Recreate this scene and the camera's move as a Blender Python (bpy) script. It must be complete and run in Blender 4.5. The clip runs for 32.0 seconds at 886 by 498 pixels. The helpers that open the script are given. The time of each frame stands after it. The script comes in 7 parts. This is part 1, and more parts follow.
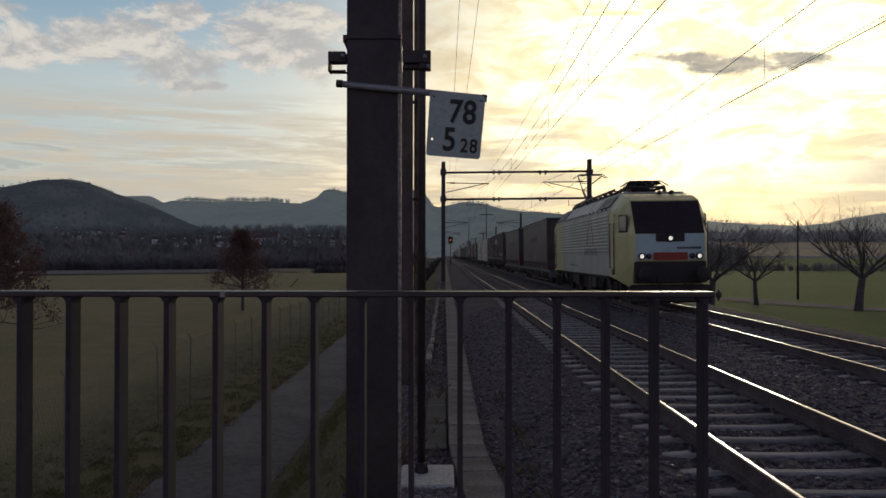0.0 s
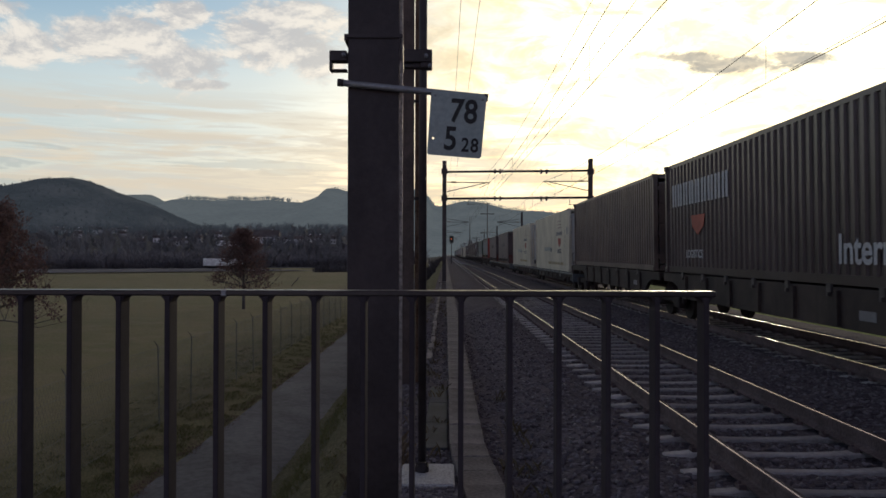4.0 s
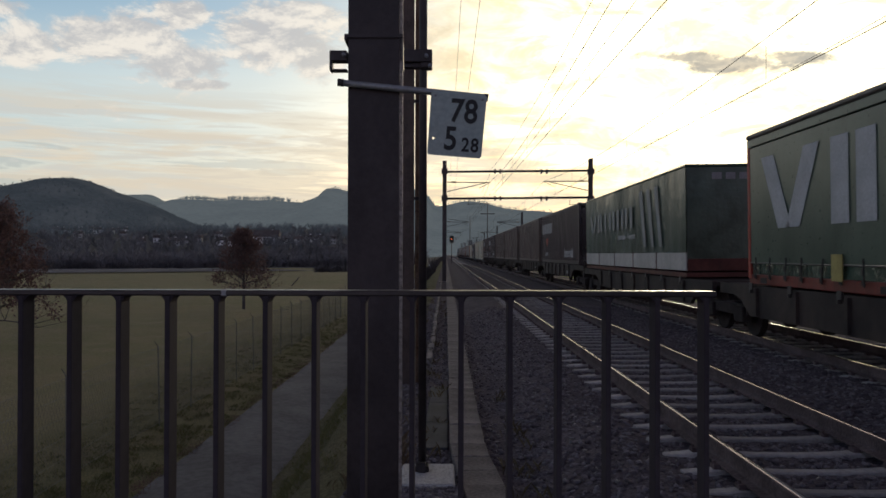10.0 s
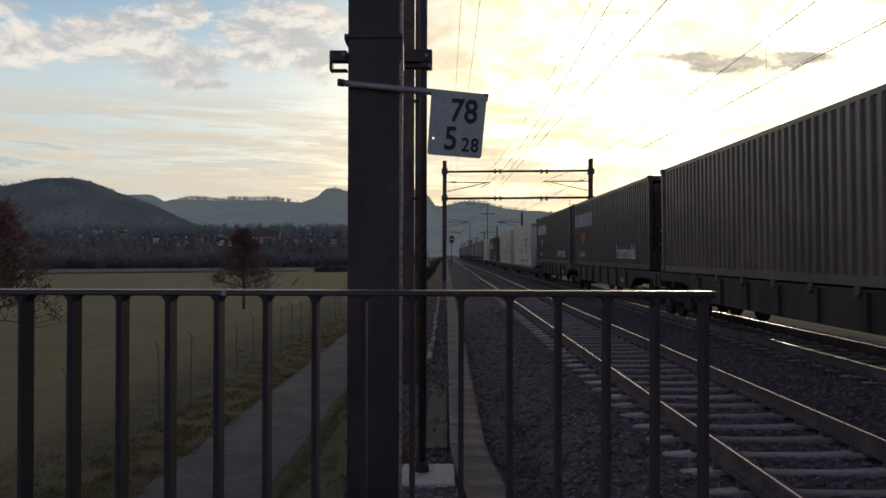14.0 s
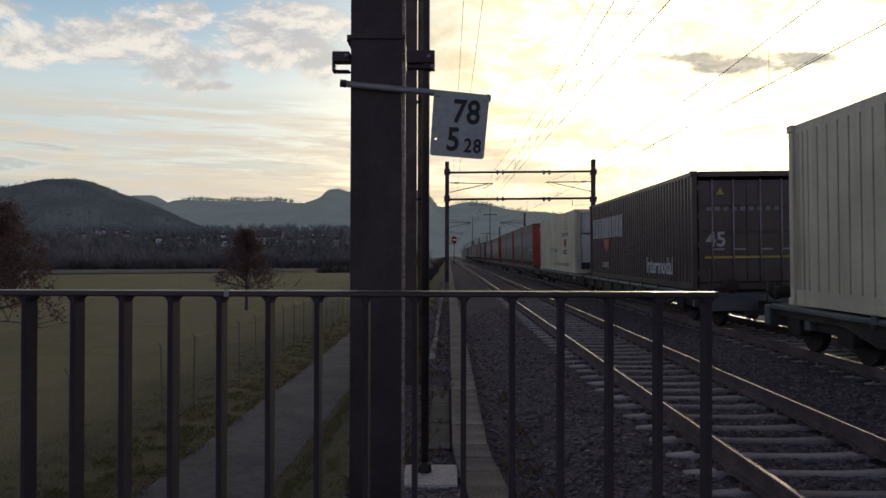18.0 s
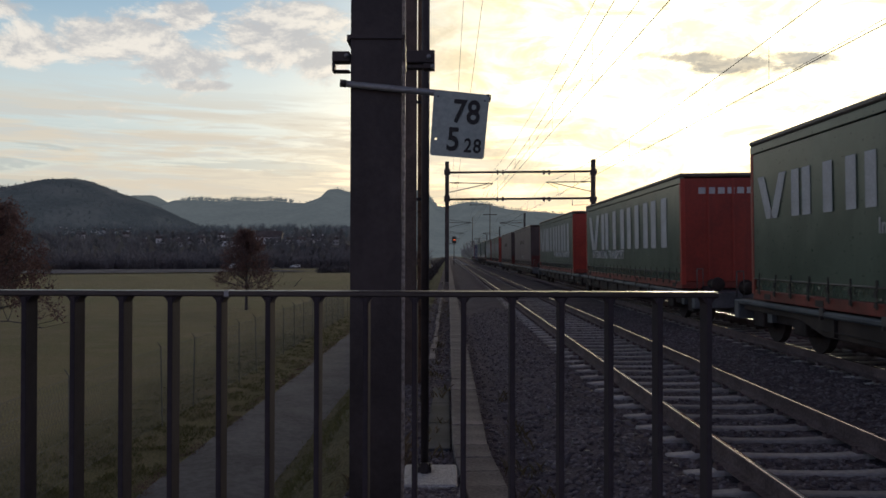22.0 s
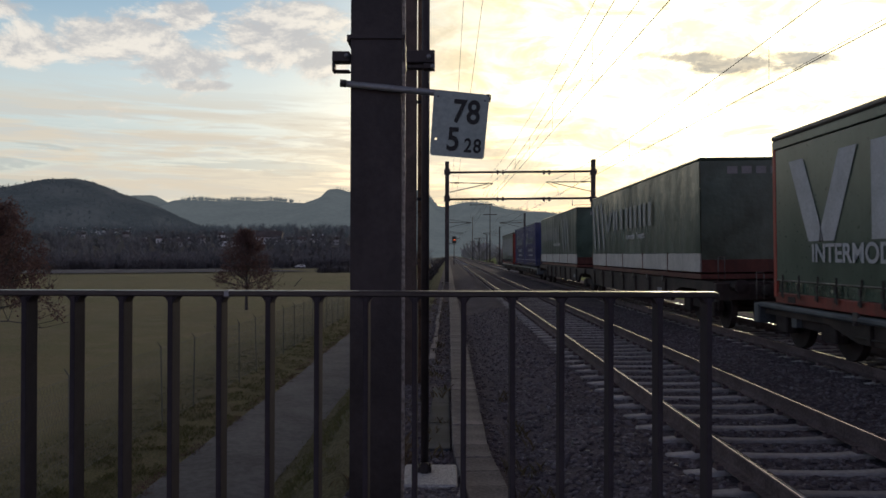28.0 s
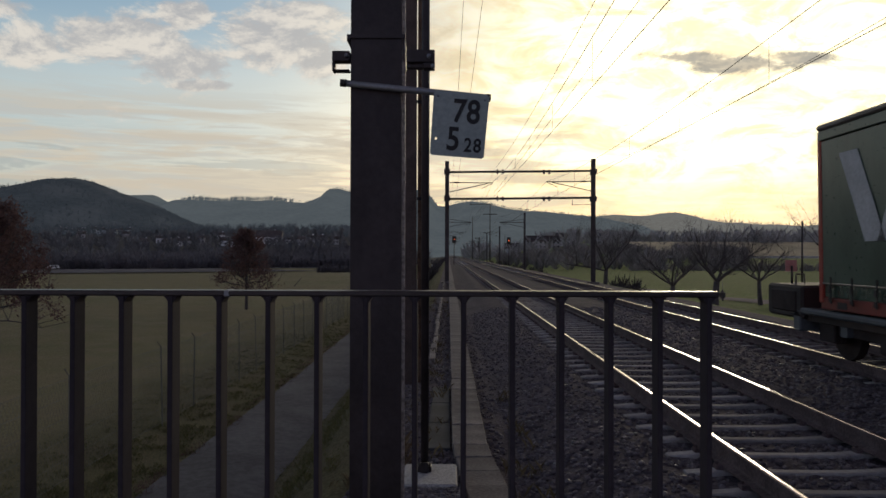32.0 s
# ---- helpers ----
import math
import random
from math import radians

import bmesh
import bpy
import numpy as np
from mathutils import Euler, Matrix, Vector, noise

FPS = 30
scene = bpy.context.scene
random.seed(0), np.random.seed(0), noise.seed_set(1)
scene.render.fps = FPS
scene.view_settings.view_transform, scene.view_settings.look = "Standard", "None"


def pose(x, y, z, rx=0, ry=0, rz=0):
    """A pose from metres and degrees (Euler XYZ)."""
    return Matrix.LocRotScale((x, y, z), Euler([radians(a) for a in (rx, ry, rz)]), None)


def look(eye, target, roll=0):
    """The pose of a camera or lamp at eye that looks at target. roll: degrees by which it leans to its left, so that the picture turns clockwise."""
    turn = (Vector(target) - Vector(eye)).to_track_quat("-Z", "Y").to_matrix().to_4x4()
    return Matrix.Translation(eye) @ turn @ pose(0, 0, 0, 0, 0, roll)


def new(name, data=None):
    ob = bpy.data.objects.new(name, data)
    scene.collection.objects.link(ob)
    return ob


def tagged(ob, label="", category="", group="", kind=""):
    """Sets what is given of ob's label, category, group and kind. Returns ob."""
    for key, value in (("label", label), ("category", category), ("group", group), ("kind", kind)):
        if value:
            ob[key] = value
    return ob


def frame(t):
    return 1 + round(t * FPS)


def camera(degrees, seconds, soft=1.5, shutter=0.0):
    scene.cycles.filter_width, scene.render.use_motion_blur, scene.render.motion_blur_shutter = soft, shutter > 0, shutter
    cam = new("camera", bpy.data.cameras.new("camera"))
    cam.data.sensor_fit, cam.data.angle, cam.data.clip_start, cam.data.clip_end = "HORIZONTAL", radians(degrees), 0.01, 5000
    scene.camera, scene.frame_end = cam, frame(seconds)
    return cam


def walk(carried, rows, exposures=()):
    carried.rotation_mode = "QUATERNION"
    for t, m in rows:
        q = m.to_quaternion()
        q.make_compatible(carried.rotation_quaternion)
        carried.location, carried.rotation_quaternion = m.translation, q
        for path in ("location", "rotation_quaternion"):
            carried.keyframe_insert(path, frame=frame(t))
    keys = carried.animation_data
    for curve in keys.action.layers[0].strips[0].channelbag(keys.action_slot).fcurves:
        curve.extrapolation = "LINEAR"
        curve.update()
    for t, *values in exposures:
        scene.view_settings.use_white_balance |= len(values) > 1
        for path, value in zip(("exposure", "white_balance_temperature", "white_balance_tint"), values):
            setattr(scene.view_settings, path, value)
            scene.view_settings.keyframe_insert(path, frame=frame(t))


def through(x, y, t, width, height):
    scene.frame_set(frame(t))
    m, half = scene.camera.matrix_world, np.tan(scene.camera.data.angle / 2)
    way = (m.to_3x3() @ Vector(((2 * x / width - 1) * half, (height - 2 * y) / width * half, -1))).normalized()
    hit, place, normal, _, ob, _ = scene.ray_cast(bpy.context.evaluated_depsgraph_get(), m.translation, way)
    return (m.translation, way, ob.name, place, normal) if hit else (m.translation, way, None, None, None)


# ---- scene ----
cam = camera(57.9, 32.0, soft=1.6, shutter=0.06)
EYE = (0.0, 0.0, 1.65)


def aim(px, py, roll=0.15):
    """The camera's pose when the track's vanishing direction lies px to the right of the middle and py below it."""
    return look(EYE, (-px * 100 / 1417, 100.0, 1.65 + py * 100 / 1417), roll)


walk(cam, [(0.0, aim(3.0, 10.5, 0.05)), (1.8, aim(3.2, 10.5, 0.05)), (2.8, aim(4.6, 9.2)), (9.0, aim(4.9, 9.0)), (16.0, aim(5.0, 9.0)),
           (16.8, aim(7.0, 11.0)), (17.4, aim(9.4, 10.4)), (24.0, aim(9.3, 10.3)), (28.5, aim(9.4, 10.2)), (32.0, aim(9.4, 9.6))],
     exposures=[(0.0, -0.30), (0.6, -0.30), (1.1, -0.28), (2.0, -0.10), (3.0, 0.0), (16.0, 0.0), (30.5, 0.0), (31.4, -0.1), (32.0, -0.25)])

# ---- light ----
SUN_AZ, SUN_EL = 18.5, 9.5          # degrees to the right of the track, degrees above the horizon
SUN_DIR = Vector((math.sin(radians(SUN_AZ)) * math.cos(radians(SUN_EL)), math.cos(radians(SUN_AZ)) * math.cos(radians(SUN_EL)), math.sin(radians(SUN_EL))))


class Graph:
    """Short hand for shader nodes."""

    def __init__(self, tree):
        self.tree = tree
        tree.nodes.clear()

    def node(self, kind, **inputs):
        n = self.tree.nodes.new(kind)
        for k, v in inputs.items():
            self.put(n, k, v)
        return n

    def put(self, n, key, v):
        s = n.inputs[int(key[1:])] if key[0] == "i" and key[1:].isdigit() else n.inputs[key.replace("_", " ")]
        if isinstance(v, bpy.types.NodeSocket):
            self.tree.links.new(v, s)
        else:
            s.default_value = v

    def math(self, op, a, b=0.0, c=0.0, clamp=False):
        n = self.tree.nodes.new("ShaderNodeMath")
        n.operation, n.use_clamp = op, clamp
        for i, v in enumerate((a, b, c)):
            self.put(n, "i%d" % i, v)
        return n.outputs[0]

    def ramp(self, fac, lo, hi, a=0.0, b=1.0):
        n = self.tree.nodes.new("ShaderNodeMapRange")
        n.interpolation_type = "SMOOTHSTEP"
        for i, v in enumerate((fac, lo, hi, a, b)):
            self.put(n, "i%d" % i, v)
        return n.outputs[0]

    def mix(self, fac, a, b, blend="MIX"):
        n = self.tree.nodes.new("ShaderNodeMix")
        n.data_type, n.blend_type = "RGBA", blend
        self.put(n, "i0", fac)
        for i, v in ((6, a), (7, b)):
            self.put(n, "i%d" % i, v if isinstance(v, bpy.types.NodeSocket) else (*v, 1))
        return n.outputs[2]

    def noise(self, vec, scale, detail=4.0, rough=0.55, distort=0.0):
        n = self.node("ShaderNodeTexNoise", Scale=scale, Detail=detail, Roughness=rough, Distortion=distort)
        if vec is not None:
            self.put(n, "Vector", vec)
        return n.outputs[0]

    def scaled(self, vec, x, y, z, shift=(0, 0, 0)):
        n = self.node("ShaderNodeMapping", Vector=vec, Scale=(x, y, z), Location=shift)
        return n.outputs[0]


world = bpy.data.worlds.new("evening_sky")
scene.world = world
world.use_nodes = True
g = Graph(world.node_tree)
sky = g.tree.nodes.new("ShaderNodeTexSky")
sky.sky_type, sky.sun_disc = "NISHITA", False
sky.sun_elevation, sky.sun_rotation = radians(SUN_EL), radians(SUN_AZ)
sky.dust_density = 2.0
way = g.node("ShaderNodeTexCoord").outputs["Generated"]
sep = g.node("ShaderNodeSeparateXYZ", Vector=way)
up = sep.outputs[2]
dot = g.node("ShaderNodeVectorMath", i0=way, i1=SUN_DIR)
dot.operation = "DOT_PRODUCT"
toward = dot.outputs["Value"]
near_sun = g.ramp(toward, 0.950, 0.998)
wide_sun = g.ramp(toward, 0.84, 0.99)
# clear air: pale and warm low down, blue higher up, dim overhead
clear = g.mix(g.ramp(up, 0.05, 0.19), (0.40, 0.42, 0.43), (0.38, 0.455, 0.485))
clear = g.mix(g.ramp(up, 0.19, 0.29), clear, (0.155, 0.285, 0.40))
clear = g.mix(g.ramp(up, 0.26, 0.8), clear, (0.055, 0.085, 0.125))
clear = g.mix(0.06, clear, sky.outputs[0])
facing = g.ramp(sep.outputs[1], -0.5, 0.75)
ahead = g.math("MAXIMUM", sep.outputs[1], 0.05)
across, rise = g.math("DIVIDE", sep.outputs[0], ahead), g.math("DIVIDE", up, ahead)


def clump(x, z, wide, tall):
    """How deep a direction lies in an oval clump of cloud (1 in its middle, 0 at its rim), by slopes from the line of the track."""
    a = g.math("MULTIPLY", g.math("SUBTRACT", across, x), 1.0 / wide)
    b = g.math("MULTIPLY", g.math("SUBTRACT", rise, z), 1.0 / tall)
    d = g.math("SQRT", g.math("ADD", g.math("MULTIPLY", a, a), g.math("MULTIPLY", b, b)))
    return g.math("MAXIMUM", g.math("SUBTRACT", 1.0, g.math("MULTIPLY", d, 0.72)), 0.0)


def gathered(*clumps):
    out = clump(*clumps[0])
    for c in clumps[1:]:
        out = g.math("MAXIMUM", out, clump(*c))
    return out


# broken clouds in a band high on the cold side, thin streaks below it
heaps = gathered((-0.53, 0.255, 0.070, 0.028), (-0.425, 0.262, 0.095, 0.038), (-0.32, 0.244, 0.125, 0.026), (-0.325, 0.302, 0.036, 0.024), (-0.305, 0.2115, 0.040, 0.007),
                 (-0.195, 0.268, 0.115, 0.056), (-0.02, 0.262, 0.105, 0.050), (0.12, 0.300, 0.100, 0.050), (-0.06, 0.335, 0.08, 0.03), (-0.60, 0.330, 0.07, 0.03))
heaps = g.math("MULTIPLY", heaps, g.ramp(sep.outputs[1], 0.3, 0.6))
lean = g.node("ShaderNodeMapping", Vector=way, Rotation=(0.0, radians(-24.0), 0.0), Scale=(1.0, 1.0, 2.0), Location=(0.16, 0.0, 0.21)).outputs[0]
lean_sun = g.node("ShaderNodeMapping", Vector=way, Rotation=(0.0, radians(-24.0), 0.0), Scale=(1.0, 1.0, 2.0), Location=(0.172, 0.0, 0.192)).outputs[0]
puffs = g.noise(lean, 9.5, 10.0, 0.66, 0.25)
sunward = g.noise(lean_sun, 9.5, 10.0, 0.66, 0.25)
depth = g.math("ADD", g.math("MULTIPLY", puffs, 1.25), g.math("MULTIPLY", heaps, 0.46))
high_puffs = g.math("MULTIPLY", g.ramp(puffs, 0.60, 0.72), g.ramp(up, 0.30, 0.40))
puff_mask = g.math("MAXIMUM", g.ramp(depth, 0.74, 0.92), high_puffs)
cloud_light = g.mix(g.ramp(g.math("SUBTRACT", puffs, sunward), -0.075, 0.11), (0.56, 0.545, 0.54), (0.93, 0.855, 0.755))
air = g.mix(g.math("MULTIPLY", puff_mask, 0.86), clear, cloud_light)
streaks = g.noise(g.scaled(way, 1.2, 1.2, 17.0, (3.1, 0.0, 1.0)), 3.6, 8.0, 0.62, 0.5)
wisps = g.noise(g.scaled(way, 2.6, 2.6, 24.0, (0.4, 0.0, 2.0)), 4.0, 8.0, 0.66, 0.9)
low_belt = g.ramp(up, 0.215, 0.15)
air = g.mix(g.math("MULTIPLY", g.math("MULTIPLY", g.ramp(streaks, 0.44, 0.56), low_belt), 0.62), air, (0.615, 0.585, 0.535))
air = g.mix(g.math("MULTIPLY", g.math("MULTIPLY", g.ramp(wisps, 0.52, 0.66), g.ramp(up, 0.15, 0.11)), 0.6), air, (0.78, 0.69, 0.55))
air = g.mix(g.math("MULTIPLY", g.math("MULTIPLY", g.ramp(streaks, 0.47, 0.40), g.ramp(up, 0.16, 0.12)), 0.35), air, (0.30, 0.345, 0.375))
# thin bright cloud round the sun, torn into patches
torn = g.noise(g.scaled(way, 1.0, 1.0, 2.6, (5.0, 0.0, 1.4)), 11.0, 9.0, 0.64, 0.6)
warm_low = g.math("MULTIPLY", g.ramp(up, 0.20, 0.02), wide_sun)
air = g.mix(g.math("MULTIPLY", warm_low, 0.80), air, (0.97, 0.76, 0.45))
veil_light = g.mix(g.ramp(torn, 0.40, 0.62), (0.80, 0.66, 0.42), (1.05, 0.99, 0.80))
air = g.mix(g.math("MULTIPLY", g.ramp(toward, 0.90, 0.975), g.ramp(up, 0.04, 0.12, 0.25, 0.9)), air, veil_light)
glow_wide = g.mix(g.ramp(toward, 0.85, 0.99), (0.0, 0.0, 0.0), (0.26, 0.21, 0.09))
air = g.mix(1.0, air, glow_wide, "ADD")
core = g.mix(g.math("MULTIPLY", near_sun, g.ramp(torn, 0.36, 0.58, 0.25, 1.0)), (0.0, 0.0, 0.0), (1.35, 1.20, 0.74))
air = g.mix(g.ramp(up, 0.06, 0.14, 0.10, 1.0), air, g.mix(1.0, air, core, "ADD"))
veil = g.math("MULTIPLY", g.ramp(g.noise(g.scaled(way, 1.5, 1.5, 13.0, (1.7, 0.0, 4.0)), 4.2, 6.0, 0.6, 0.4), 0.45, 0.58), g.ramp(up, 0.205, 0.14))
air = g.mix(g.math("MULTIPLY", g.math("MULTIPLY", veil, 0.6), g.ramp(toward, 0.997, 0.98)), air, (0.74, 0.64, 0.50))
# the grey cloud bank just over the sun
bank_noise = g.noise(g.scaled(way, 1.0, 1.0, 2.4), 26.0, 7.0, 0.66, 0.4)
bank = g.math("ADD", gathered((0.365, 0.238, 0.105, 0.015), (0.305, 0.247, 0.075, 0.010), (0.435, 0.246, 0.060, 0.011)), g.math("MULTIPLY_ADD", bank_noise, 1.5, -0.75))
air = g.mix(g.math("MULTIPLY", g.ramp(bank, 0.18, 0.70), 0.92), air, g.mix(g.ramp(bank_noise, 0.40, 0.62), (0.60, 0.535, 0.44), (0.36, 0.35, 0.335)))
dimmed = g.mix(1.0, air, g.mix(facing, (0.90, 0.76, 0.92), (1.0, 1.0, 1.0)), "MULTIPLY")
dimmed = g.mix(1.0, dimmed, g.mix(g.ramp(up, 0.30, 0.85), (1.0, 1.0, 1.0), (1.2, 0.74, 0.60)), "MULTIPLY")
back = g.node("ShaderNodeBackground", Color=dimmed, Strength=1.0)
g.tree.links.new(back.outputs[0], g.node("ShaderNodeOutputWorld").inputs[0])

lamp = bpy.data.lights.new("sun", "SUN")
lamp.energy, lamp.angle, lamp.color = 0.5, radians(10.0), (1.0, 0.86, 0.66)
sun = new("sun", lamp)
sun.matrix_world = look(SUN_DIR * 300, (0, 0, 0))


# ---- materials ----
def material(name, color, rough=0.7, metal=0.0, grain=0.25, size=1.0, fine=0.12, bump=0.15, bump_scale=40.0, second=None, spread=0.0, emission=None, strength=0.0, streak=0.0, spec=0.4):
    """A surface with stains at a large and a fine scale; second: the colour of its stains; streak: runs of dirt down its height."""
    m = bpy.data.materials.new(name)
    m.use_nodes = True
    q = Graph(m.node_tree)
    co = q.node("ShaderNodeTexCoord").outputs["Object"]
    big = q.noise(co, 0.9 / size, 5.0, 0.6, 0.4)
    small = q.noise(co, 14.0 / size, 4.0, 0.6)
    dark = tuple(c * (1 - grain) for c in color)
    pale = tuple(min(1.0, c * (1 + grain * 0.6)) for c in color)
    col = q.mix(q.ramp(big, 0.35, 0.68), dark, second or pale)
    col = q.mix(fine, col, q.mix(q.ramp(small, 0.3, 0.7), (0, 0, 0), tuple(min(1.0, c * 2) for c in color)))
    if streak:
        run = q.noise(q.scaled(co, 5.0, 5.0, 0.35), 1.0, 5.0, 0.65)
        col = q.mix(q.math("MULTIPLY", q.ramp(run, 0.48, 0.72), streak), col, tuple(c * 0.35 + 0.012 for c in color))
    if spread:
        rnd = q.node("ShaderNodeObjectInfo").outputs["Random"]
        hsv = q.node("ShaderNodeHueSaturation", Color=col, Value=q.ramp(rnd, 0.0, 1.0, 1 - spread, 1 + spread))
        col = hsv.outputs[0]
    b = q.node("ShaderNodeBsdfPrincipled", Base_Color=col, Metallic=metal)
    q.put(b, "Roughness", q.ramp(small, 0.2, 0.8, max(0.03, rough * 0.88), min(1.0, rough * 1.12)))
    b.inputs["Specular IOR Level"].default_value = spec
    if bump:
        bp = q.node("ShaderNodeBump", Strength=bump, Distance=0.02, Height=q.noise(co, bump_scale, 3.0, 0.6))
        q.tree.links.new(bp.outputs[0], b.inputs["Normal"])
    if emission:
        q.put(b, "Emission Color", (*emission, 1))
        q.put(b, "Emission Strength", strength)
    q.tree.links.new(b.outputs[0], q.node("ShaderNodeOutputMaterial").inputs[0])
    return m


M = {}


def mat(name, *a, **k):
    M[name] = material(name, *a, **k)


mat("mast_steel", (0.054, 0.044, 0.046), 0.55, 0.3, 0.35, 0.5, streak=0.3)
# Pale tone painted for sunlight on the near mast's flange edge.
mat("sunlit_edge", (0.36, 0.32, 0.29), 0.5, 0.1, 0.4, 0.3, second=(0.22, 0.18, 0.16), fine=0.3, streak=0.5)
mat("mast_brown", (0.090, 0.066, 0.057), 0.65, 0.2, 0.4, 0.4, fine=0.2, streak=0.4)
mat("rust_steel", (0.16, 0.09, 0.055), 0.8, 0.1, 0.45, 0.4, second=(0.26, 0.19, 0.14), fine=0.35)
mat("rail_paint", (0.055, 0.05, 0.052), 0.36, 0.35, 0.2, 0.6, bump=0.05)
mat("bar_paint", (0.062, 0.053, 0.060), 0.75, 0.0, 0.2, 0.6, bump=0.05, spec=0.08)
mat("zinc", (0.30, 0.31, 0.33), 0.5, 0.5, 0.2, 0.3)
mat("sign_white", (0.34, 0.395, 0.38), 0.5, 0.0, 0.08, 0.4, bump=0.03)
mat("sign_black", (0.012, 0.012, 0.014), 0.5)
mat("rail_steel", (0.120, 0.094, 0.096), 0.8, 0.0, 0.35, 0.4, fine=0.25, spec=0.08)
mat("rail_shine", (0.37, 0.325, 0.37), 0.13, 1.0, 0.1, 0.5, bump=0.02)
mat("sleeper", (0.36, 0.345, 0.335), 0.85, 0.0, 0.3, 0.8, spread=0.15, bump=0.3, spec=0.15)
mat("ballast", (0.102, 0.089, 0.102), 0.9, 0.0, 0.4, 0.5, second=(0.126, 0.112, 0.122), spread=0.0, fine=0.4, bump=0.6, bump_scale=20, spec=0.04)
mat("cover_grey", (0.062, 0.066, 0.074), 0.75, 0.0, 0.3, 0.5, fine=0.2, spec=0.08)
mat("concrete", (0.195, 0.177, 0.170), 0.85, 0.0, 0.35, 0.5, fine=0.25, spread=0.14, bump=0.3, spec=0.08)
mat("block_concrete", (0.52, 0.51, 0.495), 0.85, 0.0, 0.3, 0.2, second=(0.35, 0.34, 0.33), fine=0.3, bump=0.3)
mat("asphalt", (0.134, 0.132, 0.134), 0.85, 0.0, 0.25, 2.0, fine=0.2, bump=0.3, spec=0.1)
mat("gravel_path", (0.17, 0.155, 0.145), 0.9, 0.0, 0.25, 2.0, fine=0.25, spec=0.05)
mat("bark", (0.095, 0.082, 0.08), 0.9, 0.0, 0.35, 0.4, fine=0.3)
mat("twig", (0.075, 0.066, 0.064), 0.9, 0.0, 0.3, 0.4)
mat("fence_post", (0.16, 0.16, 0.13), 0.8, 0.0, 0.3, 0.4)
mat("wire", (0.03, 0.028, 0.026), 0.5, 0.6, bump=0)
mat("insulator", (0.10, 0.05, 0.035), 0.3, 0.0)
# Woods: bases lightened to stand in for haze, palest furthest off.
mat("far_wood_hazy", (0.40, 0.395, 0.385), 0.95, 0.0, 0.25, 30.0, second=(0.46, 0.445, 0.425), bump=0, spec=0.0)
mat("valley_wood_hazy", (0.20, 0.195, 0.20), 0.95, 0.0, 0.3, 14.0, second=(0.235, 0.225, 0.225), bump=0, spec=0.0)
mat("slope_wood_hazy", (0.20, 0.205, 0.21), 0.95, 0.0, 0.3, 30.0, second=(0.25, 0.25, 0.245), bump=0, spec=0.0)
# Haze over the near hill's woods is put in as a faint bluish glow.
mat("hillside_wood_haze", (0.115, 0.125, 0.132), 0.97, 0.0, 0.35, 40.0, second=(0.165, 0.165, 0.160), bump=0, emission=(0.30, 0.39, 0.48), strength=0.050, spec=0.0)
mat("bare_soil", (0.155, 0.152, 0.158), 0.95, 0.0, 0.2, 12.0, fine=0.2, bump=0.2, spec=0.02)
# Lightened base replaces haze over the woods beyond the meadow.
mat("near_wood_hazy", (0.27, 0.255, 0.245), 0.95, 0.0, 0.3, 14.0, second=(0.33, 0.305, 0.28), bump=0, spec=0.0)
# Distance haze on the hills painted as emission, stronger further off.
mat("hill_wood_haze", (0.055, 0.055, 0.06), 0.97, 0.0, 0.55, 90.0, second=(0.115, 0.11, 0.10), fine=0.25, bump=0, emission=(0.31, 0.40, 0.49), strength=0.078, spec=0.0)
mat("hill_mid_haze", (0.085, 0.10, 0.10), 0.97, 0.0, 0.35, 150.0, second=(0.11, 0.125, 0.11), fine=0.12, bump=0, emission=(0.37, 0.44, 0.48), strength=0.205, spec=0.0)
mat("hill_far_haze", (0.08, 0.095, 0.10), 0.97, 0.0, 0.35, 160.0, fine=0.3, bump=0, emission=(0.51, 0.50, 0.45), strength=0.31, spec=0.0)
mat("house_wall", (0.66, 0.65, 0.64), 0.85, 0.0, 0.2, 3.0, spread=0.4, bump=0)
mat("house_roof", (0.085, 0.072, 0.068), 0.85, 0.0, 0.3, 3.0, spread=0.3, bump=0)
mat("window_glass", (0.03, 0.035, 0.04), 0.1, 0.0, bump=0, spec=0.6)
mat("hedge_wood", (0.15, 0.142, 0.15), 0.95, 0.0, 0.3, 6.0, bump=0, spec=0.0)
mat("hedge", (0.045, 0.05, 0.04), 0.95, 0.0, 0.4, 6.0, bump=0)
mat("barrier", (0.40, 0.40, 0.41), 0.6, 0.2, bump=0)
mat("tan_field", (0.20, 0.16, 0.10), 0.9, 0.0, 0.3, 30.0, bump=0)
mat("signal_red", (0.5, 0.05, 0.02), 0.4, emission=(1.0, 0.16, 0.05), strength=2.5, bump=0)
mat("headlight", (0.9, 0.9, 0.85), 0.3, emission=(1.0, 0.97, 0.86), strength=0.8, bump=0)


def leaf_material(name, a, b, through=0.45):
    """Thin leaves and blades that let light through."""
    m = bpy.data.materials.new(name)
    m.use_nodes = True
    q = Graph(m.node_tree)
    rnd = q.node("ShaderNodeNewGeometry").outputs["Random Per Island"]
    col = q.mix(q.ramp(rnd, 0.0, 1.0), a, b)
    d = q.node("ShaderNodeBsdfDiffuse", Color=col)
    t = q.node("ShaderNodeBsdfTranslucent", Color=col)
    mx = q.node("ShaderNodeMixShader", Fac=through)
    q.tree.links.new(d.outputs[0], mx.inputs[1])
    q.tree.links.new(t.outputs[0], mx.inputs[2])
    q.tree.links.new(mx.outputs[0], q.node("ShaderNodeOutputMaterial").inputs[0])
    M[name] = m


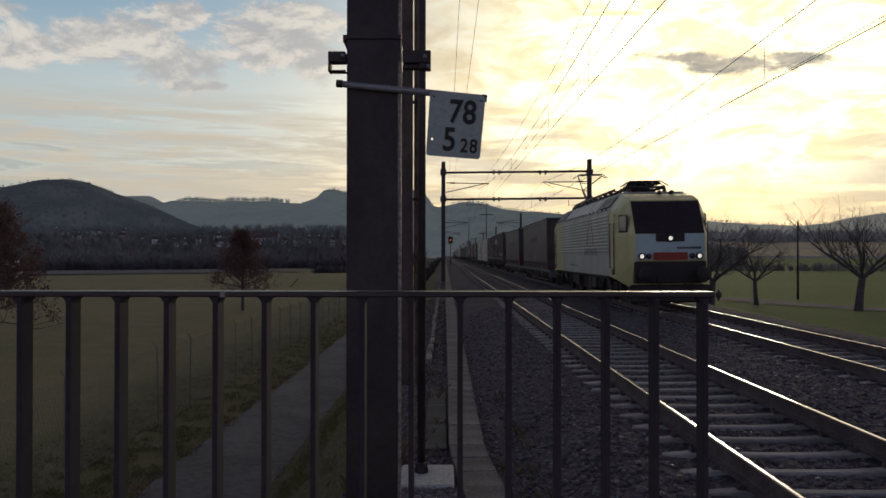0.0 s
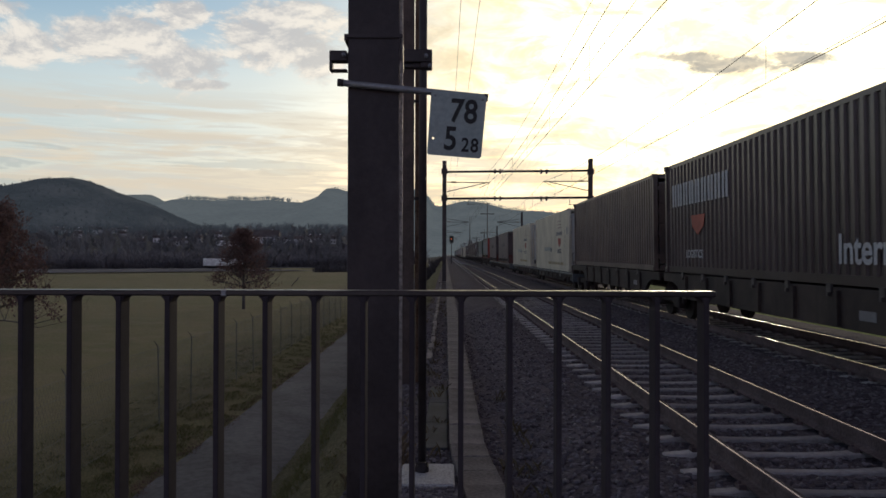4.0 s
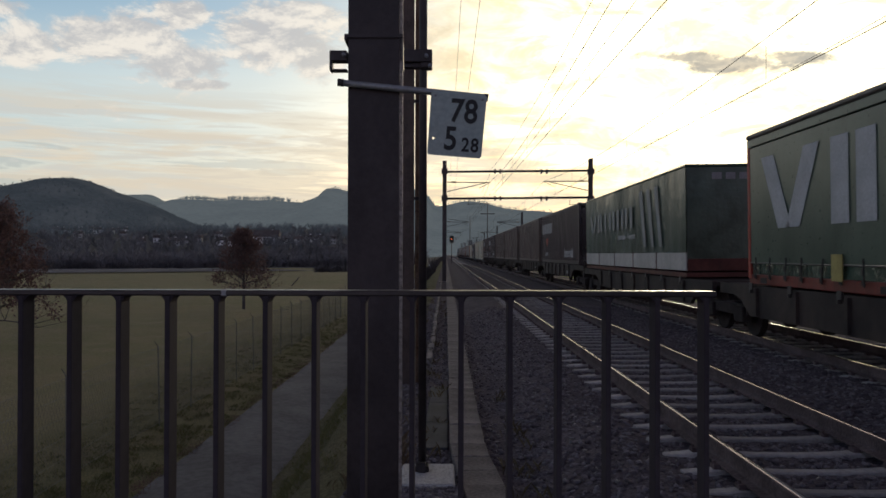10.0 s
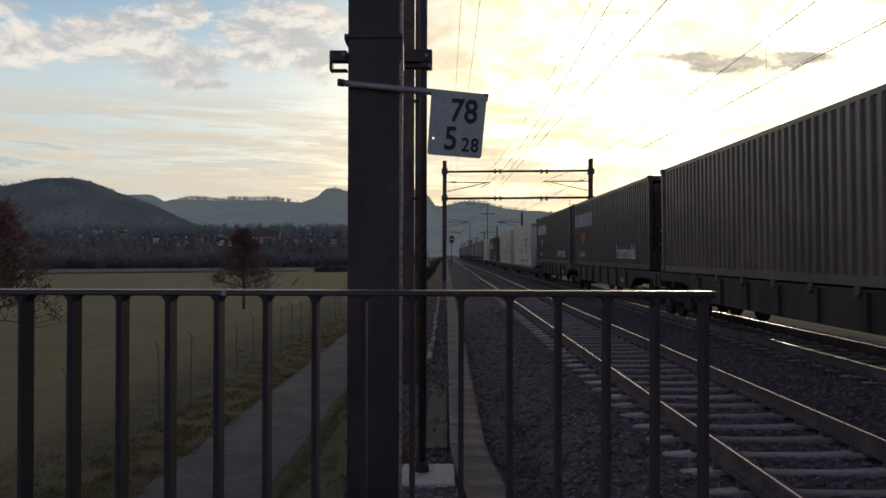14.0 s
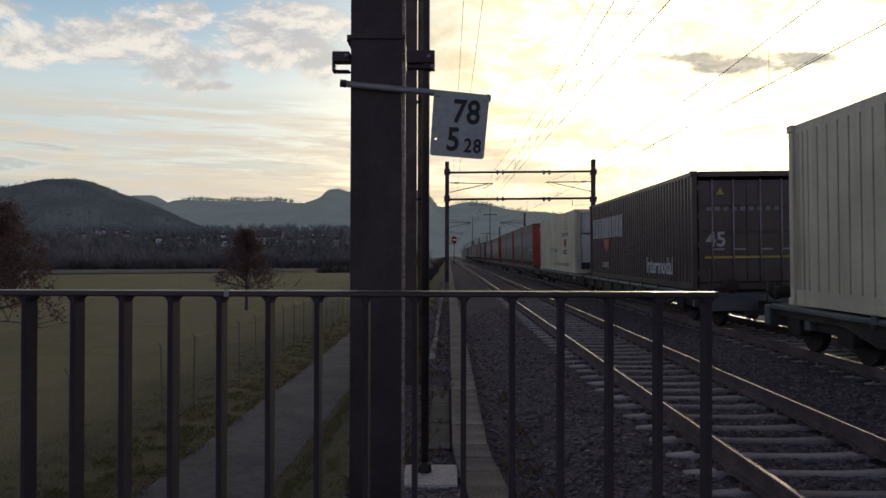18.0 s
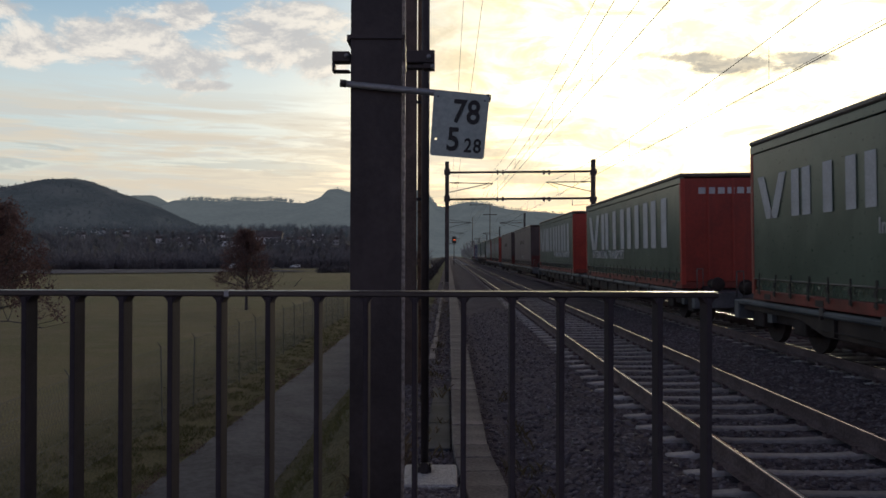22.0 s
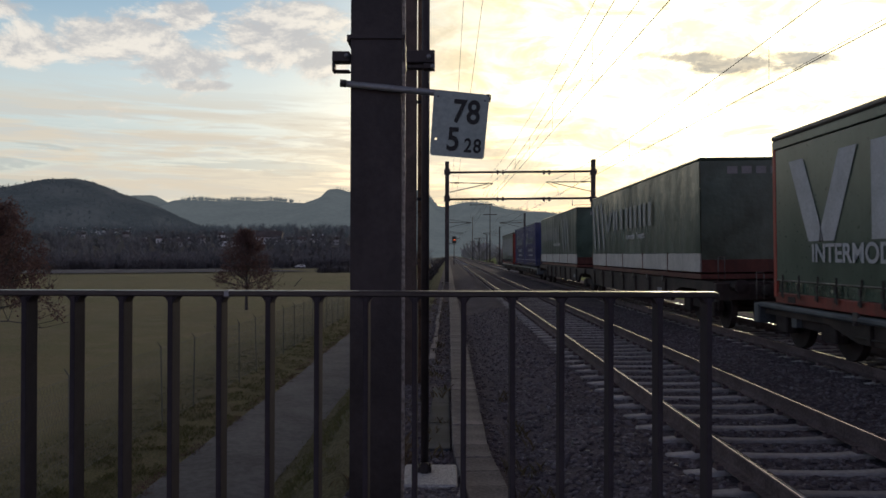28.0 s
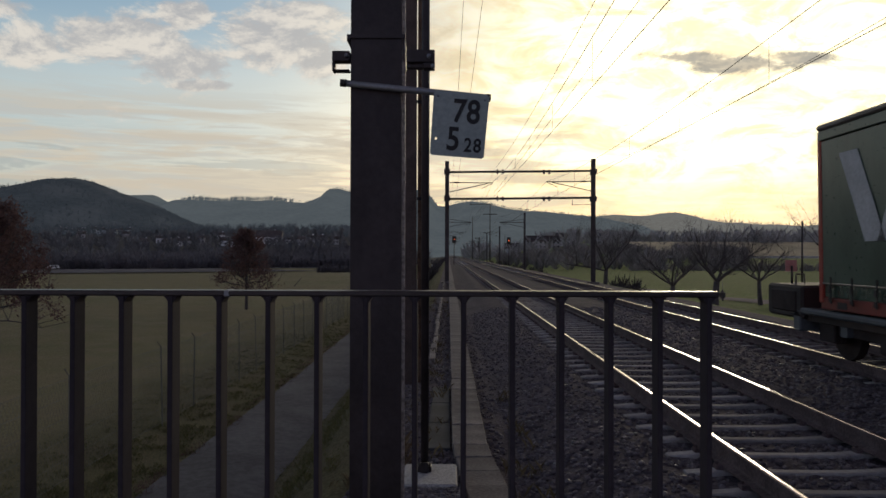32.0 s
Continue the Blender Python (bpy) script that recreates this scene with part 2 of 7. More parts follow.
leaf_material("grass_blade", (0.105, 0.112, 0.05), (0.165, 0.155, 0.08), 0.2)
leaf_material("dry_grass", (0.075, 0.065, 0.045), (0.15, 0.125, 0.085))
leaf_material("straw", (0.12, 0.09, 0.065), (0.22, 0.17, 0.12), 0.2)
leaf_material("brown_leaf", (0.115, 0.074, 0.070), (0.19, 0.125, 0.113), 0.35)
# rolling stock
mat("curtain_dark", (0.120, 0.086, 0.090), 0.32, 0.0, 0.30, 1.6, fine=0.04, streak=0.30, spread=0.18, bump=0.08, bump_scale=2.2, second=(0.145, 0.108, 0.108))
mat("bracket_grey", (0.085, 0.078, 0.075), 0.6, 0.2, 0.4, 0.3)
mat("strap_hem", (0.16, 0.15, 0.145), 0.6, 0.0, 0.3, 0.6, streak=0.3)
mat("roof_dark", (0.115, 0.102, 0.094), 0.5, 0.0, 0.3, 1.0, streak=0.3)
mat("panel_red", (0.27, 0.034, 0.022), 0.5, 0.0, 0.2, 1.2, streak=0.3, spread=0.15)
mat("end_dark", (0.066, 0.052, 0.052), 0.6, 0.0, 0.3, 1.0, streak=0.3, spec=0.25)
mat("dull_red", (0.100, 0.033, 0.028), 0.65, 0.0, 0.35, 0.8, streak=0.5, spec=0.2)
mat("frame_red", (0.105, 0.038, 0.031), 0.6, 0.0, 0.35, 0.8, streak=0.5, spec=0.25)
mat("frame_bright", (0.19, 0.042, 0.032), 0.5, 0.0, 0.35, 0.8, streak=0.5, spec=0.3)
mat("skirt_green", (0.055, 0.095, 0.072), 0.16, 0.0, 0.35, 0.5, fine=0.1, bump=1.0, bump_scale=9.0, spec=0.9)
mat("curtain_green", (0.060, 0.104, 0.077), 0.30, 0.0, 0.28, 1.2, fine=0.05, streak=0.35, second=(0.084, 0.125, 0.096), bump=0.08, bump_scale=2.2)
mat("tarp_green", (0.050, 0.088, 0.070), 0.30, 0.0, 0.35, 0.9, fine=0.05, streak=0.25, second=(0.075, 0.115, 0.094), bump=0.9, bump_scale=2.4)
mat("lettering", (0.44, 0.465, 0.485), 0.6, 0.0, 0.12, 0.6, streak=0.15, bump=0)
mat("mark_red", (0.34, 0.075, 0.055), 0.6, 0.0, 0.25, 0.5, streak=0.35, bump=0)
mat("mark_dark", (0.17, 0.18, 0.205), 0.6, 0.0, 0.3, 0.5, streak=0.3, bump=0)
mat("mark_gold", (0.45, 0.39, 0.24), 0.6, 0.0, 0.25, 0.5, streak=0.4, bump=0)
mat("container_navy", (0.060, 0.049, 0.051), 0.34, 0.05, 0.30, 1.0, fine=0.05, streak=0.5, spread=0.12, bump=0.08, bump_scale=6.0)
mat("container_brown", (0.118, 0.096, 0.090), 0.36, 0.05, 0.30, 1.0, fine=0.06, streak=0.5, spread=0.12, bump=0.08, bump_scale=6.0, second=(0.150, 0.118, 0.100))
mat("container_blue", (0.050, 0.058, 0.140), 0.20, 0.05, 0.2, 1.0, fine=0.05, streak=0.3, bump=0.04, bump_scale=4.0)
mat("reefer_white", (0.55, 0.52, 0.41), 0.42, 0.0, 0.16, 1.4, fine=0.05, streak=0.35, spread=0.06, bump=0.06, bump_scale=8.0)
mat("reefer_panel", (0.43, 0.45, 0.43), 0.45, 0.0, 0.16, 1.0, fine=0.05, streak=0.35)
mat("unit_dark", (0.034, 0.031, 0.031), 0.7, spec=0.3)
mat("white_board", (0.46, 0.455, 0.43), 0.6, 0.0, 0.15, 0.8, streak=0.3)
mat("wagon_grey", (0.050, 0.042, 0.041), 0.7, 0.0, 0.4, 0.8, streak=0.5, second=(0.066, 0.052, 0.046), spec=0.2)
mat("wagon_blue", (0.085, 0.105, 0.125), 0.55, 0.0, 0.4, 0.8, streak=0.4, second=(0.11, 0.125, 0.135), spec=0.3)
mat("bogie_dark", (0.036, 0.030, 0.030), 0.8, 0.0, 0.35, 0.4, spec=0.15)
mat("loco_white", (0.45, 0.44, 0.415), 0.38, 0.05, 0.14, 1.2, fine=0.06, streak=0.3)
mat("loco_yellow", (0.54, 0.505, 0.25), 0.36, 0.05, 0.14, 1.2, fine=0.06, streak=0.25)
mat("loco_blue_grey", (0.36, 0.50, 0.53), 0.34, 0.05, 0.1, 1.0, fine=0.05)
mat("tarp_letter", (0.29, 0.31, 0.31), 0.6, 0.0, 0.15, 0.5, streak=0.3, bump=0)
mat("faded_letter", (0.20, 0.20, 0.215), 0.6, 0.0, 0.15, 0.5, streak=0.2, bump=0)
mat("faded_red", (0.33, 0.235, 0.215), 0.5, 0.0, 0.35, 0.5, streak=0.6, bump=0)
mat("grille_dark", (0.10, 0.105, 0.11), 0.6, 0.2, 0.3, 0.4, bump=0.4, bump_scale=60)
mat("loco_shade", (0.13, 0.12, 0.08), 0.5, 0.05, 0.2, 0.6)
mat("loco_roof", (0.44, 0.45, 0.46), 0.6, 0.1, 0.25, 0.8, streak=0.3)
mat("cab_glass", (0.018, 0.018, 0.022), 0.08, 0.0, bump=0, spec=0.6)
# Paler than cab_glass: sky brightness is put into the base colour.
mat("side_glass_sky", (0.16, 0.16, 0.15), 0.06, 0.0, bump=0, spec=0.9)
mat("yellow_plate", (0.38, 0.33, 0.11), 0.6, 0.0, 0.2, 0.4)
mat("pink_plate", (0.55, 0.32, 0.30), 0.6, 0.0, 0.15, 0.4)
mat("strap_pale", (0.22, 0.22, 0.21), 0.35, 0.1, 0.2, 0.3)
mat("car_silver", (0.45, 0.47, 0.5), 0.3, 0.5, bump=0)
mat("car_dark", (0.05, 0.055, 0.06), 0.3, 0.3, bump=0)
mat("truck_white", (0.75, 0.75, 0.74), 0.5, bump=0)
mat("tyre", (0.02, 0.02, 0.02), 0.9, bump=0)


# ---- shaping tools ----
def box(bm, x0, x1, y0, y1, z0, z1):
    vs = [bm.verts.new(p) for p in ((x0, y0, z0), (x1, y0, z0), (x1, y1, z0), (x0, y1, z0), (x0, y0, z1), (x1, y0, z1), (x1, y1, z1), (x0, y1, z1))]
    for f in ((3, 2, 1, 0), (4, 5, 6, 7), (0, 1, 5, 4), (1, 2, 6, 5), (2, 3, 7, 6), (3, 0, 4, 7)):
        bm.faces.new([vs[i] for i in f])
    return vs


def tube(bm, a, b, ra, rb=None, n=8):
    """A tapered round bar from a to b."""
    a, b = Vector(a), Vector(b)
    rb = ra if rb is None else rb
    d = (b - a).normalized()
    u = d.orthogonal().normalized()
    w = d.cross(u)
    rings = []
    for c, r in ((a, ra), (b, rb)):
        rings.append([bm.verts.new(c + (u * math.cos(k * math.tau / n) + w * math.sin(k * math.tau / n)) * r) for k in range(n)])
    for k in range(n):
        bm.faces.new((rings[0][k], rings[0][(k + 1) % n], rings[1][(k + 1) % n], rings[1][k]))
    bm.faces.new(rings[0][::-1])
    bm.faces.new(rings[1])


def prism(bm, outline, axis, lo, hi):
    """A flat outline of (a, b) pulled along an axis: x gives (y, z), y gives (x, z), z gives (x, y)."""
    def at(p, c):
        return {"x": (c, p[0], p[1]), "y": (p[0], c, p[1]), "z": (p[0], p[1], c)}[axis]
    r0 = [bm.verts.new(at(p, lo)) for p in outline]
    r1 = [bm.verts.new(at(p, hi)) for p in outline]
    n = len(outline)
    for k in range(n):
        bm.faces.new((r0[k], r0[(k + 1) % n], r1[(k + 1) % n], r1[k]))
    bm.faces.new(r0[::-1])
    bm.faces.new(r1)


def finish(bm, bevel=0.0, smooth=False):
    bmesh.ops.recalc_face_normals(bm, faces=bm.faces[:])
    if bevel:
        edges = [e for e in bm.edges if len(e.link_faces) == 2 and e.calc_face_angle(0) > 0.6]
        bmesh.ops.bevel(bm, geom=edges, offset=bevel, segments=1, affect="EDGES", clamp_overlap=True)
    if smooth:
        for f in bm.faces:
            f.smooth = True
    return bm


def mesh_of(name, bm, m):
    me = bpy.data.meshes.new(name)
    bm.to_mesh(me)
    bm.free()
    me.materials.append(M[m])
    return me


def part(name, bm, m, parent, label=""):
    ob = new(name, mesh_of(name, bm, m))
    ob.parent = parent
    return tagged(ob, label)


def shared(name, me, parent, m=None):
    ob = new(name, me)
    ob.parent = parent
    if m is not None:
        ob.matrix_basis = m
    return ob


def thing(name, label, category, at=(0, 0, 0), group="", kind="", turn=0):
    ob = new(name)
    ob.empty_display_size = 0.3
    ob.matrix_basis = pose(*at, 0, 0, turn)
    return tagged(ob, label, category, group, kind)


def B(*boxes, bevel=0.0):
    bm = bmesh.new()
    for b in boxes:
        box(bm, *b)
    return finish(bm, bevel)


def T(*tubes, n=8, smooth=True):
    bm = bmesh.new()
    for t in tubes:
        tube(bm, *t, n=n)
    return finish(bm, 0, smooth)


def writing(name, text, size, m, parent, at, rot, label="", align="LEFT", squeeze=1.0):
    """Flat lettering in the built-in typeface, kept as a mesh."""
    cu = bpy.data.curves.new(name, "FONT")
    cu.body, cu.size, cu.extrude, cu.align_x, cu.offset = text, size, 0.002, align, size * 0.020
    ob = bpy.data.objects.new(name, cu)
    scene.collection.objects.link(ob)
    bpy.context.view_layer.update()
    me = bpy.data.meshes.new_from_object(ob.evaluated_get(bpy.context.evaluated_depsgraph_get()))
    bpy.data.objects.remove(ob)
    me.materials.clear()
    me.materials.append(M[m])
    o = new(name, me)
    o.parent = parent
    o.matrix_basis = pose(*at, *rot) @ Matrix.Diagonal((squeeze, 1, 1, 1))
    return tagged(o, label)


# ---- ground and hills ----
def smooth(a, b, v):
    u = min(1.0, max(0.0, (v - a) / (b - a)))
    return u * u * (3 - 2 * u)


def ground_z(x, y):
    left = smooth(-1.0, -3.4, x)
    right = smooth(11.2, 15.0, x)
    z = -0.46 - 2.39 * left - 1.8 * right - smooth(-8, -25, x) * 0.0062 * min(max(0.0, y - 60), 260)
    far = max(0.0, y - 500)
    rise = smooth(12 + 0.08 * far, 70 + 0.13 * far, abs(x - 5)) * max(0.0, y - (390 if x < 5 else 235)) * (0.055 if x < 5 else 0.03)
    if y > 1150:
        rise = min(rise, 41 if x < 5 else 27)
    z += rise
    rough = 0.035 * noise.noise((x * 0.9, y * 0.9, 0)) + 0.10 * noise.noise((x * 0.12, y * 0.12, 3))
    return z + rough * max(left, right)


def sheet(name, xs, ys, zf, mats, pick):
    verts = [(x, y, zf(x, y)) for y in ys for x in xs]
    n = len(xs)
    faces = [(j * n + i, j * n + i + 1, (j + 1) * n + i + 1, (j + 1) * n + i) for j in range(len(ys) - 1) for i in range(n - 1)]
    me = bpy.data.meshes.new(name)
    me.from_pydata(verts, [], faces)
    for m in mats:
        me.materials.append(M[m])
    for k, f in enumerate(me.polygons):
        f.material_index = pick(*f.center[:2])
        f.use_smooth = True
    return new(name, me)


def field_material(name, a, c, e, strip=None):
    m = bpy.data.materials.new(name)
    m.use_nodes = True
    q = Graph(m.node_tree)
    co = q.node("ShaderNodeTexCoord").outputs["Object"]
    broad = q.noise(q.scaled(co, 0.02, 0.05, 0.05), 1.0, 4.0, 0.55)
    patch = q.noise(co, 0.45, 6.0, 0.6)
    blade = q.noise(q.scaled(co, 1.0, 0.5, 1.0), 26.0, 4.0, 0.7)
    col = q.mix(q.ramp(broad, 0.35, 0.65), a, c)
    col = q.mix(q.ramp(patch, 0.40, 0.72), col, e)
    if strip:
        side = q.node("ShaderNodeSeparateXYZ", Vector=co).outputs[0]
        ragged = q.math("MULTIPLY_ADD", q.noise(q.scaled(co, 1.0, 0.6, 1.0), 0.35, 5.0, 0.6), 7.0, -3.5)
        col = q.mix(q.math("MULTIPLY", q.ramp(q.math("ADD", side, ragged), -12.0, -8.0), 0.85), col, q.mix(q.ramp(patch, 0.40, 0.72), *strip))
    col = q.mix(q.ramp(blade, 0.35, 0.75), q.mix(0.55, col, (0.02, 0.025, 0.012)), col)
    b = q.node("ShaderNodeBsdfPrincipled", Base_Color=col, Roughness=0.9)
    b.inputs["Specular IOR Level"].default_value = 0.03
    bp = q.node("ShaderNodeBump", Strength=0.7, Distance=0.06, Height=blade)
    q.tree.links.new(bp.outputs[0], b.inputs["Normal"])
    q.tree.links.new(b.outputs[0], q.node("ShaderNodeOutputMaterial").inputs[0])
    M[name] = m


field_material("meadow", (0.345, 0.305, 0.175), (0.305, 0.290, 0.155), (0.38, 0.325, 0.205), ((0.20, 0.185, 0.10), (0.245, 0.205, 0.13)))
field_material("bank_grass", (0.165, 0.152, 0.09), (0.14, 0.14, 0.075), (0.20, 0.175, 0.115))
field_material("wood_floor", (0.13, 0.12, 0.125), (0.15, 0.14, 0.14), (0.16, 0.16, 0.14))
field_material("green_meadow", (0.21, 0.285, 0.085), (0.235, 0.30, 0.095), (0.26, 0.28, 0.12))
xs = sorted({-1500, -900, -600, -420, -300, -220, -160, -120, -90, -70, -55, -45, -36, -29, -24, -20, -17, -14.5, -12.5, -11, -9.8, -8.8, -7.9, -7.1, -6.4,
             *[-5.9 + 0.35 * k for k in range(17)], 0.6, 2, 5, 8, 10, 11.2, *[11.6 + 0.5 * k for k in range(8)], 16.5, 18.5, 21, 24, 27, 31, 36, 42, 50, 60, 75, 95, 120, 160, 220, 300, 420, 600, 900, 1500})
ys = [-60, -30, -12, -4, 0, 3, *[4.5 + 0.6 * k for k in range(40)], *[29 + 1.5 * k for k in range(24)], *[66 + 4 * k for k in range(20)], *[150 + 10 * k for k in range(15)], 310, 340, 380, 430, 500, 600, 720, 860, 1000, 1150, 1400, 1800, 2400, 3200, 4500]
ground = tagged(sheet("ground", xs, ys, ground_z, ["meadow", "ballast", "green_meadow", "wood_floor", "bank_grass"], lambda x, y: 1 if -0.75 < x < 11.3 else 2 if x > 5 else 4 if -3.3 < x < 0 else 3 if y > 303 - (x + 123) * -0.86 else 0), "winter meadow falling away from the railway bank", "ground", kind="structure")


def ridge(name, m, label, y0, depth, x0, x1, base, bumps, rough, steps=260):
    """A wooded hill range whose crest is the sum of soft bumps (x, height, half width)."""
    xs = [x0 + (x1 - x0) * k / steps for k in range(steps + 1)]
    ys = [y0 + depth * v for v in (-1.0, -0.8, -0.6, -0.42, -0.26, -0.12, 0.0, 0.3, 1.0)]

    def zf(x, y):
        crest = base + sum(h * math.exp(-abs((x - c) / w) ** (p[0] if p else 2)) for c, h, w, *p in bumps)
        crest += rough * (noise.noise((x / 90, 0.3, y0)) + 0.5 * noise.noise((x / 30, 1.3, y0)) + 0.35 * noise.noise((x / 9, 2.3, y0)))
        d = (y - y0) / depth
        fall = math.cos(d * math.pi / 2) ** 3.4 if abs(d) < 1 else 0.0
        return crest * fall - 10 * (1 - fall) + rough * 1.6 * fall * noise.noise((x / 140, y / 140, 7))
    ob = sheet(name, xs, ys, zf, [m], lambda x, y: 0)
    return tagged(ob, label, "hill", kind="structure"), zf


def crest_trees(name, zf, y, x0, x1, count, tall, m):
    """Bare woods standing along a crest."""
    rnd = random.Random(name)
    bm = bmesh.new()
    for _ in range(count):
        x = rnd.uniform(x0, x1)
        z = zf(x, y) - 1
        h = tall * rnd.uniform(0.6, 1.15)
        tube(bm, (x, y, z), (x, y, z + h * 0.6), h * 0.022, h * 0.012, 3)
        for _ in range(12):
            a = rnd.uniform(-1, 1) * h * 0.36
            s = z + h * rnd.uniform(0.0, 0.5)
            tube(bm, (x, y, s), (x + a, y + rnd.uniform(-2, 2), s + h * rnd.uniform(0.3, 0.5)), h * 0.018, h * 0.004, 3)
    ob = new(name, mesh_of(name, bm, m))
    return tagged(ob, "row of bare trees along the hill crest", "trees", kind="stuff")


_, z_left = ridge("hill_left", "hill_wood_haze", "dark wooded hill behind the village", 1350, 560, -1300, -250, 3.5,
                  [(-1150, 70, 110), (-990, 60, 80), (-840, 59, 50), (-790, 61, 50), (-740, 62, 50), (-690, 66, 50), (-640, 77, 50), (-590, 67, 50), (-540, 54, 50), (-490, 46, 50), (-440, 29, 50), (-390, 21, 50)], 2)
_, z_mid = ridge("hill_middle", "hill_mid_haze", "long wooded ridge with a rocky shoulder", 2300, 950, -1500, 800, 10,
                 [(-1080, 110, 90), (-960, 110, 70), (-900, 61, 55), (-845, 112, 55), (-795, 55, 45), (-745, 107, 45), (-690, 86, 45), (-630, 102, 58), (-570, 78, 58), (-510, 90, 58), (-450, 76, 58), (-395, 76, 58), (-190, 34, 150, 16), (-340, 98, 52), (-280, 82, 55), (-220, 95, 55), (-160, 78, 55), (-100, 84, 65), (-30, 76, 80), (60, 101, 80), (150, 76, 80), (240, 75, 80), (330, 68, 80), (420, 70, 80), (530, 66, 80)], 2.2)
_, z_right = ridge("hill_right", "hill_far_haze", "far hills with evening haze put in as a glow", 2900, 900, -200, 2300, 10,
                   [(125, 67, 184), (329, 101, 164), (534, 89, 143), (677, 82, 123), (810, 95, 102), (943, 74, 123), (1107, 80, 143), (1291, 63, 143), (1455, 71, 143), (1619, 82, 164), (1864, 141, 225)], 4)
crest_trees("ridge_trees", z_mid, 2300, -785, -445, 360, 15, "hill_mid_haze")
crest_trees("ridge_trees.001", z_mid, 2300, 20, 330, 60, 12, "far_wood_hazy")
crest_trees("ridge_trees.002", z_right, 2900, 960, 1320, 60, 18, "far_wood_hazy")
crest_trees("ridge_trees.003", z_left, 1350, -900, -330, 420, 4, "hill_wood_haze")
crest_trees("ridge_trees.004", z_mid, 2300, -440, 500, 260, 8, "hill_mid_haze")
crest_trees("ridge_trees.005", z_right, 2900, 300, 1700, 260, 9, "hill_far_haze")

# ---- the railway ----
TRACK_1, TRACK_2 = 3.19, 7.10
START, END = -25.0, 900.0


def ballast_z(x):
    """Height of the stone bed across the line."""
    return -0.236 - 0.004 * smooth(1.25, 1.0, min(abs(x - TRACK_1), abs(x - TRACK_2))) + 0.03 * smooth(1.12, 1.3, min(abs(x - TRACK_1), abs(x - TRACK_2))) * smooth(1.2, 1.7, x) + 0.03 * smooth(1.3, 0.9, abs(x - 5.14)) - 0.24 * smooth(1.75, 0.55, x) - 0.24 * smooth(8.7, 10.4, x) 


bed_xs = [0.35 + 0.07 * k for k in range(147)]
bed_ys = [START, 0, 4, *[5 + 0.07 * k for k in range(230)], *[21.2 + 0.2 * k for k in range(40)], *[30 + 1.0 * k for k in range(38)], 70, 80, 100, 130, 180, 260, 400, 600, END]
bed = sheet("ballast", bed_xs, bed_ys, lambda x, y: ballast_z(x) + (0.014 * noise.noise((x * 4, y * 4, 1)) + 0.020 * noise.noise((x * 11, y * 11, 1)) if y < 40 else 0), ["ballast"], lambda x, y: 0)
tagged(bed, "dark brown crushed stone track bed", "ballast", kind="structure")


def stones(name, count, x0, x1, y0, y1, low, high, seed, zf):
    """Loose broken stones, joined."""
    rnd = np.random.default_rng(seed)
    p = (1 + 5 ** 0.5) / 2
    ico = np.array([(-1, p, 0), (1, p, 0), (-1, -p, 0), (1, -p, 0), (0, -1, p), (0, 1, p), (0, -1, -p), (0, 1, -p), (p, 0, -1), (p, 0, 1), (-p, 0, -1), (-p, 0, 1)]) / 1.9
    tri = np.array([(0, 11, 5), (0, 5, 1), (0, 1, 7), (0, 7, 10), (0, 10, 11), (1, 5, 9), (5, 11, 4), (11, 10, 2), (10, 7, 6), (7, 1, 8), (3, 9, 4), (3, 4, 2), (3, 2, 6), (3, 6, 8), (3, 8, 9), (4, 9, 5), (2, 4, 11), (6, 2, 10), (8, 6, 7), (9, 8, 1)])
    u = rnd.random(count)
    yy = y0 * (y1 / y0) ** u
    xx = rnd.uniform(x0, x1, count)
    verts, faces = [], []
    made = 0
    for i in range(count):
        s = rnd.uniform(low, high)
        across = min(abs(xx[i] - TRACK_1), abs(xx[i] - TRACK_2))
        if across < 1.30 and abs((yy[i] - 0.35 + 0.3) % 0.6 - 0.3) < 0.105 and rnd.random() < 0.996:
            continue
        if abs(across - 0.7525) < 0.07:
            continue
        v = ico * rnd.uniform(0.62, 1.25, (12, 3)) * s * np.array([rnd.uniform(0.7, 1.3), rnd.uniform(0.7, 1.3), rnd.uniform(0.5, 0.9)])
        verts.append(v + np.array([xx[i], yy[i], zf(xx[i]) + s * rnd.uniform(-0.1, 0.45)]))
        faces.append(tri + 12 * made)
        made += 1
    me = bpy.data.meshes.new(name)
    me.from_pydata(np.concatenate(verts).tolist(), [], np.concatenate(faces).tolist())
    me.materials.append(M["stone_mix"])
    return tagged(new(name, me), "loose broken stones of the track bed", "stones", kind="stuff")


def island_material():
    m = bpy.data.materials.new("stone_mix")
    m.use_nodes = True
    q = Graph(m.node_tree)
    rnd = q.node("ShaderNodeNewGeometry").outputs["Random Per Island"]
    co = q.node("ShaderNodeTexCoord").outputs["Object"]
    col = q.mix(q.ramp(rnd, 0.0, 1.0), (0.088, 0.077, 0.088), (0.205, 0.184, 0.202))
    col = q.mix(q.ramp(rnd, 0.93, 0.97), col, (0.17, 0.165, 0.175))
    col = q.mix(q.math("MULTIPLY", q.noise(co, 60.0, 4.0, 0.6), 0.35), col, (0.03, 0.027, 0.025))
    b = q.node("ShaderNodeBsdfPrincipled", Base_Color=col, Roughness=q.ramp(rnd, 0.88, 0.94, 0.85, 0.5))
    b.inputs["Specular IOR Level"].default_value = 0.3
    q.tree.links.new(b.outputs[0], q.node("ShaderNodeOutputMaterial").inputs[0])
    M["stone_mix"] = m


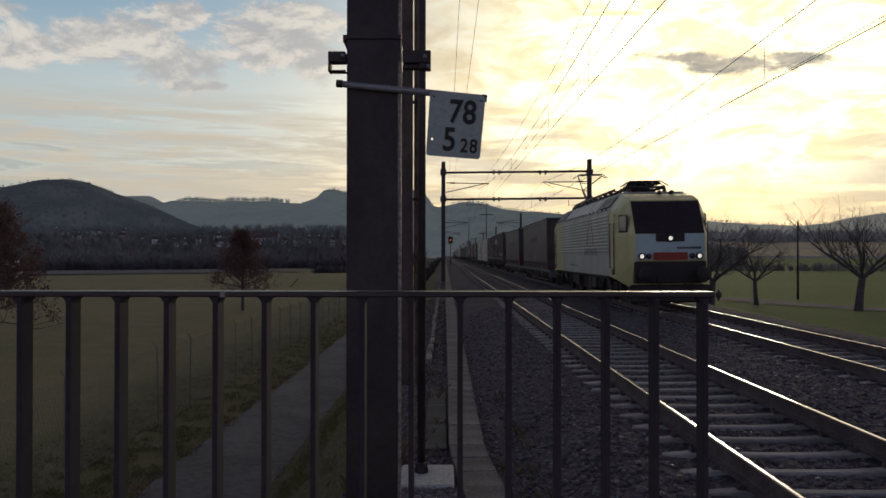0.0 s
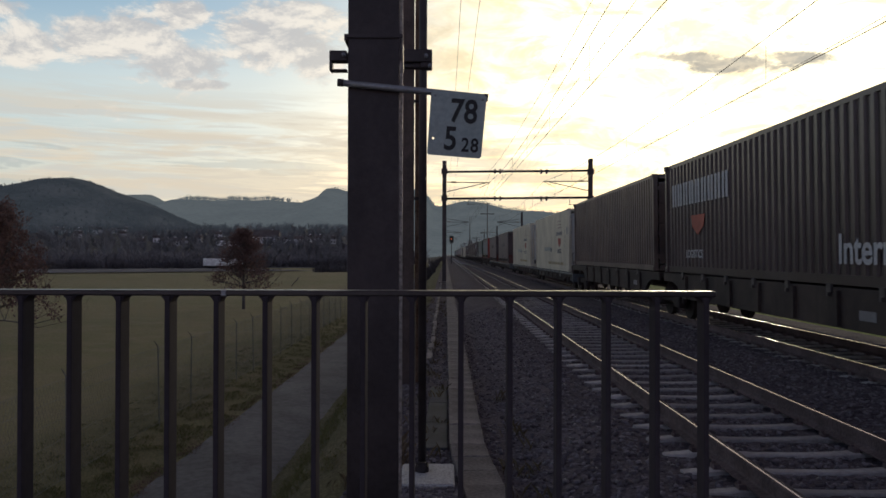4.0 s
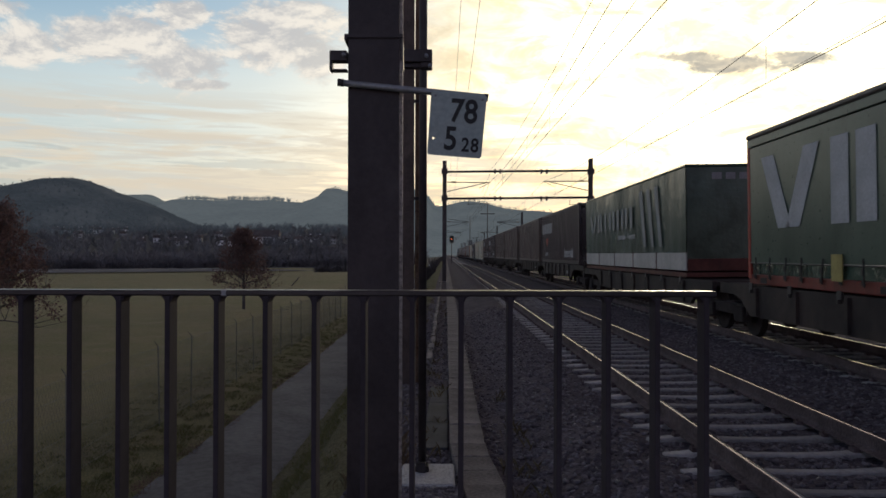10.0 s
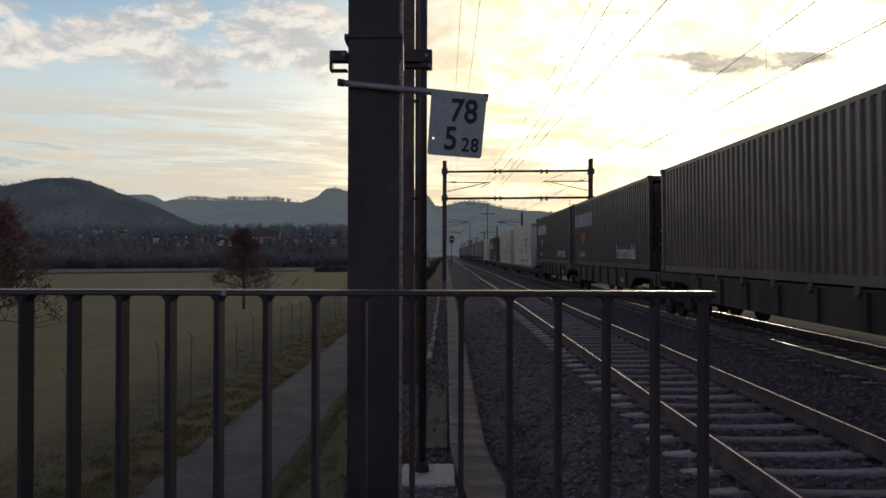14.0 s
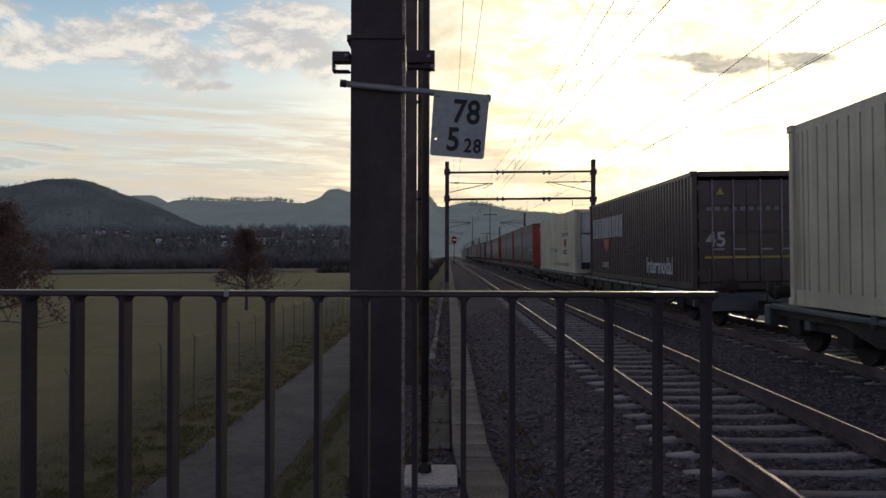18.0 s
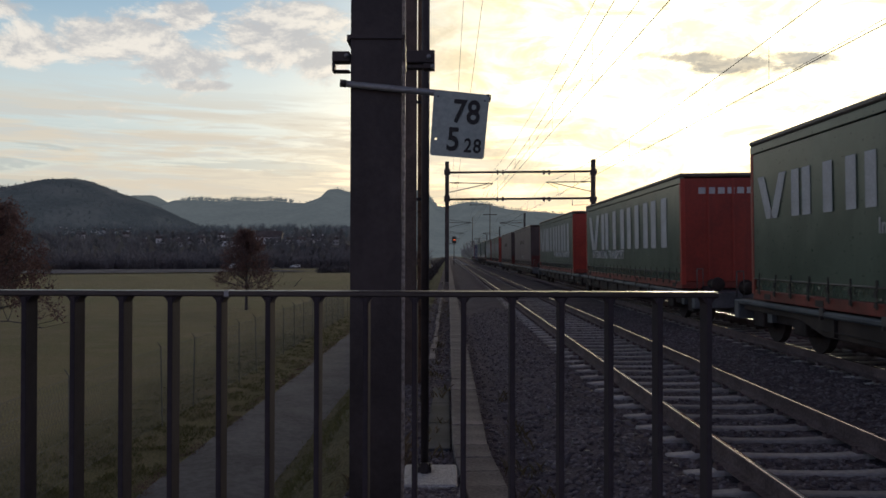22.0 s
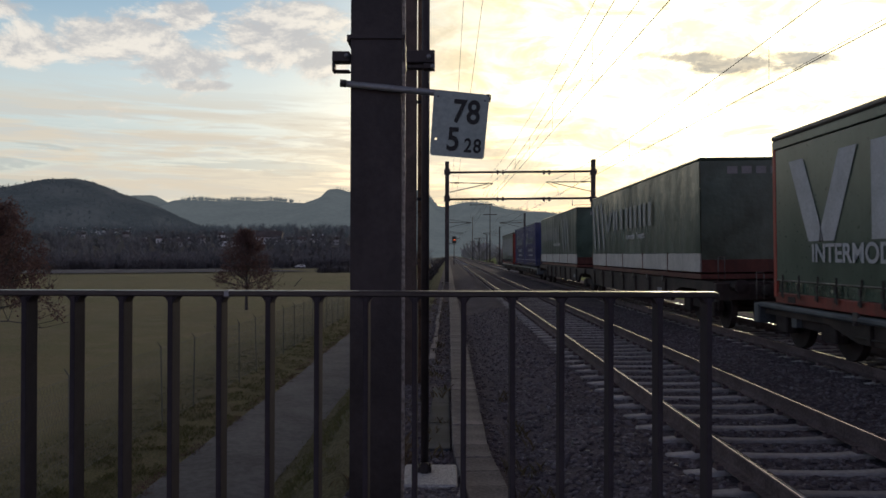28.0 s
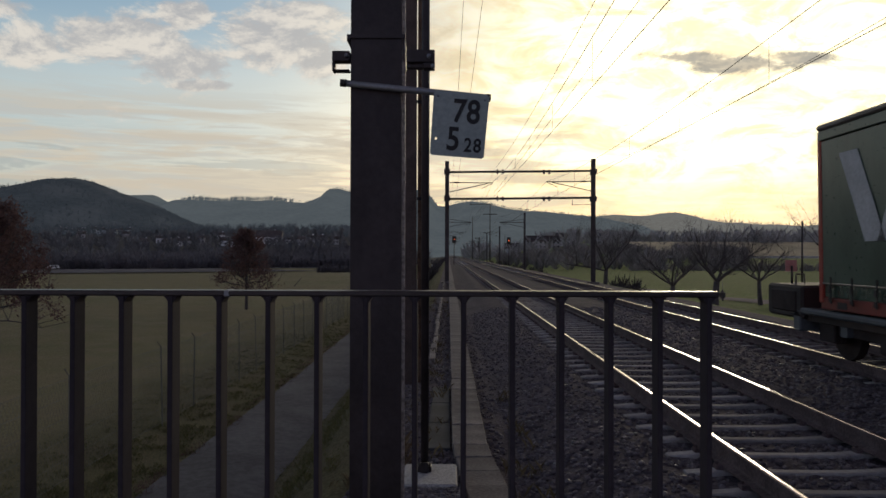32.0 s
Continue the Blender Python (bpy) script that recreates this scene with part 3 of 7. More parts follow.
island_material()
stones("loose_stones", 34000, 0.45, 9.8, 5.4, 28.0, 0.013, 0.036, 5, ballast_z)
# Lifted above the ground to hide the footing's front face from the camera.
stones("loose_stones.002", 1500, -0.62, 0.12, 5.6, 6.60, 0.014, 0.036, 8, lambda x: -0.285)
stones("loose_stones.001", 5000, -0.9, 0.6, 5.0, 34.0, 0.012, 0.038, 6, lambda x: -0.46)

RAIL_PROFILE = [(-0.075, -0.172), (0.075, -0.172), (0.075, -0.16), (0.02, -0.145), (0.009, -0.13), (0.009, -0.05), (0.034, -0.042), (0.036, -0.010), (0.030, -0.003), (-0.030, -0.003), (-0.036, -0.010), (-0.034, -0.042), (-0.009, -0.05), (-0.009, -0.13), (-0.02, -0.145), (-0.075, -0.16)]
HEAD_PROFILE = [(-0.020, -0.013), (0.020, -0.013), (0.020, -0.0035), (0.012, 0.0), (-0.012, 0.0), (-0.020, -0.0035)]


def sleeper_mesh():
    """A concrete sleeper: raised rail seats, lower waist, sloping ends."""
    bm = bmesh.new()
    rows = []
    for x, h, w in ((-1.15, -0.05, 0.062), (-1.135, -0.022, 0.066), (-1.0, -0.012, 0.067), (-0.86, 0.0, 0.069), (-0.62, 0.0, 0.069), (-0.52, -0.006, 0.066), (-0.40, -0.013, 0.064), (-0.22, -0.018, 0.062), (0.22, -0.018, 0.062), (0.40, -0.013, 0.064), (0.52, -0.006, 0.066), (0.62, 0.0, 0.069), (0.86, 0.0, 0.069), (1.0, -0.012, 0.067), (1.135, -0.022, 0.066), (1.15, -0.05, 0.062)):
        rows.append([bm.verts.new((x, y, z)) for y, z in ((-w - 0.012, -0.15), (-w, h - 0.012), (-w + 0.014, h), (w - 0.014, h), (w, h - 0.012), (w + 0.012, -0.15))])
    for a, b in zip(rows, rows[1:]):
        for k in range(5):
            bm.faces.new((a[k], a[k + 1], b[k + 1], b[k]))
    bm.faces.new(rows[0][::-1])
    bm.faces.new(rows[-1])
    return mesh_of("sleeper", finish(bm), "sleeper")


SLEEPER = sleeper_mesh()


def track(name, x, singles, joined):
    root = thing(name, "railway track with polished rails on concrete sleepers", "track", (x, 0, 0), "tracks", "structure")
    for s in (-0.7525, 0.7525):
        bm = bmesh.new()
        prism(bm, [(a + s, b) for a, b in RAIL_PROFILE], "y", START, END)
        r = part("rail", finish(bm), "rail_steel", root, "rusty rail side")
        bm = bmesh.new()
        prism(bm, [(a + s, b + 0.001) for a, b in HEAD_PROFILE], "y", START, END)
        part("running_surface", finish(bm), "rail_shine", r, "polished steel running surface")
    first = -12
    rnd = random.Random(name)
    for k in range(singles):
        shared("sleeper", SLEEPER, root, pose(rnd.uniform(-0.015, 0.015), 0.35 + 0.6 * (k + first + 20), -0.192 - 0.038 * smooth(14, 45, 0.35 + 0.6 * (k + first + 20)) + rnd.uniform(-0.008, 0.004), 0, 0, rnd.uniform(-0.3, 0.3)))
    bm = bmesh.new()
    for k in range(singles, joined):
        y = 0.35 + 0.6 * (k + first + 20)
        box(bm, -1.13, 1.13, y - 0.05, y + 0.05, -0.3, -0.229)
    tagged(part("far_sleepers", finish(bm), "sleeper", root, "pale concrete sleepers further along"), kind="stuff")
    bm = bmesh.new()
    for k in range(90):
        y = 0.35 + 0.6 * (k + first + 20)
        for s in (-0.7525, 0.7525):
            for e in (-1, 1):
                box(bm, s + e * 0.10 - 0.03, s + e * 0.10 + 0.03, y - 0.05, y + 0.05, -0.195, -0.155)
                tube(bm, (s + e * 0.115, y, -0.18), (s + e * 0.115, y, -0.13), 0.015, 0.015, 5)
    tagged(part("rail_fastenings", finish(bm), "rail_steel", root, "rusty rail clips and screws"), kind="stuff")
    return root


track("track_1", TRACK_1, 240, 700)
track("track_2", TRACK_2, 130, 500)

# cable trough with concrete lids
trough = thing("cable_trough", "concrete cable trough with flat lids beside the track", "cable trough", (0, 0, 0), "", "structure")
LID = mesh_of("lid", B((-0.185, 0.185, -0.246, 0.246, -0.07, 0.0), bevel=0.008), "concrete")
rnd = random.Random(11)
for k in range(110):
    y = 5.2 + 0.5 * k
    bend = max(0.0, 8.4 - y)
    shared("lid", LID, trough, pose(0.235 + 0.070 * bend + rnd.uniform(-0.004, 0.004), y, -0.35 + rnd.uniform(-0.006, 0.006), rnd.uniform(-0.6, 0.6), rnd.uniform(-0.8, 0.8), 4.4 * smooth(0, 0.5, bend) + rnd.uniform(-0.5, 0.5)))
part("trough_body", B((0.07, 0.34, 8.3, 420.0, -0.6, -0.42)), "concrete", trough)
part("far_lids", B(*[(0.045, 0.425, 60.0 + 2.0 * k, 61.985 + 2.0 * k, -0.42, -0.35) for k in range(150)]), "concrete", trough)
edging = thing("edging", "row of rough low edging stones", "edging", (0, 0, 0), "", "structure")
for k in range(52):
    y = 15.4 + 0.85 * k
    part("edging_stone", B((-0.36 + rnd.uniform(-0.02, 0.02), -0.26 + rnd.uniform(-0.02, 0.02), y, y + 0.80, -0.55, -0.33 + rnd.uniform(-0.03, 0.03)), bevel=0.012), "concrete", edging)

covers = thing("ground_covers", "dark grey metal cover plates beside the cable trough", "cover plate", (0, 0, -0.46))
for y in (8.6, 9.92, 11.24):
    part("cover_plate", B((-0.235, 0.030, y, y + 1.30, -0.03, 0.035), bevel=0.008), "cover_grey", covers)

# path at the foot of the bank
def strip(name, pts, width, lift, m, label, cat, step=1.0):
    verts, faces = [], []
    line = []
    for (xa, ya), (xb, yb) in zip(pts, pts[1:]):
        n = max(1, int(math.hypot(xb - xa, yb - ya) / step))
        line += [(xa + (xb - xa) * k / n, ya + (yb - ya) * k / n) for k in range(n)]
    line.append(pts[-1])
    for k, (x, y) in enumerate(line):
        x2, y2 = line[min(k + 1, len(line) - 1)]
        x1, y1 = line[max(k - 1, 0)]
        d = Vector((x2 - x1, y2 - y1)).normalized()
        for j, s in enumerate((-0.5, -0.25, 0.0, 0.25, 0.5)):
            w = s * (width + 0.14 * noise.noise((k * 0.35, s, 5)))
            px, py = x + d.y * w, y - d.x * w
            verts.append((px, py, ground_z(px, py) + lift + 0.05 * (1 - 4 * s * s)))
    for k in range(len(line) - 1):
        for j in range(4):
            a = k * 5 + j
            faces.append((a, a + 1, a + 6, a + 5))
    me = bpy.data.meshes.new(name)
    me.from_pydata(verts, [], faces)
    me.materials.append(M[m])
    for f in me.polygons:
        f.use_smooth = True
    return tagged(new(name, me), label, cat, kind="structure")


strip("path", [(-4.60, -20), (-4.58, 12), (-4.45, 26), (-4.45, 60), (-4.4, 140), (-4.3, 330)], 2.35, 0.03, "asphalt", "narrow grey asphalt lane below the railway bank", "path", 0.8)
strip("path.001", [(34.5, 52), (26.5, 66), (22.5, 78), (19.5, 105), (16.5, 200)], 3.2, 0.04, "gravel_path", "pale gravel lane across the meadow", "path", 1.5)
strip("road", [(-500, -29), (-282, 158), (-123, 295), (-59, 350), (-20, 383.5)], 7.5, 0.22, "asphalt", "country road beyond the field", "road", 6)
strip("field.001", [(-400, 1), (-255, 126), (-96, 263), (-64, 290)], 70, 0.26, "bare_soil", "bare grey soil strip along the far road", "field", 6)


# ---- railing, mast and sign in front ----
railing = thing("railing", "dark painted steel railing of flat bars", "railing", (0, 2.0, 0.45))
part("top_rail", B((-2.4, 0.668, -0.026, 0.034, 1.0955, 1.1095), bevel=0.003), "rail_paint", railing)
part("weld_joint", B((-0.556, -0.540, -0.0265, 0.0265, 1.0935, 1.1110), bevel=0.003), "zinc", railing, "bare pale weld in the top rail")
BAR = mesh_of("baluster", B((-0.0065, 0.0065, -0.025, 0.033, 0.06, 1.095), bevel=0.002), "bar_paint")
GUSSET = bmesh.new()
for s in (-1, 1):
    prism(GUSSET, [(s * 0.006, 1.095), (s * 0.018, 1.095), (s * 0.012, 1.0895), (s * 0.0065, 1.0795)], "y", -0.02, 0.024)
GUSSET = mesh_of("weld_fillet", finish(GUSSET), "bar_paint")
for k in range(-14, 8):
    x = -0.2035 + 0.1210 * k
    if x < 0.67:
        b = shared("baluster", BAR, railing, pose(x, 0, 0))
        shared("weld_fillet", GUSSET, b)
part("bottom_rail", B((-2.4, 0.668, -0.022, 0.022, 0.046, 0.0595), bevel=0.003), "rail_paint", railing)
for x in (-2.2, -1.2, -0.2, 0.64):
    part("foot", B((x - 0.02, x + 0.02, -0.02, 0.02, 0.0, 0.045)), "rail_paint", railing)
walkway = new("walkway", mesh_of("walkway", B((-4.5, 1.3, -4.0, 2.12, -3.2, 0.45), bevel=0.02), "concrete"))
tagged(walkway, "concrete walkway slab carrying the railing", "walkway", kind="structure")

MY = 4.1     # distance of the near mast


def h_beam(bm, x, y, w, d, z0, z1, flange=0.017, web=0.011):
    a, b, c, e = x - w / 2, x - web / 2, x + web / 2, x + w / 2
    prism(bm, [(a, y), (e, y), (e, y + flange), (c, y + flange), (c, y + d - flange), (e, y + d - flange), (e, y + d), (a, y + d), (a, y + d - flange), (b, y + d - flange), (b, y + flange), (a, y + flange)], "z", z0, z1)
    return finish(bm)


mast = thing("catenary_mast", "dark rusty steel H-beam mast of the overhead line", "mast", (-0.372, MY, -0.46), "masts")
part("column", h_beam(bmesh.new(), 0, 0, 0.262, 0.262, 0.0, 9.4), "mast_steel", mast)
# Thin strip added so the flange edge looks lit by colour alone.
part("edge_strip", B((0.1325, 0.150, 0.004, 0.020, 0.04, 9.3), bevel=0.002), "sunlit_edge", mast, "pale strip added for the sunlit flange edge")
part("base_plate", B((-0.25, 0.25, -0.10, 0.36, -0.02, 0.03), bevel=0.005), "mast_steel", mast)
strap = part("strap", B((-0.136, 0.150, -0.012, -0.004, 3.217, 3.236), (0.136, 0.142, -0.004, 0.27, 3.104, 3.236), (-0.150, -0.136, -0.012, 0.27, 3.204, 3.236)), "mast_steel", mast)
part("clamp", B((-0.225, -0.135, -0.02, 0.05, 3.096, 3.150), (-0.225, -0.212, -0.02, 0.05, 3.046, 3.096), (-0.212, -0.135, -0.015, 0.04, 3.046, 3.056), bevel=0.004), "mast_steel", mast)
part("clamp", B((0.155, 0.30, -0.02, 0.06, 3.091, 3.156), (0.24, 0.30, -0.02, 0.05, 3.061, 3.090), (0.155, 0.24, 0.0, 0.05, 3.066, 3.090), bevel=0.004), "mast_steel", mast)
for x, z in ((-0.15, 3.124), (0.27, 3.120), (0.29, 3.07)):
    part("bolt", T(((x, -0.035, z), (x, -0.012, z), 0.012), n=6), "zinc", mast)
sign = thing("distance_sign", "white kilometre sign with dark numerals on a flat arm", "sign", (-0.372, MY - 0.03, 2.505))
part("arm", T(((-0.163, 0.0, 0.016), (0.574, 0.0, -0.058), 0.017), n=12), "zinc", sign, "round grey steel arm")
for end in (((-0.180, 0.0, 0.018), (-0.150, 0.0, 0.015), 0.0195), ((0.562, 0.0, -0.057), (0.586, 0.0, -0.0595), 0.0195)):
    part("end_cap", T(end, n=12), "rail_paint", sign)


def holed_plate(outline, hole, r, y0, y1):
    """A thin plate with a round bolt hole through it."""
    bm = bmesh.new()
    rim = [bm.verts.new((x, y0, z)) for x, z in outline]
    ring = [bm.verts.new((hole[0] + r * math.cos(k * math.tau / 10), y0, hole[1] + r * math.sin(k * math.tau / 10))) for k in range(10)]
    edges = [bm.edges.new((v[k], v[(k + 1) % len(v)])) for v in (rim, ring) for k in range(len(v))]
    made = bmesh.ops.triangle_fill(bm, use_beauty=True, use_dissolve=False, edges=edges)
    faces = [f for f in made["geom"] if isinstance(f, bmesh.types.BMFace)]
    out = bmesh.ops.extrude_face_region(bm, geom=faces)
    bmesh.ops.translate(bm, vec=(0, y1 - y0, 0), verts=[v for v in out["geom"] if isinstance(v, bmesh.types.BMVert)])
    return finish(bm)


plate = part("plate", holed_plate([(0.306, -0.026), (0.566, -0.049), (0.578, -0.060), (0.550, -0.362), (0.540, -0.371), (0.286, -0.351), (0.277, -0.341), (0.297, -0.036)], (0.3075, -0.268), 0.0065, -0.026, -0.019), "sign_white", sign, "white enamel plate, slightly tilted")
for text, size, x, z in (("7", 0.165, 0.388, -0.182), ("8", 0.165, 0.459, -0.188), ("5", 0.165, 0.356, -0.323), ("2", 0.098, 0.446, -0.334), ("8", 0.098, 0.493, -0.3375)):
    writing("numeral", text, size, "sign_black", plate, (x, -0.0285, z), (90, 4.5, 0), "dark numeral " + text, squeeze=0.84)
for x, z in ((0.318, -0.052), (0.556, -0.074)):
    part("rivet", T(((x, -0.032, z), (x, -0.024, z), 0.007), n=8), "zinc", sign)

post = thing("steel_pipe_post", "slim dark steel pipe on a pale concrete footing", "post", (-0.203, 7.05, -0.25))
part("pipe", T(((0, 0, 0.0), (0, 0, 7.0), 0.036), n=12), "mast_steel", post)
part("foot_flange", B((-0.06, 0.06, -0.06, 0.06, 0.0, 0.05), (-0.035, 0.035, -0.09, -0.05, 0.0, 0.09), bevel=0.006), "mast_steel", post)
for s in (-0.045, 0.045):
    part("anchor_bolt", T(((s, -0.05, 0.05), (s, -0.05, 0.085), 0.008), n=6), "mast_steel", post)
footing = new("concrete_footing", mesh_of("concrete_footing", B((-0.385, 0.082, 6.62, 7.28, -0.62, -0.25), bevel=0.015), "block_concrete"))
tagged(footing, "pale weathered concrete block under a pipe post", "footing")

mast_b = thing("catenary_mast", "rusty steel mast with a strip added for its lit edge", "mast", (-0.64, 12.9, -0.46), "masts")
part("column", h_beam(bmesh.new(), 0, 0, 0.24, 0.24, 0.0, 9.0), "mast_brown", mast_b)
# Rust-toned strip added for a lit column edge, with invented brackets.
part("conduit", B((0.130, 0.205, 0.30, 0.38, 0.0, 8.6), bevel=0.01), "rust_steel", mast_b, "rust-toned strip added for the lit column edge")
for z in (1.4, 3.0, 4.6):
    part("conduit_bracket", B((0.10, 0.21, 0.25, 0.298, z, z + 0.05)), "mast_steel", mast_b)

# ---- overhead line ----
SUPPORTS = [-50.0, 4.1, 58.8, 112.5, 167.0, 222.0, 278.0, 334.0]


def hang(name, x, low, high, sag, label, r=0.011, stagger=0.0):
    """One wire from support to support, a single bent tube."""
    r *= 0.72
    pts = []
    for k, (a, b) in enumerate(zip(SUPPORTS, SUPPORTS[1:])):
        n = 10 if sag else 1
        xa, xb = x + stagger * (-1) ** k, x - stagger * (-1) ** k
        for j in range(n + (k == len(SUPPORTS) - 2)):
            u = j / n
            pts.append((xa + (xb - xa) * u, a + (b - a) * u, high - sag * 4 * u * (1 - u)))
    bm = bmesh.new()
    rings = [[bm.verts.new((p[0] + r * math.cos(q * math.tau / 5), p[1], p[2] + r * math.sin(q * math.tau / 5))) for q in range(5)] for p in pts]
    for a, b in zip(rings, rings[1:]):
        for q in range(5):
            bm.faces.new((a[q], a[(q + 1) % 5], b[(q + 1) % 5], b[q]))
    ob = new(name, mesh_of(name, finish(bm), "wire"))
    return tagged(ob, label, "wire", "overhead wires")


def droppers(x, contact, high, sag):
    bm = bmesh.new()
    for a, b in zip(SUPPORTS[:6], SUPPORTS[1:]):
        for j in range(1, 8):
            u = j / 8
            y = a + (b - a) * u
            tube(bm, (x, y, contact), (x, y, high - sag * 4 * u * (1 - u)), 0.006, 0.006, 3)
    ob = new("droppers", mesh_of("droppers", finish(bm), "wire"))
    tagged(ob, "thin dropper wires between overhead wires", "wire", kind="stuff")


for x in (TRACK_1, TRACK_2):
    hang("contact_wire", x, 0, 5.5, 0.0, "copper contact wire above the track", 0.012, -0.2)
    hang("messenger_wire", x, 0, 7.0, 0.75, "sagging messenger wire above the track", 0.013, 0.05)
    droppers(x, 5.5, 7.0, 0.75)
hang("auxiliary_wire", 3.28, 0, 6.15, 0.18, "auxiliary wire above the track", 0.009)
hang("feeder_wire", 3.35, 0, 7.9, 0.55, "feeder wire high above the track", 0.011)
hang("feeder_wire", 0.38, 0, 8.6, 0.4, "feeder wire beside the masts", 0.010)
hang("feeder_wire", 0.85, 0, 8.4, 0.4, "feeder wire beside the masts", 0.010)
hang("feeder_wire", 10.9, 0, 8.0, 0.5, "feeder wire beside the masts", 0.011)


def cantilever(parent, x0, x1, z, y=0.0):
    """A registration arm from a post at x0 to the wire at x1."""
    a = part("cantilever", T(((x0, y, z + 0.75), (x1, y, z + 0.72), 0.035), ((x0, y, z + 0.05), (x1 - (x1 - x0) * 0.12, y, z + 0.68), 0.03), n=6), "mast_steel", parent)
    part("insulator", T(((x0 + (x1 - x0) * 0.10, y, z + 0.75), (x0 + (x1 - x0) * 0.22, y, z + 0.745), 0.06), n=8), "insulator", a)
    part("steady_arm", T(((x1, y, z + 0.70), (x1 - (x1 - x0) * 0.25, y, z + 0.30), 0.02), n=5), "mast_steel", a)


def gantry(y):
    root = thing("catenary_gantry", "steel gantry of two posts and two cross beams", "gantry", (0, y, -0.46))
    for x, top, lean in ((-0.10, 8.95, -0.10), (10.62, 9.15, -0.10)):
        bm = bmesh.new()
        h_beam(bm, x, -0.15, 0.30, 0.30, 0.0, top)
        p = part("post", bm, "mast_steel", root)
        part("foot", B((x - 0.4, x + 0.4, -0.4, 0.4, -0.2, 0.12), bevel=0.02), "concrete", p)
    for z in (8.15, 6.18):
        beam = part("cross_beam", T(((-0.3, 0, z), (10.9, 0, z + 0.12), 0.085), n=10), "mast_steel", root)
        for x in (3.6, 4.0, 7.0, 7.4):
            part("beam_clamp", B((x - 0.06, x + 0.06, -0.14, 0.14, z - 0.12, z + 0.2), bevel=0.01), "mast_steel", beam)
        for x in (-0.1, 10.62):
            part("beam_bracket", B((x - 0.22, x + 0.22, -0.2, 0.2, z - 0.16, z + 0.24), bevel=0.01), "mast_steel", beam)
    cantilever(root, 0.08, 3.25, 6.65)
    cantilever(root, 10.45, 7.2, 6.75)
    for x in (1.65, 9.1):
        part("hanger", T(((x, 0, 6.15), (x, 0, 5.75), 0.02), ((x - 0.1, 0, 5.78), (x + 1.6, 0, 5.82), 0.018), n=5), "mast_steel", root)
    return root


gantry(58.8)


def side_mast(x, y, top, reach):
    root = thing("catenary_mast", "steel mast with a cantilever arm over the track", "mast", (x, y, -0.46), "masts")
    part("column", h_beam(bmesh.new(), 0, -0.13, 0.26, 0.26, 0.0, top), "mast_steel", root)
    cantilever(root, 0.15 if reach > 0 else -0.15, reach, 5.9)
    part("arm_brace", T(((0, 0, 7.1), (reach, 0, 6.64), 0.03), n=5), "mast_steel", root)
    return root


for y in SUPPORTS[3:]:
    side_mast(-0.1, y, 8.0, 3.3)
    side_mast(10.7, y, 8.0, -3.5)


def tall_mast(x, y, top, arm):
    root = thing("power_mast", "tall steel power mast with a cross arm", "mast", (x, y, ground_z(x, y)), "power masts")
    part("column", T(((0, 0, 0), (0, 0, top), 0.20 if y > 100 else 0.11, 0.11 if y > 100 else 0.07), n=8), "mast_steel", root)
    if arm:
        part("cross_arm", B((-arm, arm, -0.08, 0.08, top - 3.6, top - 3.35)), "mast_steel", root)


tall_mast(13.0, 250, 19.0, 2.2)
tall_mast(8.6, 285, 15.5, 0)
tall_mast(15.5, 300, 8.0, 0)
tall_mast(24.0, 340, 12.0, 0)
tall_mast(31.5, 71.5, 7.0, 0)


def rail_signal(x, y, h):
    root = thing("rail_signal", "railway light signal showing red", "signal", (x, y, -0.46), "signals")
    part("signal_post", T(((0, 0, 0), (0, 0, h), 0.08), n=8), "mast_steel", root)
    part("signal_head", B((-0.42, 0.42, -0.15, 0.1, h - 0.1, h + 1.3), bevel=0.05), "unit_dark", root)
    part("signal_lamp", T(((0, -0.20, h + 0.6), (0, -0.155, h + 0.6), 0.10), n=12), "signal_red", root, "red signal light")


rail_signal(1.2, 165, 4.6)
rail_signal(13.2, 175, 4.6)

# ---- fence along the lane ----
fence = thing("fence", "wire mesh fence on slim grey posts", "fence", (-7.4, 0, 0))
rnd = random.Random(4)
POST = bmesh.new()
tube(POST, (0, 0, -0.2), (0, 0, 2.1), 0.019, 0.019, 6)
tube(POST, (0, 0, 2.08), (-0.10, 0, 2.22), 0.014, 0.010, 5)
POST = mesh_of("post", finish(POST), "fence_post")
fy = [5.5 + 2.54 * k for k in range(46)]
for y in fy:
    shared("post", POST, fence, pose(0, y, ground_z(-7.4, y), rnd.uniform(-1.5, 1.5), rnd.uniform(-1.5, 1.5), rnd.uniform(-12, 12)))
for h in (0.12, 0.5, 0.9, 1.3, 1.7, 2.05):
    bm = bmesh.new()
    rings = [[bm.verts.new((0.006 * math.cos(q * math.tau / 3), y, ground_z(-7.4, y) + h + 0.006 * math.sin(q * math.tau / 3))) for q in range(3)] for y in fy]
    for a, b in zip(rings, rings[1:]):
        for q in range(3):
            bm.faces.new((a[q], a[(q + 1) % 3], b[(q + 1) % 3], b[q]))
    part("fence_wire", finish(bm), "fence_post", fence)
bm = bmesh.new()
for k in range(430):
    y = 5.5 + 0.12 * k
    z = ground_z(-7.4, y)
    for s in (-1, 1):
        tube(bm, (0, y, z + 0.1), (0, y + s * 1.0, z + 2.05), 0.0022, 0.0022, 3)
tagged(part("mesh", finish(bm), "fence_post", fence, "thin diamond wire mesh"), kind="stuff")


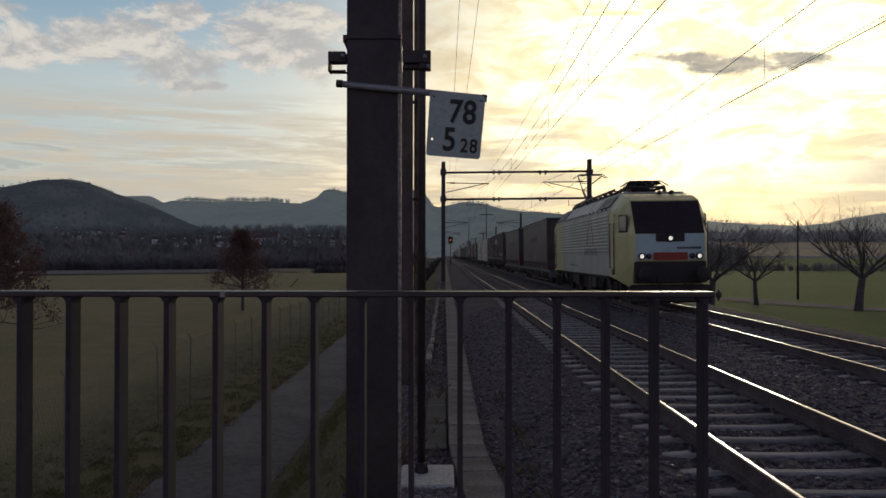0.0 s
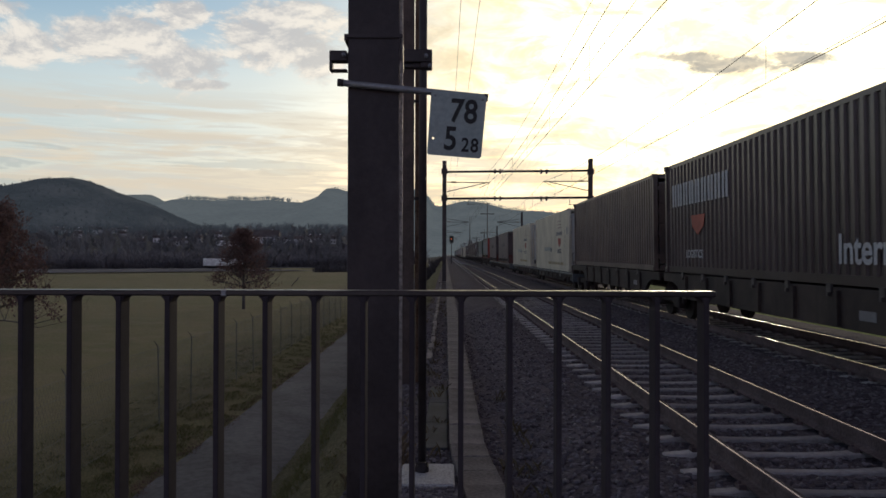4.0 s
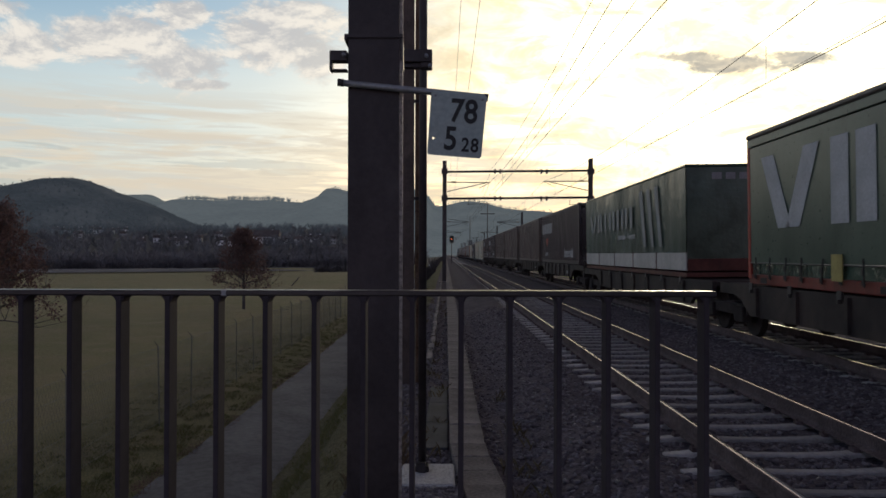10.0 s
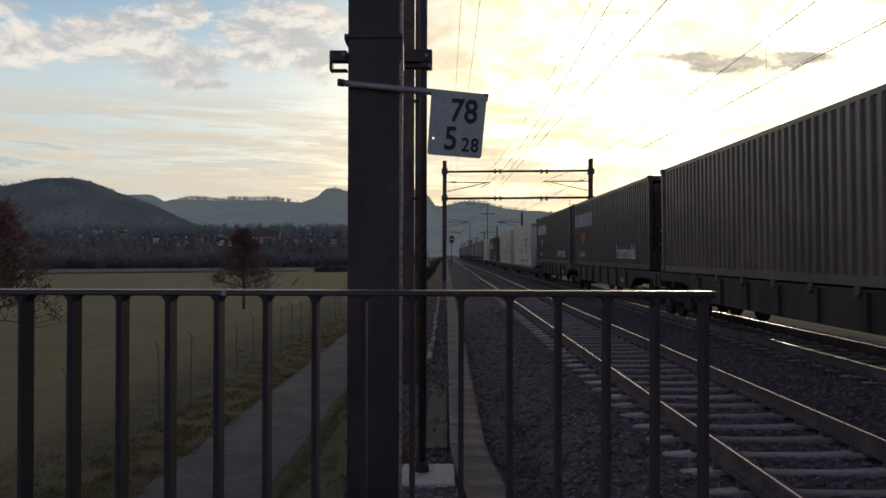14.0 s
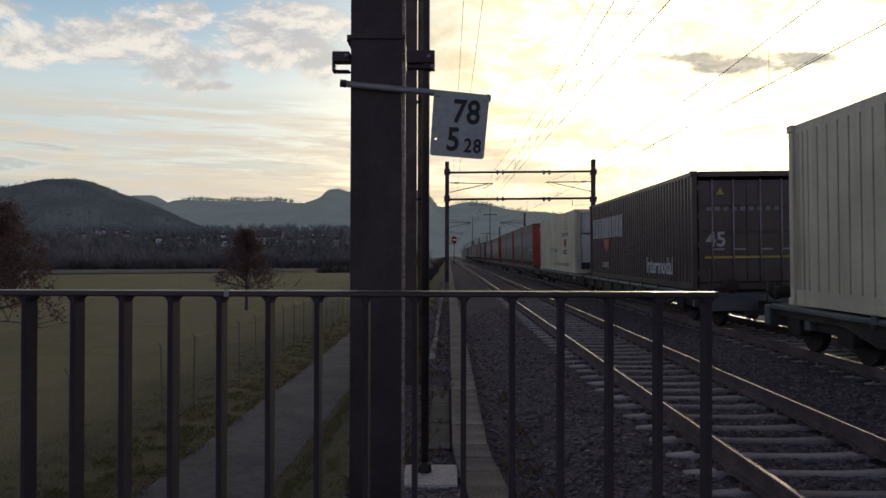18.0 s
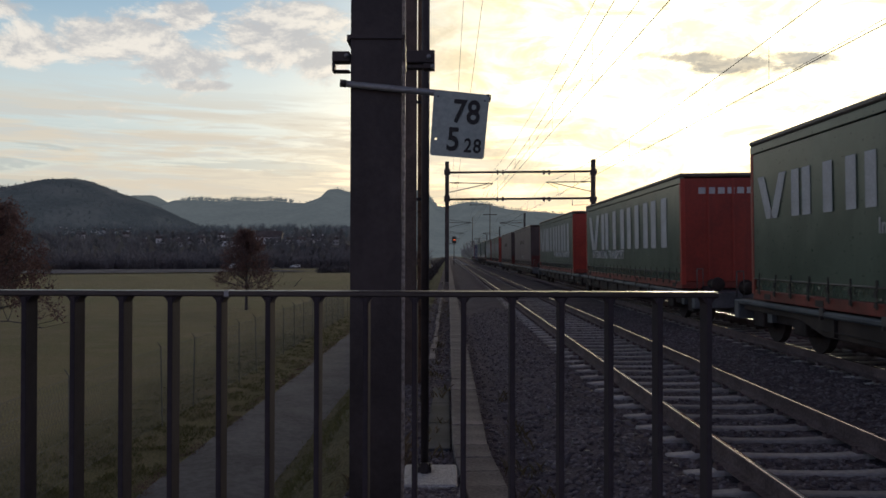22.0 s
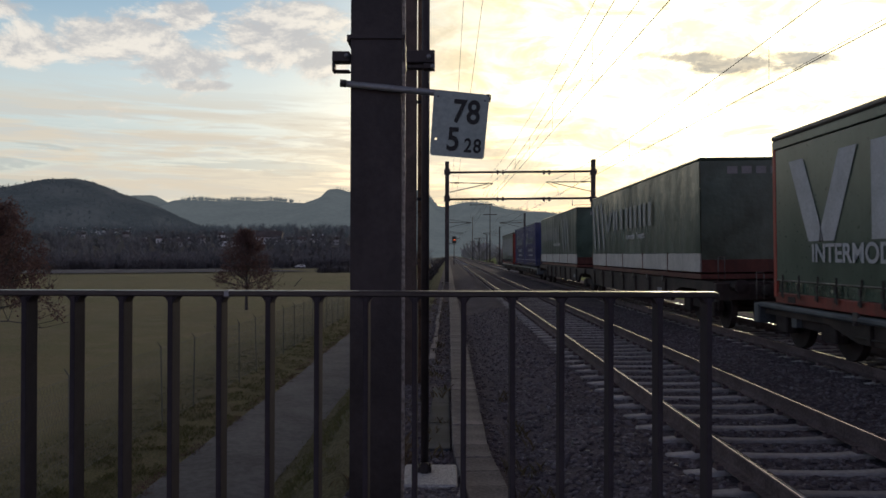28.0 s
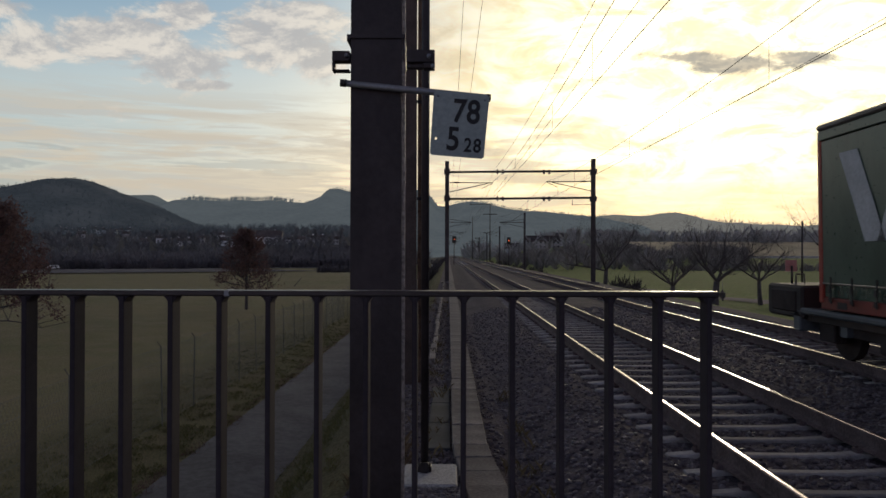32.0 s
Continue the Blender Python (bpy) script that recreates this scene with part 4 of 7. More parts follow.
# ---- trees ----
def limb(bm, rnd, a, way, length, r, level, leaves, droop):
    """One limb in bent pieces, with its side limbs."""
    p, d = Vector(a), Vector(way).normalized()
    n = 4 if level > 1 else 2
    for k in range(n):
        d = (d + Vector((rnd.uniform(-1, 1), rnd.uniform(-1, 1), rnd.uniform(-0.5, 0.8) + droop)) * (0.16 + 0.05 * (4 - level))).normalized()
        q = p + d * length / n
        r2 = r * (0.86 if k < n - 1 else 0.7)
        tube(bm, p, q, r, r2, 6 if level > 2 else 4 if level > 1 else 3)
        if level > 0 and (k > 0 or level < 4):
            for _ in range(1 if level > 2 else 2):
                side = (d * rnd.uniform(0.35, 0.8) + Vector((rnd.uniform(-1, 1), rnd.uniform(-1, 1), rnd.uniform(-0.15, 0.9)))).normalized()
                limb(bm, rnd, q, side, length * rnd.uniform(0.45, 0.72), r2 * rnd.uniform(0.42, 0.62), level - 1, leaves, droop)
        elif leaves is not None:
            leaves.append(q)
        p, r = q, r2


def bare_tree(name, label, at, height, lean, seed, r=0.2, fork=0.28, crown=0.55, level=3):
    rnd = random.Random(seed)
    root = thing(name, label, "tree", (at[0], at[1], ground_z(*at) - 0.1), "orchard trees")
    bm = bmesh.new()
    top = Vector((lean * height * 0.2, 0, height * fork))
    mid = top * 0.5 + Vector((rnd.uniform(-0.05, 0.05), 0, 0))
    tube(bm, (0, 0, 0), mid, r * 1.25, r * 1.0, 8)
    tube(bm, mid, top, r, r * 0.9, 8)
    part("trunk", finish(bm), "bark", root)
    bm = bmesh.new()
    for k in range(6):
        a = k * math.tau / 6 + rnd.uniform(-0.4, 0.4)
        up = rnd.uniform(0.25, 1.3)
        limb(bm, rnd, top - Vector((0, 0, rnd.uniform(0.0, 0.12))), (math.cos(a), math.sin(a), up), height * crown * rnd.uniform(0.7, 1.05), r * 0.46, level, None, 0.10)
    part("crown", bm, "bark", root, "bare winter branches")
    return root


bare_tree("orchard_tree", "bare gnarled fruit tree with spreading limbs", (20.6, 62.0), 7.2, 0.1, 31, 0.26, crown=0.5)
bare_tree("orchard_tree", "slim bare fruit tree by the lane", (24.7, 63.5), 6.2, -0.1, 8, 0.17, 0.33)
bare_tree("orchard_tree", "broad bare fruit tree by the lane", (29.4, 57.0), 7.4, 0.2, 21, 0.27, 0.34, 0.62)
bare_tree("orchard_tree", "low bare fruit tree in the meadow", (21.0, 75.0), 6.0, 0.0, 14, 0.22, 0.2)
bare_tree("orchard_tree", "tall bare tree beside the railway mast", (14.8, 76.0), 8.6, 0.1, 17, 0.2, 0.3, 0.5)


def leafy_tree(at, height, width, seed, label, count):
    """A young oak that keeps its withered leaves."""
    rnd = random.Random(seed)
    root = thing("oak_tree", label, "tree", (at[0], at[1], ground_z(*at) - 0.1), "oak trees")
    bm = bmesh.new()
    tube(bm, (0, 0, 0), (0, 0, height * 0.3), 0.13, 0.11, 8)
    tube(bm, (0, 0, height * 0.3), (0.05, 0, height * 0.85), 0.11, 0.03, 7)
    part("trunk", finish(bm), "bark", root)
    bm, tips = bmesh.new(), []
    for k in range(26):
        u = k / 25
        z = height * (0.185 + 0.68 * u)
        a = k * 2.4
        reach = width * 0.5 * (1.0 - 0.80 * u ** 0.9)
        limb(bm, rnd, (0, 0, z), (math.cos(a), math.sin(a), 0.10 + 1.0 * u), reach * 1.12, 0.045, 2, tips, 0.02)
    part("branchwork", bm, "bark", root)
    tips = [p for p in tips if math.hypot(p.x, p.y) < width * 0.5 * (1.25 - 0.95 * max(0.0, p.z / height - 0.2)) and rnd.random() > 0.85 * (p.z / height - 0.25)]
    bm = bmesh.new()
    for _ in range(count):
        c = rnd.choice(tips) + Vector((rnd.gauss(0, 0.13), rnd.gauss(0, 0.13), rnd.gauss(0, 0.13)))
        u = Vector((rnd.gauss(0, 1), rnd.gauss(0, 1), rnd.gauss(0, 1))).normalized()
        w = u.orthogonal().normalized()
        s = rnd.uniform(0.05, 0.11)
        vs = [bm.verts.new(c + u * s), bm.verts.new(c + w * s * 0.45 + u.cross(w) * 0.02), bm.verts.new(c - u * s), bm.verts.new(c - w * s * 0.45 + u.cross(w) * 0.02)]
        bm.faces.new(vs)
    tagged(part("withered_leaves", bm, "brown_leaf", root, "withered brown oak leaves"), kind="stuff")


leafy_tree((-16.4, 65.0), 6.7, 4.7, 3, "young oak with withered brown leaves in the field", 8500)
leafy_tree((-22.0, 38.5), 7.2, 5.8, 9, "young oak with withered brown leaves near the fence", 12000)

feeder = thing("bird_feeder", "small dark feeder hanging from a fruit tree branch", "bird feeder", (21.05, 61.6, -1.85))
part("hanging_cord", T(((0, 0, 0.85), (0, 0, 1.6), 0.012), n=4), "strap_pale", feeder)
bm = bmesh.new()
for (z0, r0), (z1, r1) in zip(((0.0, 0.06), (0.2, 0.09), (0.25, 0.2), (0.62, 0.22), (0.66, 0.12)), ((0.2, 0.09), (0.25, 0.2), (0.62, 0.22), (0.66, 0.12), (0.86, 0.03))):
    tube(bm, (0, 0, z0), (0, 0, z1), r0, r1, 10)
part("feeder_body", finish(bm), "bark", feeder)


def brush(name, label, spots, m, seed, twigs=26):
    """Woods far off: a stem and a fan of fine twigs for every tree, joined."""
    rnd = random.Random(seed)
    verts, faces = [], []
    for x, y, z, h, w in spots:
        for _ in range(twigs):
            a = rnd.uniform(0, math.tau)
            s = z + h * rnd.uniform(0.0, 0.6) ** 1.2
            reach = w * rnd.uniform(0.15, 0.5)
            tx, ty, tz = x + math.cos(a) * reach, y + math.sin(a) * reach, s + h * rnd.uniform(0.2, 0.5)
            t = h * rnd.uniform(0.010, 0.026)
            k = len(verts)
            verts += [(x - t, y, s), (x + t, y, s), (tx + t * 0.7, ty, (s + tz) / 2 + h * 0.1), (tx, ty, tz), (tx - t * 0.7, ty, (s + tz) / 2 + h * 0.1)]
            faces.append((k, k + 1, k + 2, k + 3, k + 4))
    me = bpy.data.meshes.new(name)
    me.from_pydata(verts, [], faces)
    me.materials.append(M[m])
    return tagged(new(name, me), label, "woods", kind="stuff")


rnd = random.Random(77)


def spots(n, x0, x1, y0, y1, h0, h1):
    out = []
    for _ in range(n):
        x, y = rnd.uniform(x0, x1), rnd.uniform(y0, y1)
        h = rnd.uniform(h0, h1)
        out.append((x, y, ground_z(x, y) - 0.3, h, h * rnd.uniform(0.6, 1.0)))
    return out


def road_side(n, near, far, h0, h1):
    """Spots beyond the far road."""
    out = []
    for _ in range(n):
        u, off, h = rnd.uniform(-90, 150), rnd.uniform(near, far), rnd.uniform(h0, h1)
        u *= 1 + off / 260
        x, y = -123 + 0.758 * u - 0.652 * off * 0.75, 295 + 0.652 * u + 0.758 * off
        if x < -3 - off * 0.01:
            out.append((x, y, ground_z(x, y) - 0.3, h, h * rnd.uniform(0.6, 1.0)))
    return out


brush("hedge", "dark hedge along the far road", road_side(620, 8, 20, 3.4, 5.2), "hedge_wood", 1, 60)
brush("woods", "dark bare woods below the village", road_side(760, 22, 140, 5.5, 8.5), "valley_wood_hazy", 2, 60)
brush("woods.001", "bare woods climbing the hill foot", road_side(1100, 140, 640, 5, 11), "slope_wood_hazy", 3, 44)
def hillside(n, x0, x1, y0, y1, h0, h1):
    """Spots on the slope of the near hill."""
    out = []
    for _ in range(n):
        x, y, h = rnd.uniform(x0, x1), rnd.uniform(y0, y1), rnd.uniform(h0, h1)
        z = max(z_left(x, y), ground_z(x, y))
        out.append((x, y, z - 1.5, h, h * rnd.uniform(0.7, 1.1)))
    return out


brush("woods.005", "bare woods over the slope of the near hill", hillside(1700, -960, -330, 880, 1270, 5, 9), "hillside_wood_haze", 13, 16)
brush("woods.006", "bare woods at the foot of the near hill", hillside(500, -620, -60, 800, 1120, 9, 15), "hillside_wood_haze", 14, 26)
brush("woods.002", "bare woods beyond the meadow", [w for w in spots(900, 22, 300, 205, 420, 4, 7.5) if w[0] < 0.37 * w[1]], "near_wood_hazy", 4, 48)
brush("woods.003", "bare woods at the foot of the far hills", spots(600, 14, 700, 430, 1000, 9, 17), "far_wood_hazy", 5, 40)
brush("hedge.001", "low dark hedge beyond the meadow", spots(420, 45, 190, 196, 204, 1.6, 3.0), "near_wood_hazy", 8, 30)
brush("woods.004", "bare woods above the stubble field", spots(420, 120, 420, 445, 560, 7, 13), "far_wood_hazy", 9, 36)
brush("bushes", "bare scrub beside the railway", spots(26, 12.6, 16.5, 110, 260, 1.2, 2.6) + spots(16, 15.0, 17.0, 68, 78, 1.2, 2.6), "twig", 6, 70)
brush("bushes.002", "dark bare shrubs at the corner of the field", spots(36, -40, -31, 246, 258, 2.0, 3.2), "hedge_wood", 12, 60)
brush("bushes.001", "bare scrub on the bank by the lane", spots(40, -3.0, -1.4, 90, 320, 1.2, 3.2), "twig", 7, 40)


# ---- village ----
def house(at, w, d, h, turn, lit):
    root = thing("house", "pale rendered house with a pitched roof", "house", (at[0], at[1], ground_z(*at) - 0.3), "village houses", turn=turn)
    part("wall", B((-w / 2, w / 2, -d / 2, d / 2, 0, h)), "house_wall", root)
    bm = bmesh.new()
    prism(bm, [(-d / 2 - 0.5, h - 0.15), (d / 2 + 0.5, h - 0.15), (0, h + d * 0.42)], "x", -w / 2 - 0.4, w / 2 + 0.4)
    roof = part("roof", finish(bm), "house_roof", root)
    part("chimney", B((w * 0.2, w * 0.2 + 0.8, 0.3, 1.1, h + d * 0.2, h + d * 0.42 + 0.9)), "house_wall", roof)
    for k in range(max(2, int(w / 3))):
        x = -w / 2 + w * (k + 0.5) / max(2, int(w / 3))
        for z in ([1.2] if h < 4 else [1.2, 4.0]):
            part("window", B((x - 0.6, x + 0.6, -d / 2 - 0.06, -d / 2 + 0.02, z, z + 1.4)), "window_glass", root)


rnd = random.Random(5)
for n, a, b, y0, y1 in ((11, 90, 225, 880, 970), (6, 245, 355, 600, 670), (2, 388, 415, 600, 640), (5, 492, 600, 610, 680), (4, 80, 420, 720, 850)):
    for k in range(n):
        y = rnd.uniform(y0, y1)
        house(((a + (b - a) * (k + rnd.uniform(0.2, 0.8)) / n - 789) * y / 1417, y), rnd.uniform(5, 8), rnd.uniform(4.5, 6.5), rnd.uniform(3.2, 5.2), rnd.uniform(-40, 40), False)
house(((472 - 789) * 640 / 1417, 640), 20, 13, 6.0, 5, False)
for x, y, w in ((66, 560, 24), (86, 580, 16), (48, 600, 10), (120, 640, 14), (205, 620, 14)):
    house((x, y), w, 10, 5.5, rnd.uniform(-15, 15), True)
tan = sheet("far_field", [95 + 25 * k for k in range(12)], [330, 360, 400, 440], lambda x, y: ground_z(x, y) + 0.6 + (y - 330) * 0.04, ["tan_field"], lambda x, y: 0)
tagged(tan, "tawny stubble field on the rising ground", "field", kind="structure")
guard = new("guard_rail", mesh_of("guard_rail", B((60, 320, 300, 300.3, ground_z(120, 300) + 0.8, ground_z(120, 300) + 1.6)), "barrier"))
tagged(guard, "pale guard rail of a distant road", "guard rail")


def tufts(name, label, m, count, x0, x1, y0, y1, h0, h1, seed, lift=-0.02):
    """Grass in loose tufts, every blade a thin leaf."""
    rnd = random.Random(seed)
    verts, faces = [], []
    for _ in range(count):
        y = y0 * (y1 / y0) ** rnd.random()
        x = rnd.uniform(x0, x1)
        if noise.noise((x * 1.3, y * 1.3, seed)) < -0.12:
            continue
        z = ground_z(x, y) + lift
        for _ in range(7):
            a, h = rnd.uniform(0, math.tau), rnd.uniform(h0, h1)
            dx, dy, w = math.cos(a), math.sin(a), rnd.uniform(0.003, 0.006)
            bx, by = x + rnd.gauss(0, 0.05), y + rnd.gauss(0, 0.05)
            k = len(verts)
            verts += [(bx - dy * w, by + dx * w, z), (bx + dy * w, by - dx * w, z), (bx + dx * h * 0.25 + dy * w * 0.7, by + dy * h * 0.25 - dx * w * 0.7, z + h * 0.65), (bx + dx * h * 0.7, by + dy * h * 0.7, z + h)]
            faces += [(k, k + 1, k + 2), (k, k + 2, k + 3)]
    me = bpy.data.meshes.new(name)
    me.from_pydata(verts, [], faces)
    me.materials.append(M[m])
    return tagged(new(name, me), label, "grass", kind="stuff")


tufts("grass", "rough green grass along the lane", "grass_blade", 4200, -7.7, -5.68, 9, 60, 0.03, 0.12, 1)
tufts("grass.001", "rough grass on the railway bank", "grass_blade", 5200, -3.45, -1.1, 8, 50, 0.02, 0.07, 2)
tufts("grass.002", "short field grass behind the fence", "grass_blade", 1600, -9.5, -7.6, 11, 45, 0.03, 0.09, 3)
tufts("weeds", "dry weeds beside the cable trough", "dry_grass", 150, -0.95, 0.0, 6.5, 45, 0.04, 0.16, 4, 0.0)
tufts("weeds.001", "dry weeds at the edge of the stone bed", "dry_grass", 22, 0.5, 0.95, 6.2, 12, 0.05, 0.16, 5, 0.02)

tufts("weeds.002", "tall dry stalks beside the mast", "straw", 24, -0.66, -0.40, 7.6, 10.0, 0.08, 0.24, 21, 0.0)
tufts("fallen_leaves", "brown dead leaves and grass along the lane", "brown_leaf", 1500, -5.95, -5.50, 9, 55, 0.010, 0.05, 22, 0.02)
tufts("grass.003", "ragged grass at the bank foot along the lane", "grass_blade", 1300, -3.55, -3.20, 9, 45, 0.02, 0.08, 23)

stick = thing("leaning_post", "weathered dark wooden post leaning over in the field", "post", (-22.8, 121.0, ground_z(-22.8, 121.0)))
part("pole", T(((-0.65, 0, -0.2), (0.65, 0, 1.35), 0.07, 0.05), n=7), "bark", stick)


# ---- the freight train ----
MOVERS = []      # (thing, distance behind the engine's nose, height of its base, side shift)


def rolling(root, s, z):
    MOVERS.append((root, s, z))
    root.matrix_basis = pose(TRACK_2, s, z)
    return root


def bar_word(bm, x, y_start, y_end, z0, z1, letters, weight=0.34):
    """A word as plain upright bars on a side wall, two bars a letter; it runs from the rear to the front."""
    step = (y_end - y_start) / letters
    for k in range(letters):
        for u in (0.10, 0.56):
            a = y_start + step * (k + u)
            box(bm, x - 0.004, x, min(a, a + step * weight), max(a, a + step * weight), z0, z1)
    return finish(bm)


def bars(parent, x, y_start, y_end, z0, z1, letters, weight, m, label):
    """The same word with every bar a part of its own."""
    step = (y_end - y_start) / letters
    me = mesh_of("plain_mark", B((-0.004, 0, -abs(step) * weight / 2, abs(step) * weight / 2, z0, z1)), m)
    for k in range(letters):
        for u in (0.10, 0.56):
            tagged(shared("plain_mark", me, parent, pose(x, y_start + step * (k + u + weight / 2), 0)), label)


def word_bars(parent, x, y_start, y_end, z0, z1, m, label):
    """A big emblem as plain bars: two slanted ones first, then uprights of uneven spacing."""
    step = (y_end - y_start) / 6
    w = abs(step) * 0.27
    up = mesh_of("plain_mark", B((-0.003, 0, -w / 2, w / 2, z0, z1)), m)
    for u, lean in ((0.06, 1), (0.58, -1)):
        bm = bmesh.new()
        a, b = (u, u + 0.36) if lean > 0 else (u + 0.36, u)
        ya, yb = y_start + step * a, y_start + step * b
        prism(bm, [(ya - w * 0.5, z1), (ya + w * 0.5, z1), (yb + w * 0.5, z0), (yb - w * 0.5, z0)], "x", x - 0.003, x)
        part("plain_mark", finish(bm), m, parent, "pale plain slanted bar")
    for u in (1.40, 1.78, 2.45, 3.10, 3.60, 4.14, 4.70, 5.16, 5.72):
        tagged(shared("plain_mark", up, parent, pose(x, y_start + step * u, 0)), label)


def side_text(text, size, m, parent, x, y, z, label="", squeeze=1.0):
    """Lettering on the wall that faces the near track; y is where it starts, towards the rear."""
    return writing("lettering", text, size, m, parent, (x - 0.002, y, z), (90, 0, -90), label or "painted words", squeeze=squeeze)


def end_text(text, size, m, parent, x, z, y=0.0):
    return writing("lettering", text, size, m, parent, (x, y - 0.008, z), (90, 0, 0), "painted characters")


def rippled(bm, x, y0, y1, z0, z1, amp, pitch, out=-1):
    """A taut curtain wall with soft vertical ripples."""
    n = int((y1 - y0) / pitch * 4)
    cols = []
    for k in range(n + 1):
        y = y0 + (y1 - y0) * k / n
        d = amp * (math.sin(k * math.pi / 2) * 0.5 + noise.noise((y * 0.8, z0, x)))
        cols.append([bm.verts.new((x + out * d * f, y, z0 + (z1 - z0) * v)) for v, f in ((0, 0.6), (0.06, 1.0), (0.5, 1.0), (0.94, 0.6), (1, 0))])
    for a, b in zip(cols, cols[1:]):
        for j in range(4):
            bm.faces.new((a[j], b[j], b[j + 1], a[j + 1]))


def grooved(bm, x, y0, y1, z0, z1, out, pitch=0.335, wide=0.040, depth=0.075):
    """A flat insulated wall with narrow pressed grooves, closer together at both ends."""
    n = round((y1 - y0) / pitch)
    at = [y0 + (y1 - y0) * (k + 0.5) / n for k in range(n)] + [y0 + 0.08, y0 + 0.32, y1 - 0.08, y1 - 0.32]
    line = [(y0, 0)]
    for y in sorted(at):
        line += [(y - wide / 2, 0), (y - wide * 0.4, -depth), (y + wide * 0.4, -depth), (y + wide / 2, 0)]
    line.append((y1, 0))
    za, zb = z0 + 0.10, z1 - 0.06
    rows = [[bm.verts.new((x + out * d * f, y, z)) for y, d in line] for z, f in ((z0, 0), (za, 0), (za + 0.03, 1), (zb - 0.03, 1), (zb, 0), (z1, 0))]
    for a, b in zip(rows, rows[1:]):
        for k in range(len(line) - 1):
            bm.faces.new((a[k], a[k + 1], b[k + 1], b[k]))


def corrugated(bm, x, y0, y1, z0, z1, depth, pitch, out, land=0.5):
    """A trapezoid-ribbed steel wall with thickness."""
    n = max(1, round((y1 - y0) / pitch))
    p = (y1 - y0) / n
    line = []
    for k in range(n):
        y = y0 + k * p
        line += [(y, 0), (y + p * land * 0.7, 0), (y + p * land, -depth), (y + p * (0.92), -depth)]
    line.append((y1, 0))
    lo = [bm.verts.new((x + out * d, y, z0)) for y, d in line]
    hi = [bm.verts.new((x + out * d, y, z1)) for y, d in line]
    for k in range(len(line) - 1):
        bm.faces.new((lo[k], lo[k + 1], hi[k + 1], hi[k]))


HALF = 1.275
STRAP = {}
for d in (True, False):
    bm = bmesh.new()
    box(bm, -HALF - 0.034, -HALF - 0.024, -0.020, 0.020, 0.10, 0.50)
    box(bm, -HALF - 0.054, -HALF - 0.0345, -0.034, 0.034, 0.26, 0.36)
    prism(bm, [(-0.045, 0.12), (0.045, 0.12), (0.030, 0.20), (-0.030, 0.20)], "x", -HALF - 0.050, -HALF - 0.0345)
    STRAP[d] = mesh_of("strap", finish(bm), "unit_dark" if d else "strap_pale")


def straps(parent, L, z, dark):
    """Curtain straps and buckles along the lower edge of the curtain."""
    n = int(L / 0.63)
    rnd = random.Random(int(L * 100))
    for k in range(n):
        o = shared("strap", STRAP[dark], parent, pose(0, 0.4 + (L - 0.8) * k / (n - 1) + rnd.uniform(-0.02, 0.02), z))
        o.rotation_euler = (rnd.uniform(-0.07, 0.07) + (0.2 if k % 7 == 2 else 0), 0, 0)


def curtain_box(s, L, z0, z1, skin, end, base, label, words, straps_dark=True, end_low=None, code="", board="end_dark"):
    """A curtain-sided swap body."""
    root = thing("swap_body", label, "swap body", group="load units")
    H = z1 - z0
    for sx in (-1, 1):
        bm = bmesh.new()
        rippled(bm, sx * (HALF + 0.012), 0.12, L - 0.12, 0.40, H - 0.27, 0.006, 0.90, sx)
        side = part("curtain", finish(bm, 0, True), skin, root, "side curtain")
        left = side if sx < 0 else left
        part("cornice", B((sx * (HALF - 0.03) - 0.055, sx * (HALF - 0.03) + 0.055, 0.005, L - 0.005, H - 0.25, H - 0.10), bevel=0.012), skin, root, "curtain track along the roof edge")
        part("hem", T(((sx * (HALF + 0.014), 0.13, 0.40), (sx * (HALF + 0.014), L - 0.13, 0.40), 0.014), n=6), "strap_hem", root, "stiff curtain hem")
        part("side_board", B((sx * (HALF - 0.03) - 0.012, sx * (HALF - 0.03) + 0.012, 0.12, L - 0.12, 0.19, 0.44)), board, root, "lower board behind the straps")
    part("roof", B((-HALF - 0.038, HALF + 0.038, -0.01, L + 0.01, H - 0.095, H), bevel=0.03), "roof_dark", root)
    part("end_wall", B((-HALF + 0.03, HALF - 0.03, 0.0, 0.06, 0.18, H - 0.131)), end, root, "end wall")
    if end_low:
        part("lower_panel", B((-HALF + 0.02, HALF - 0.02, -0.012, 0.05, 0.181, 0.78)), end_low, root, "red lower end panel")
    part("end_wall", B((-HALF + 0.03, HALF - 0.03, L - 0.06, L, 0.18, H - 0.131)), end, root, "end wall")
    for x in (-HALF - 0.02, HALF - 0.10):
        for y in (-0.004, L - 0.12):
            part("corner_post", B((x, x + 0.12, y, y + 0.124, 0.1, H - 0.131), bevel=0.012), end, root)
    for x in (-0.62, 0.0, 0.62):
        part("end_rib", B((x - 0.03, x + 0.03, -0.016, 0.003, 0.20, H - 0.14), bevel=0.006), end, root)
    part("base_frame", B((-HALF - 0.005, HALF + 0.005, 0.02, L - 0.02, 0.0, 0.185), bevel=0.015), base, root)
    for k in range(4):
        y = 0.7 + (L - 1.4) * k / 3
        part("lifting_pocket", B((-HALF - 0.012, -HALF - 0.003, y - 0.14, y + 0.14, 0.03, 0.13)), "unit_dark", root)
    straps(root, L, 0.0, straps_dark)
    words(root, left, L, H)
    if code:
        end_text(code, 0.22, "lettering", root, 0.35, H - 0.75)
    return rolling(root, s, z0)


def green_words_rear(root, left, L, H):
    green_words(root, left, L, H, L - 1.5)


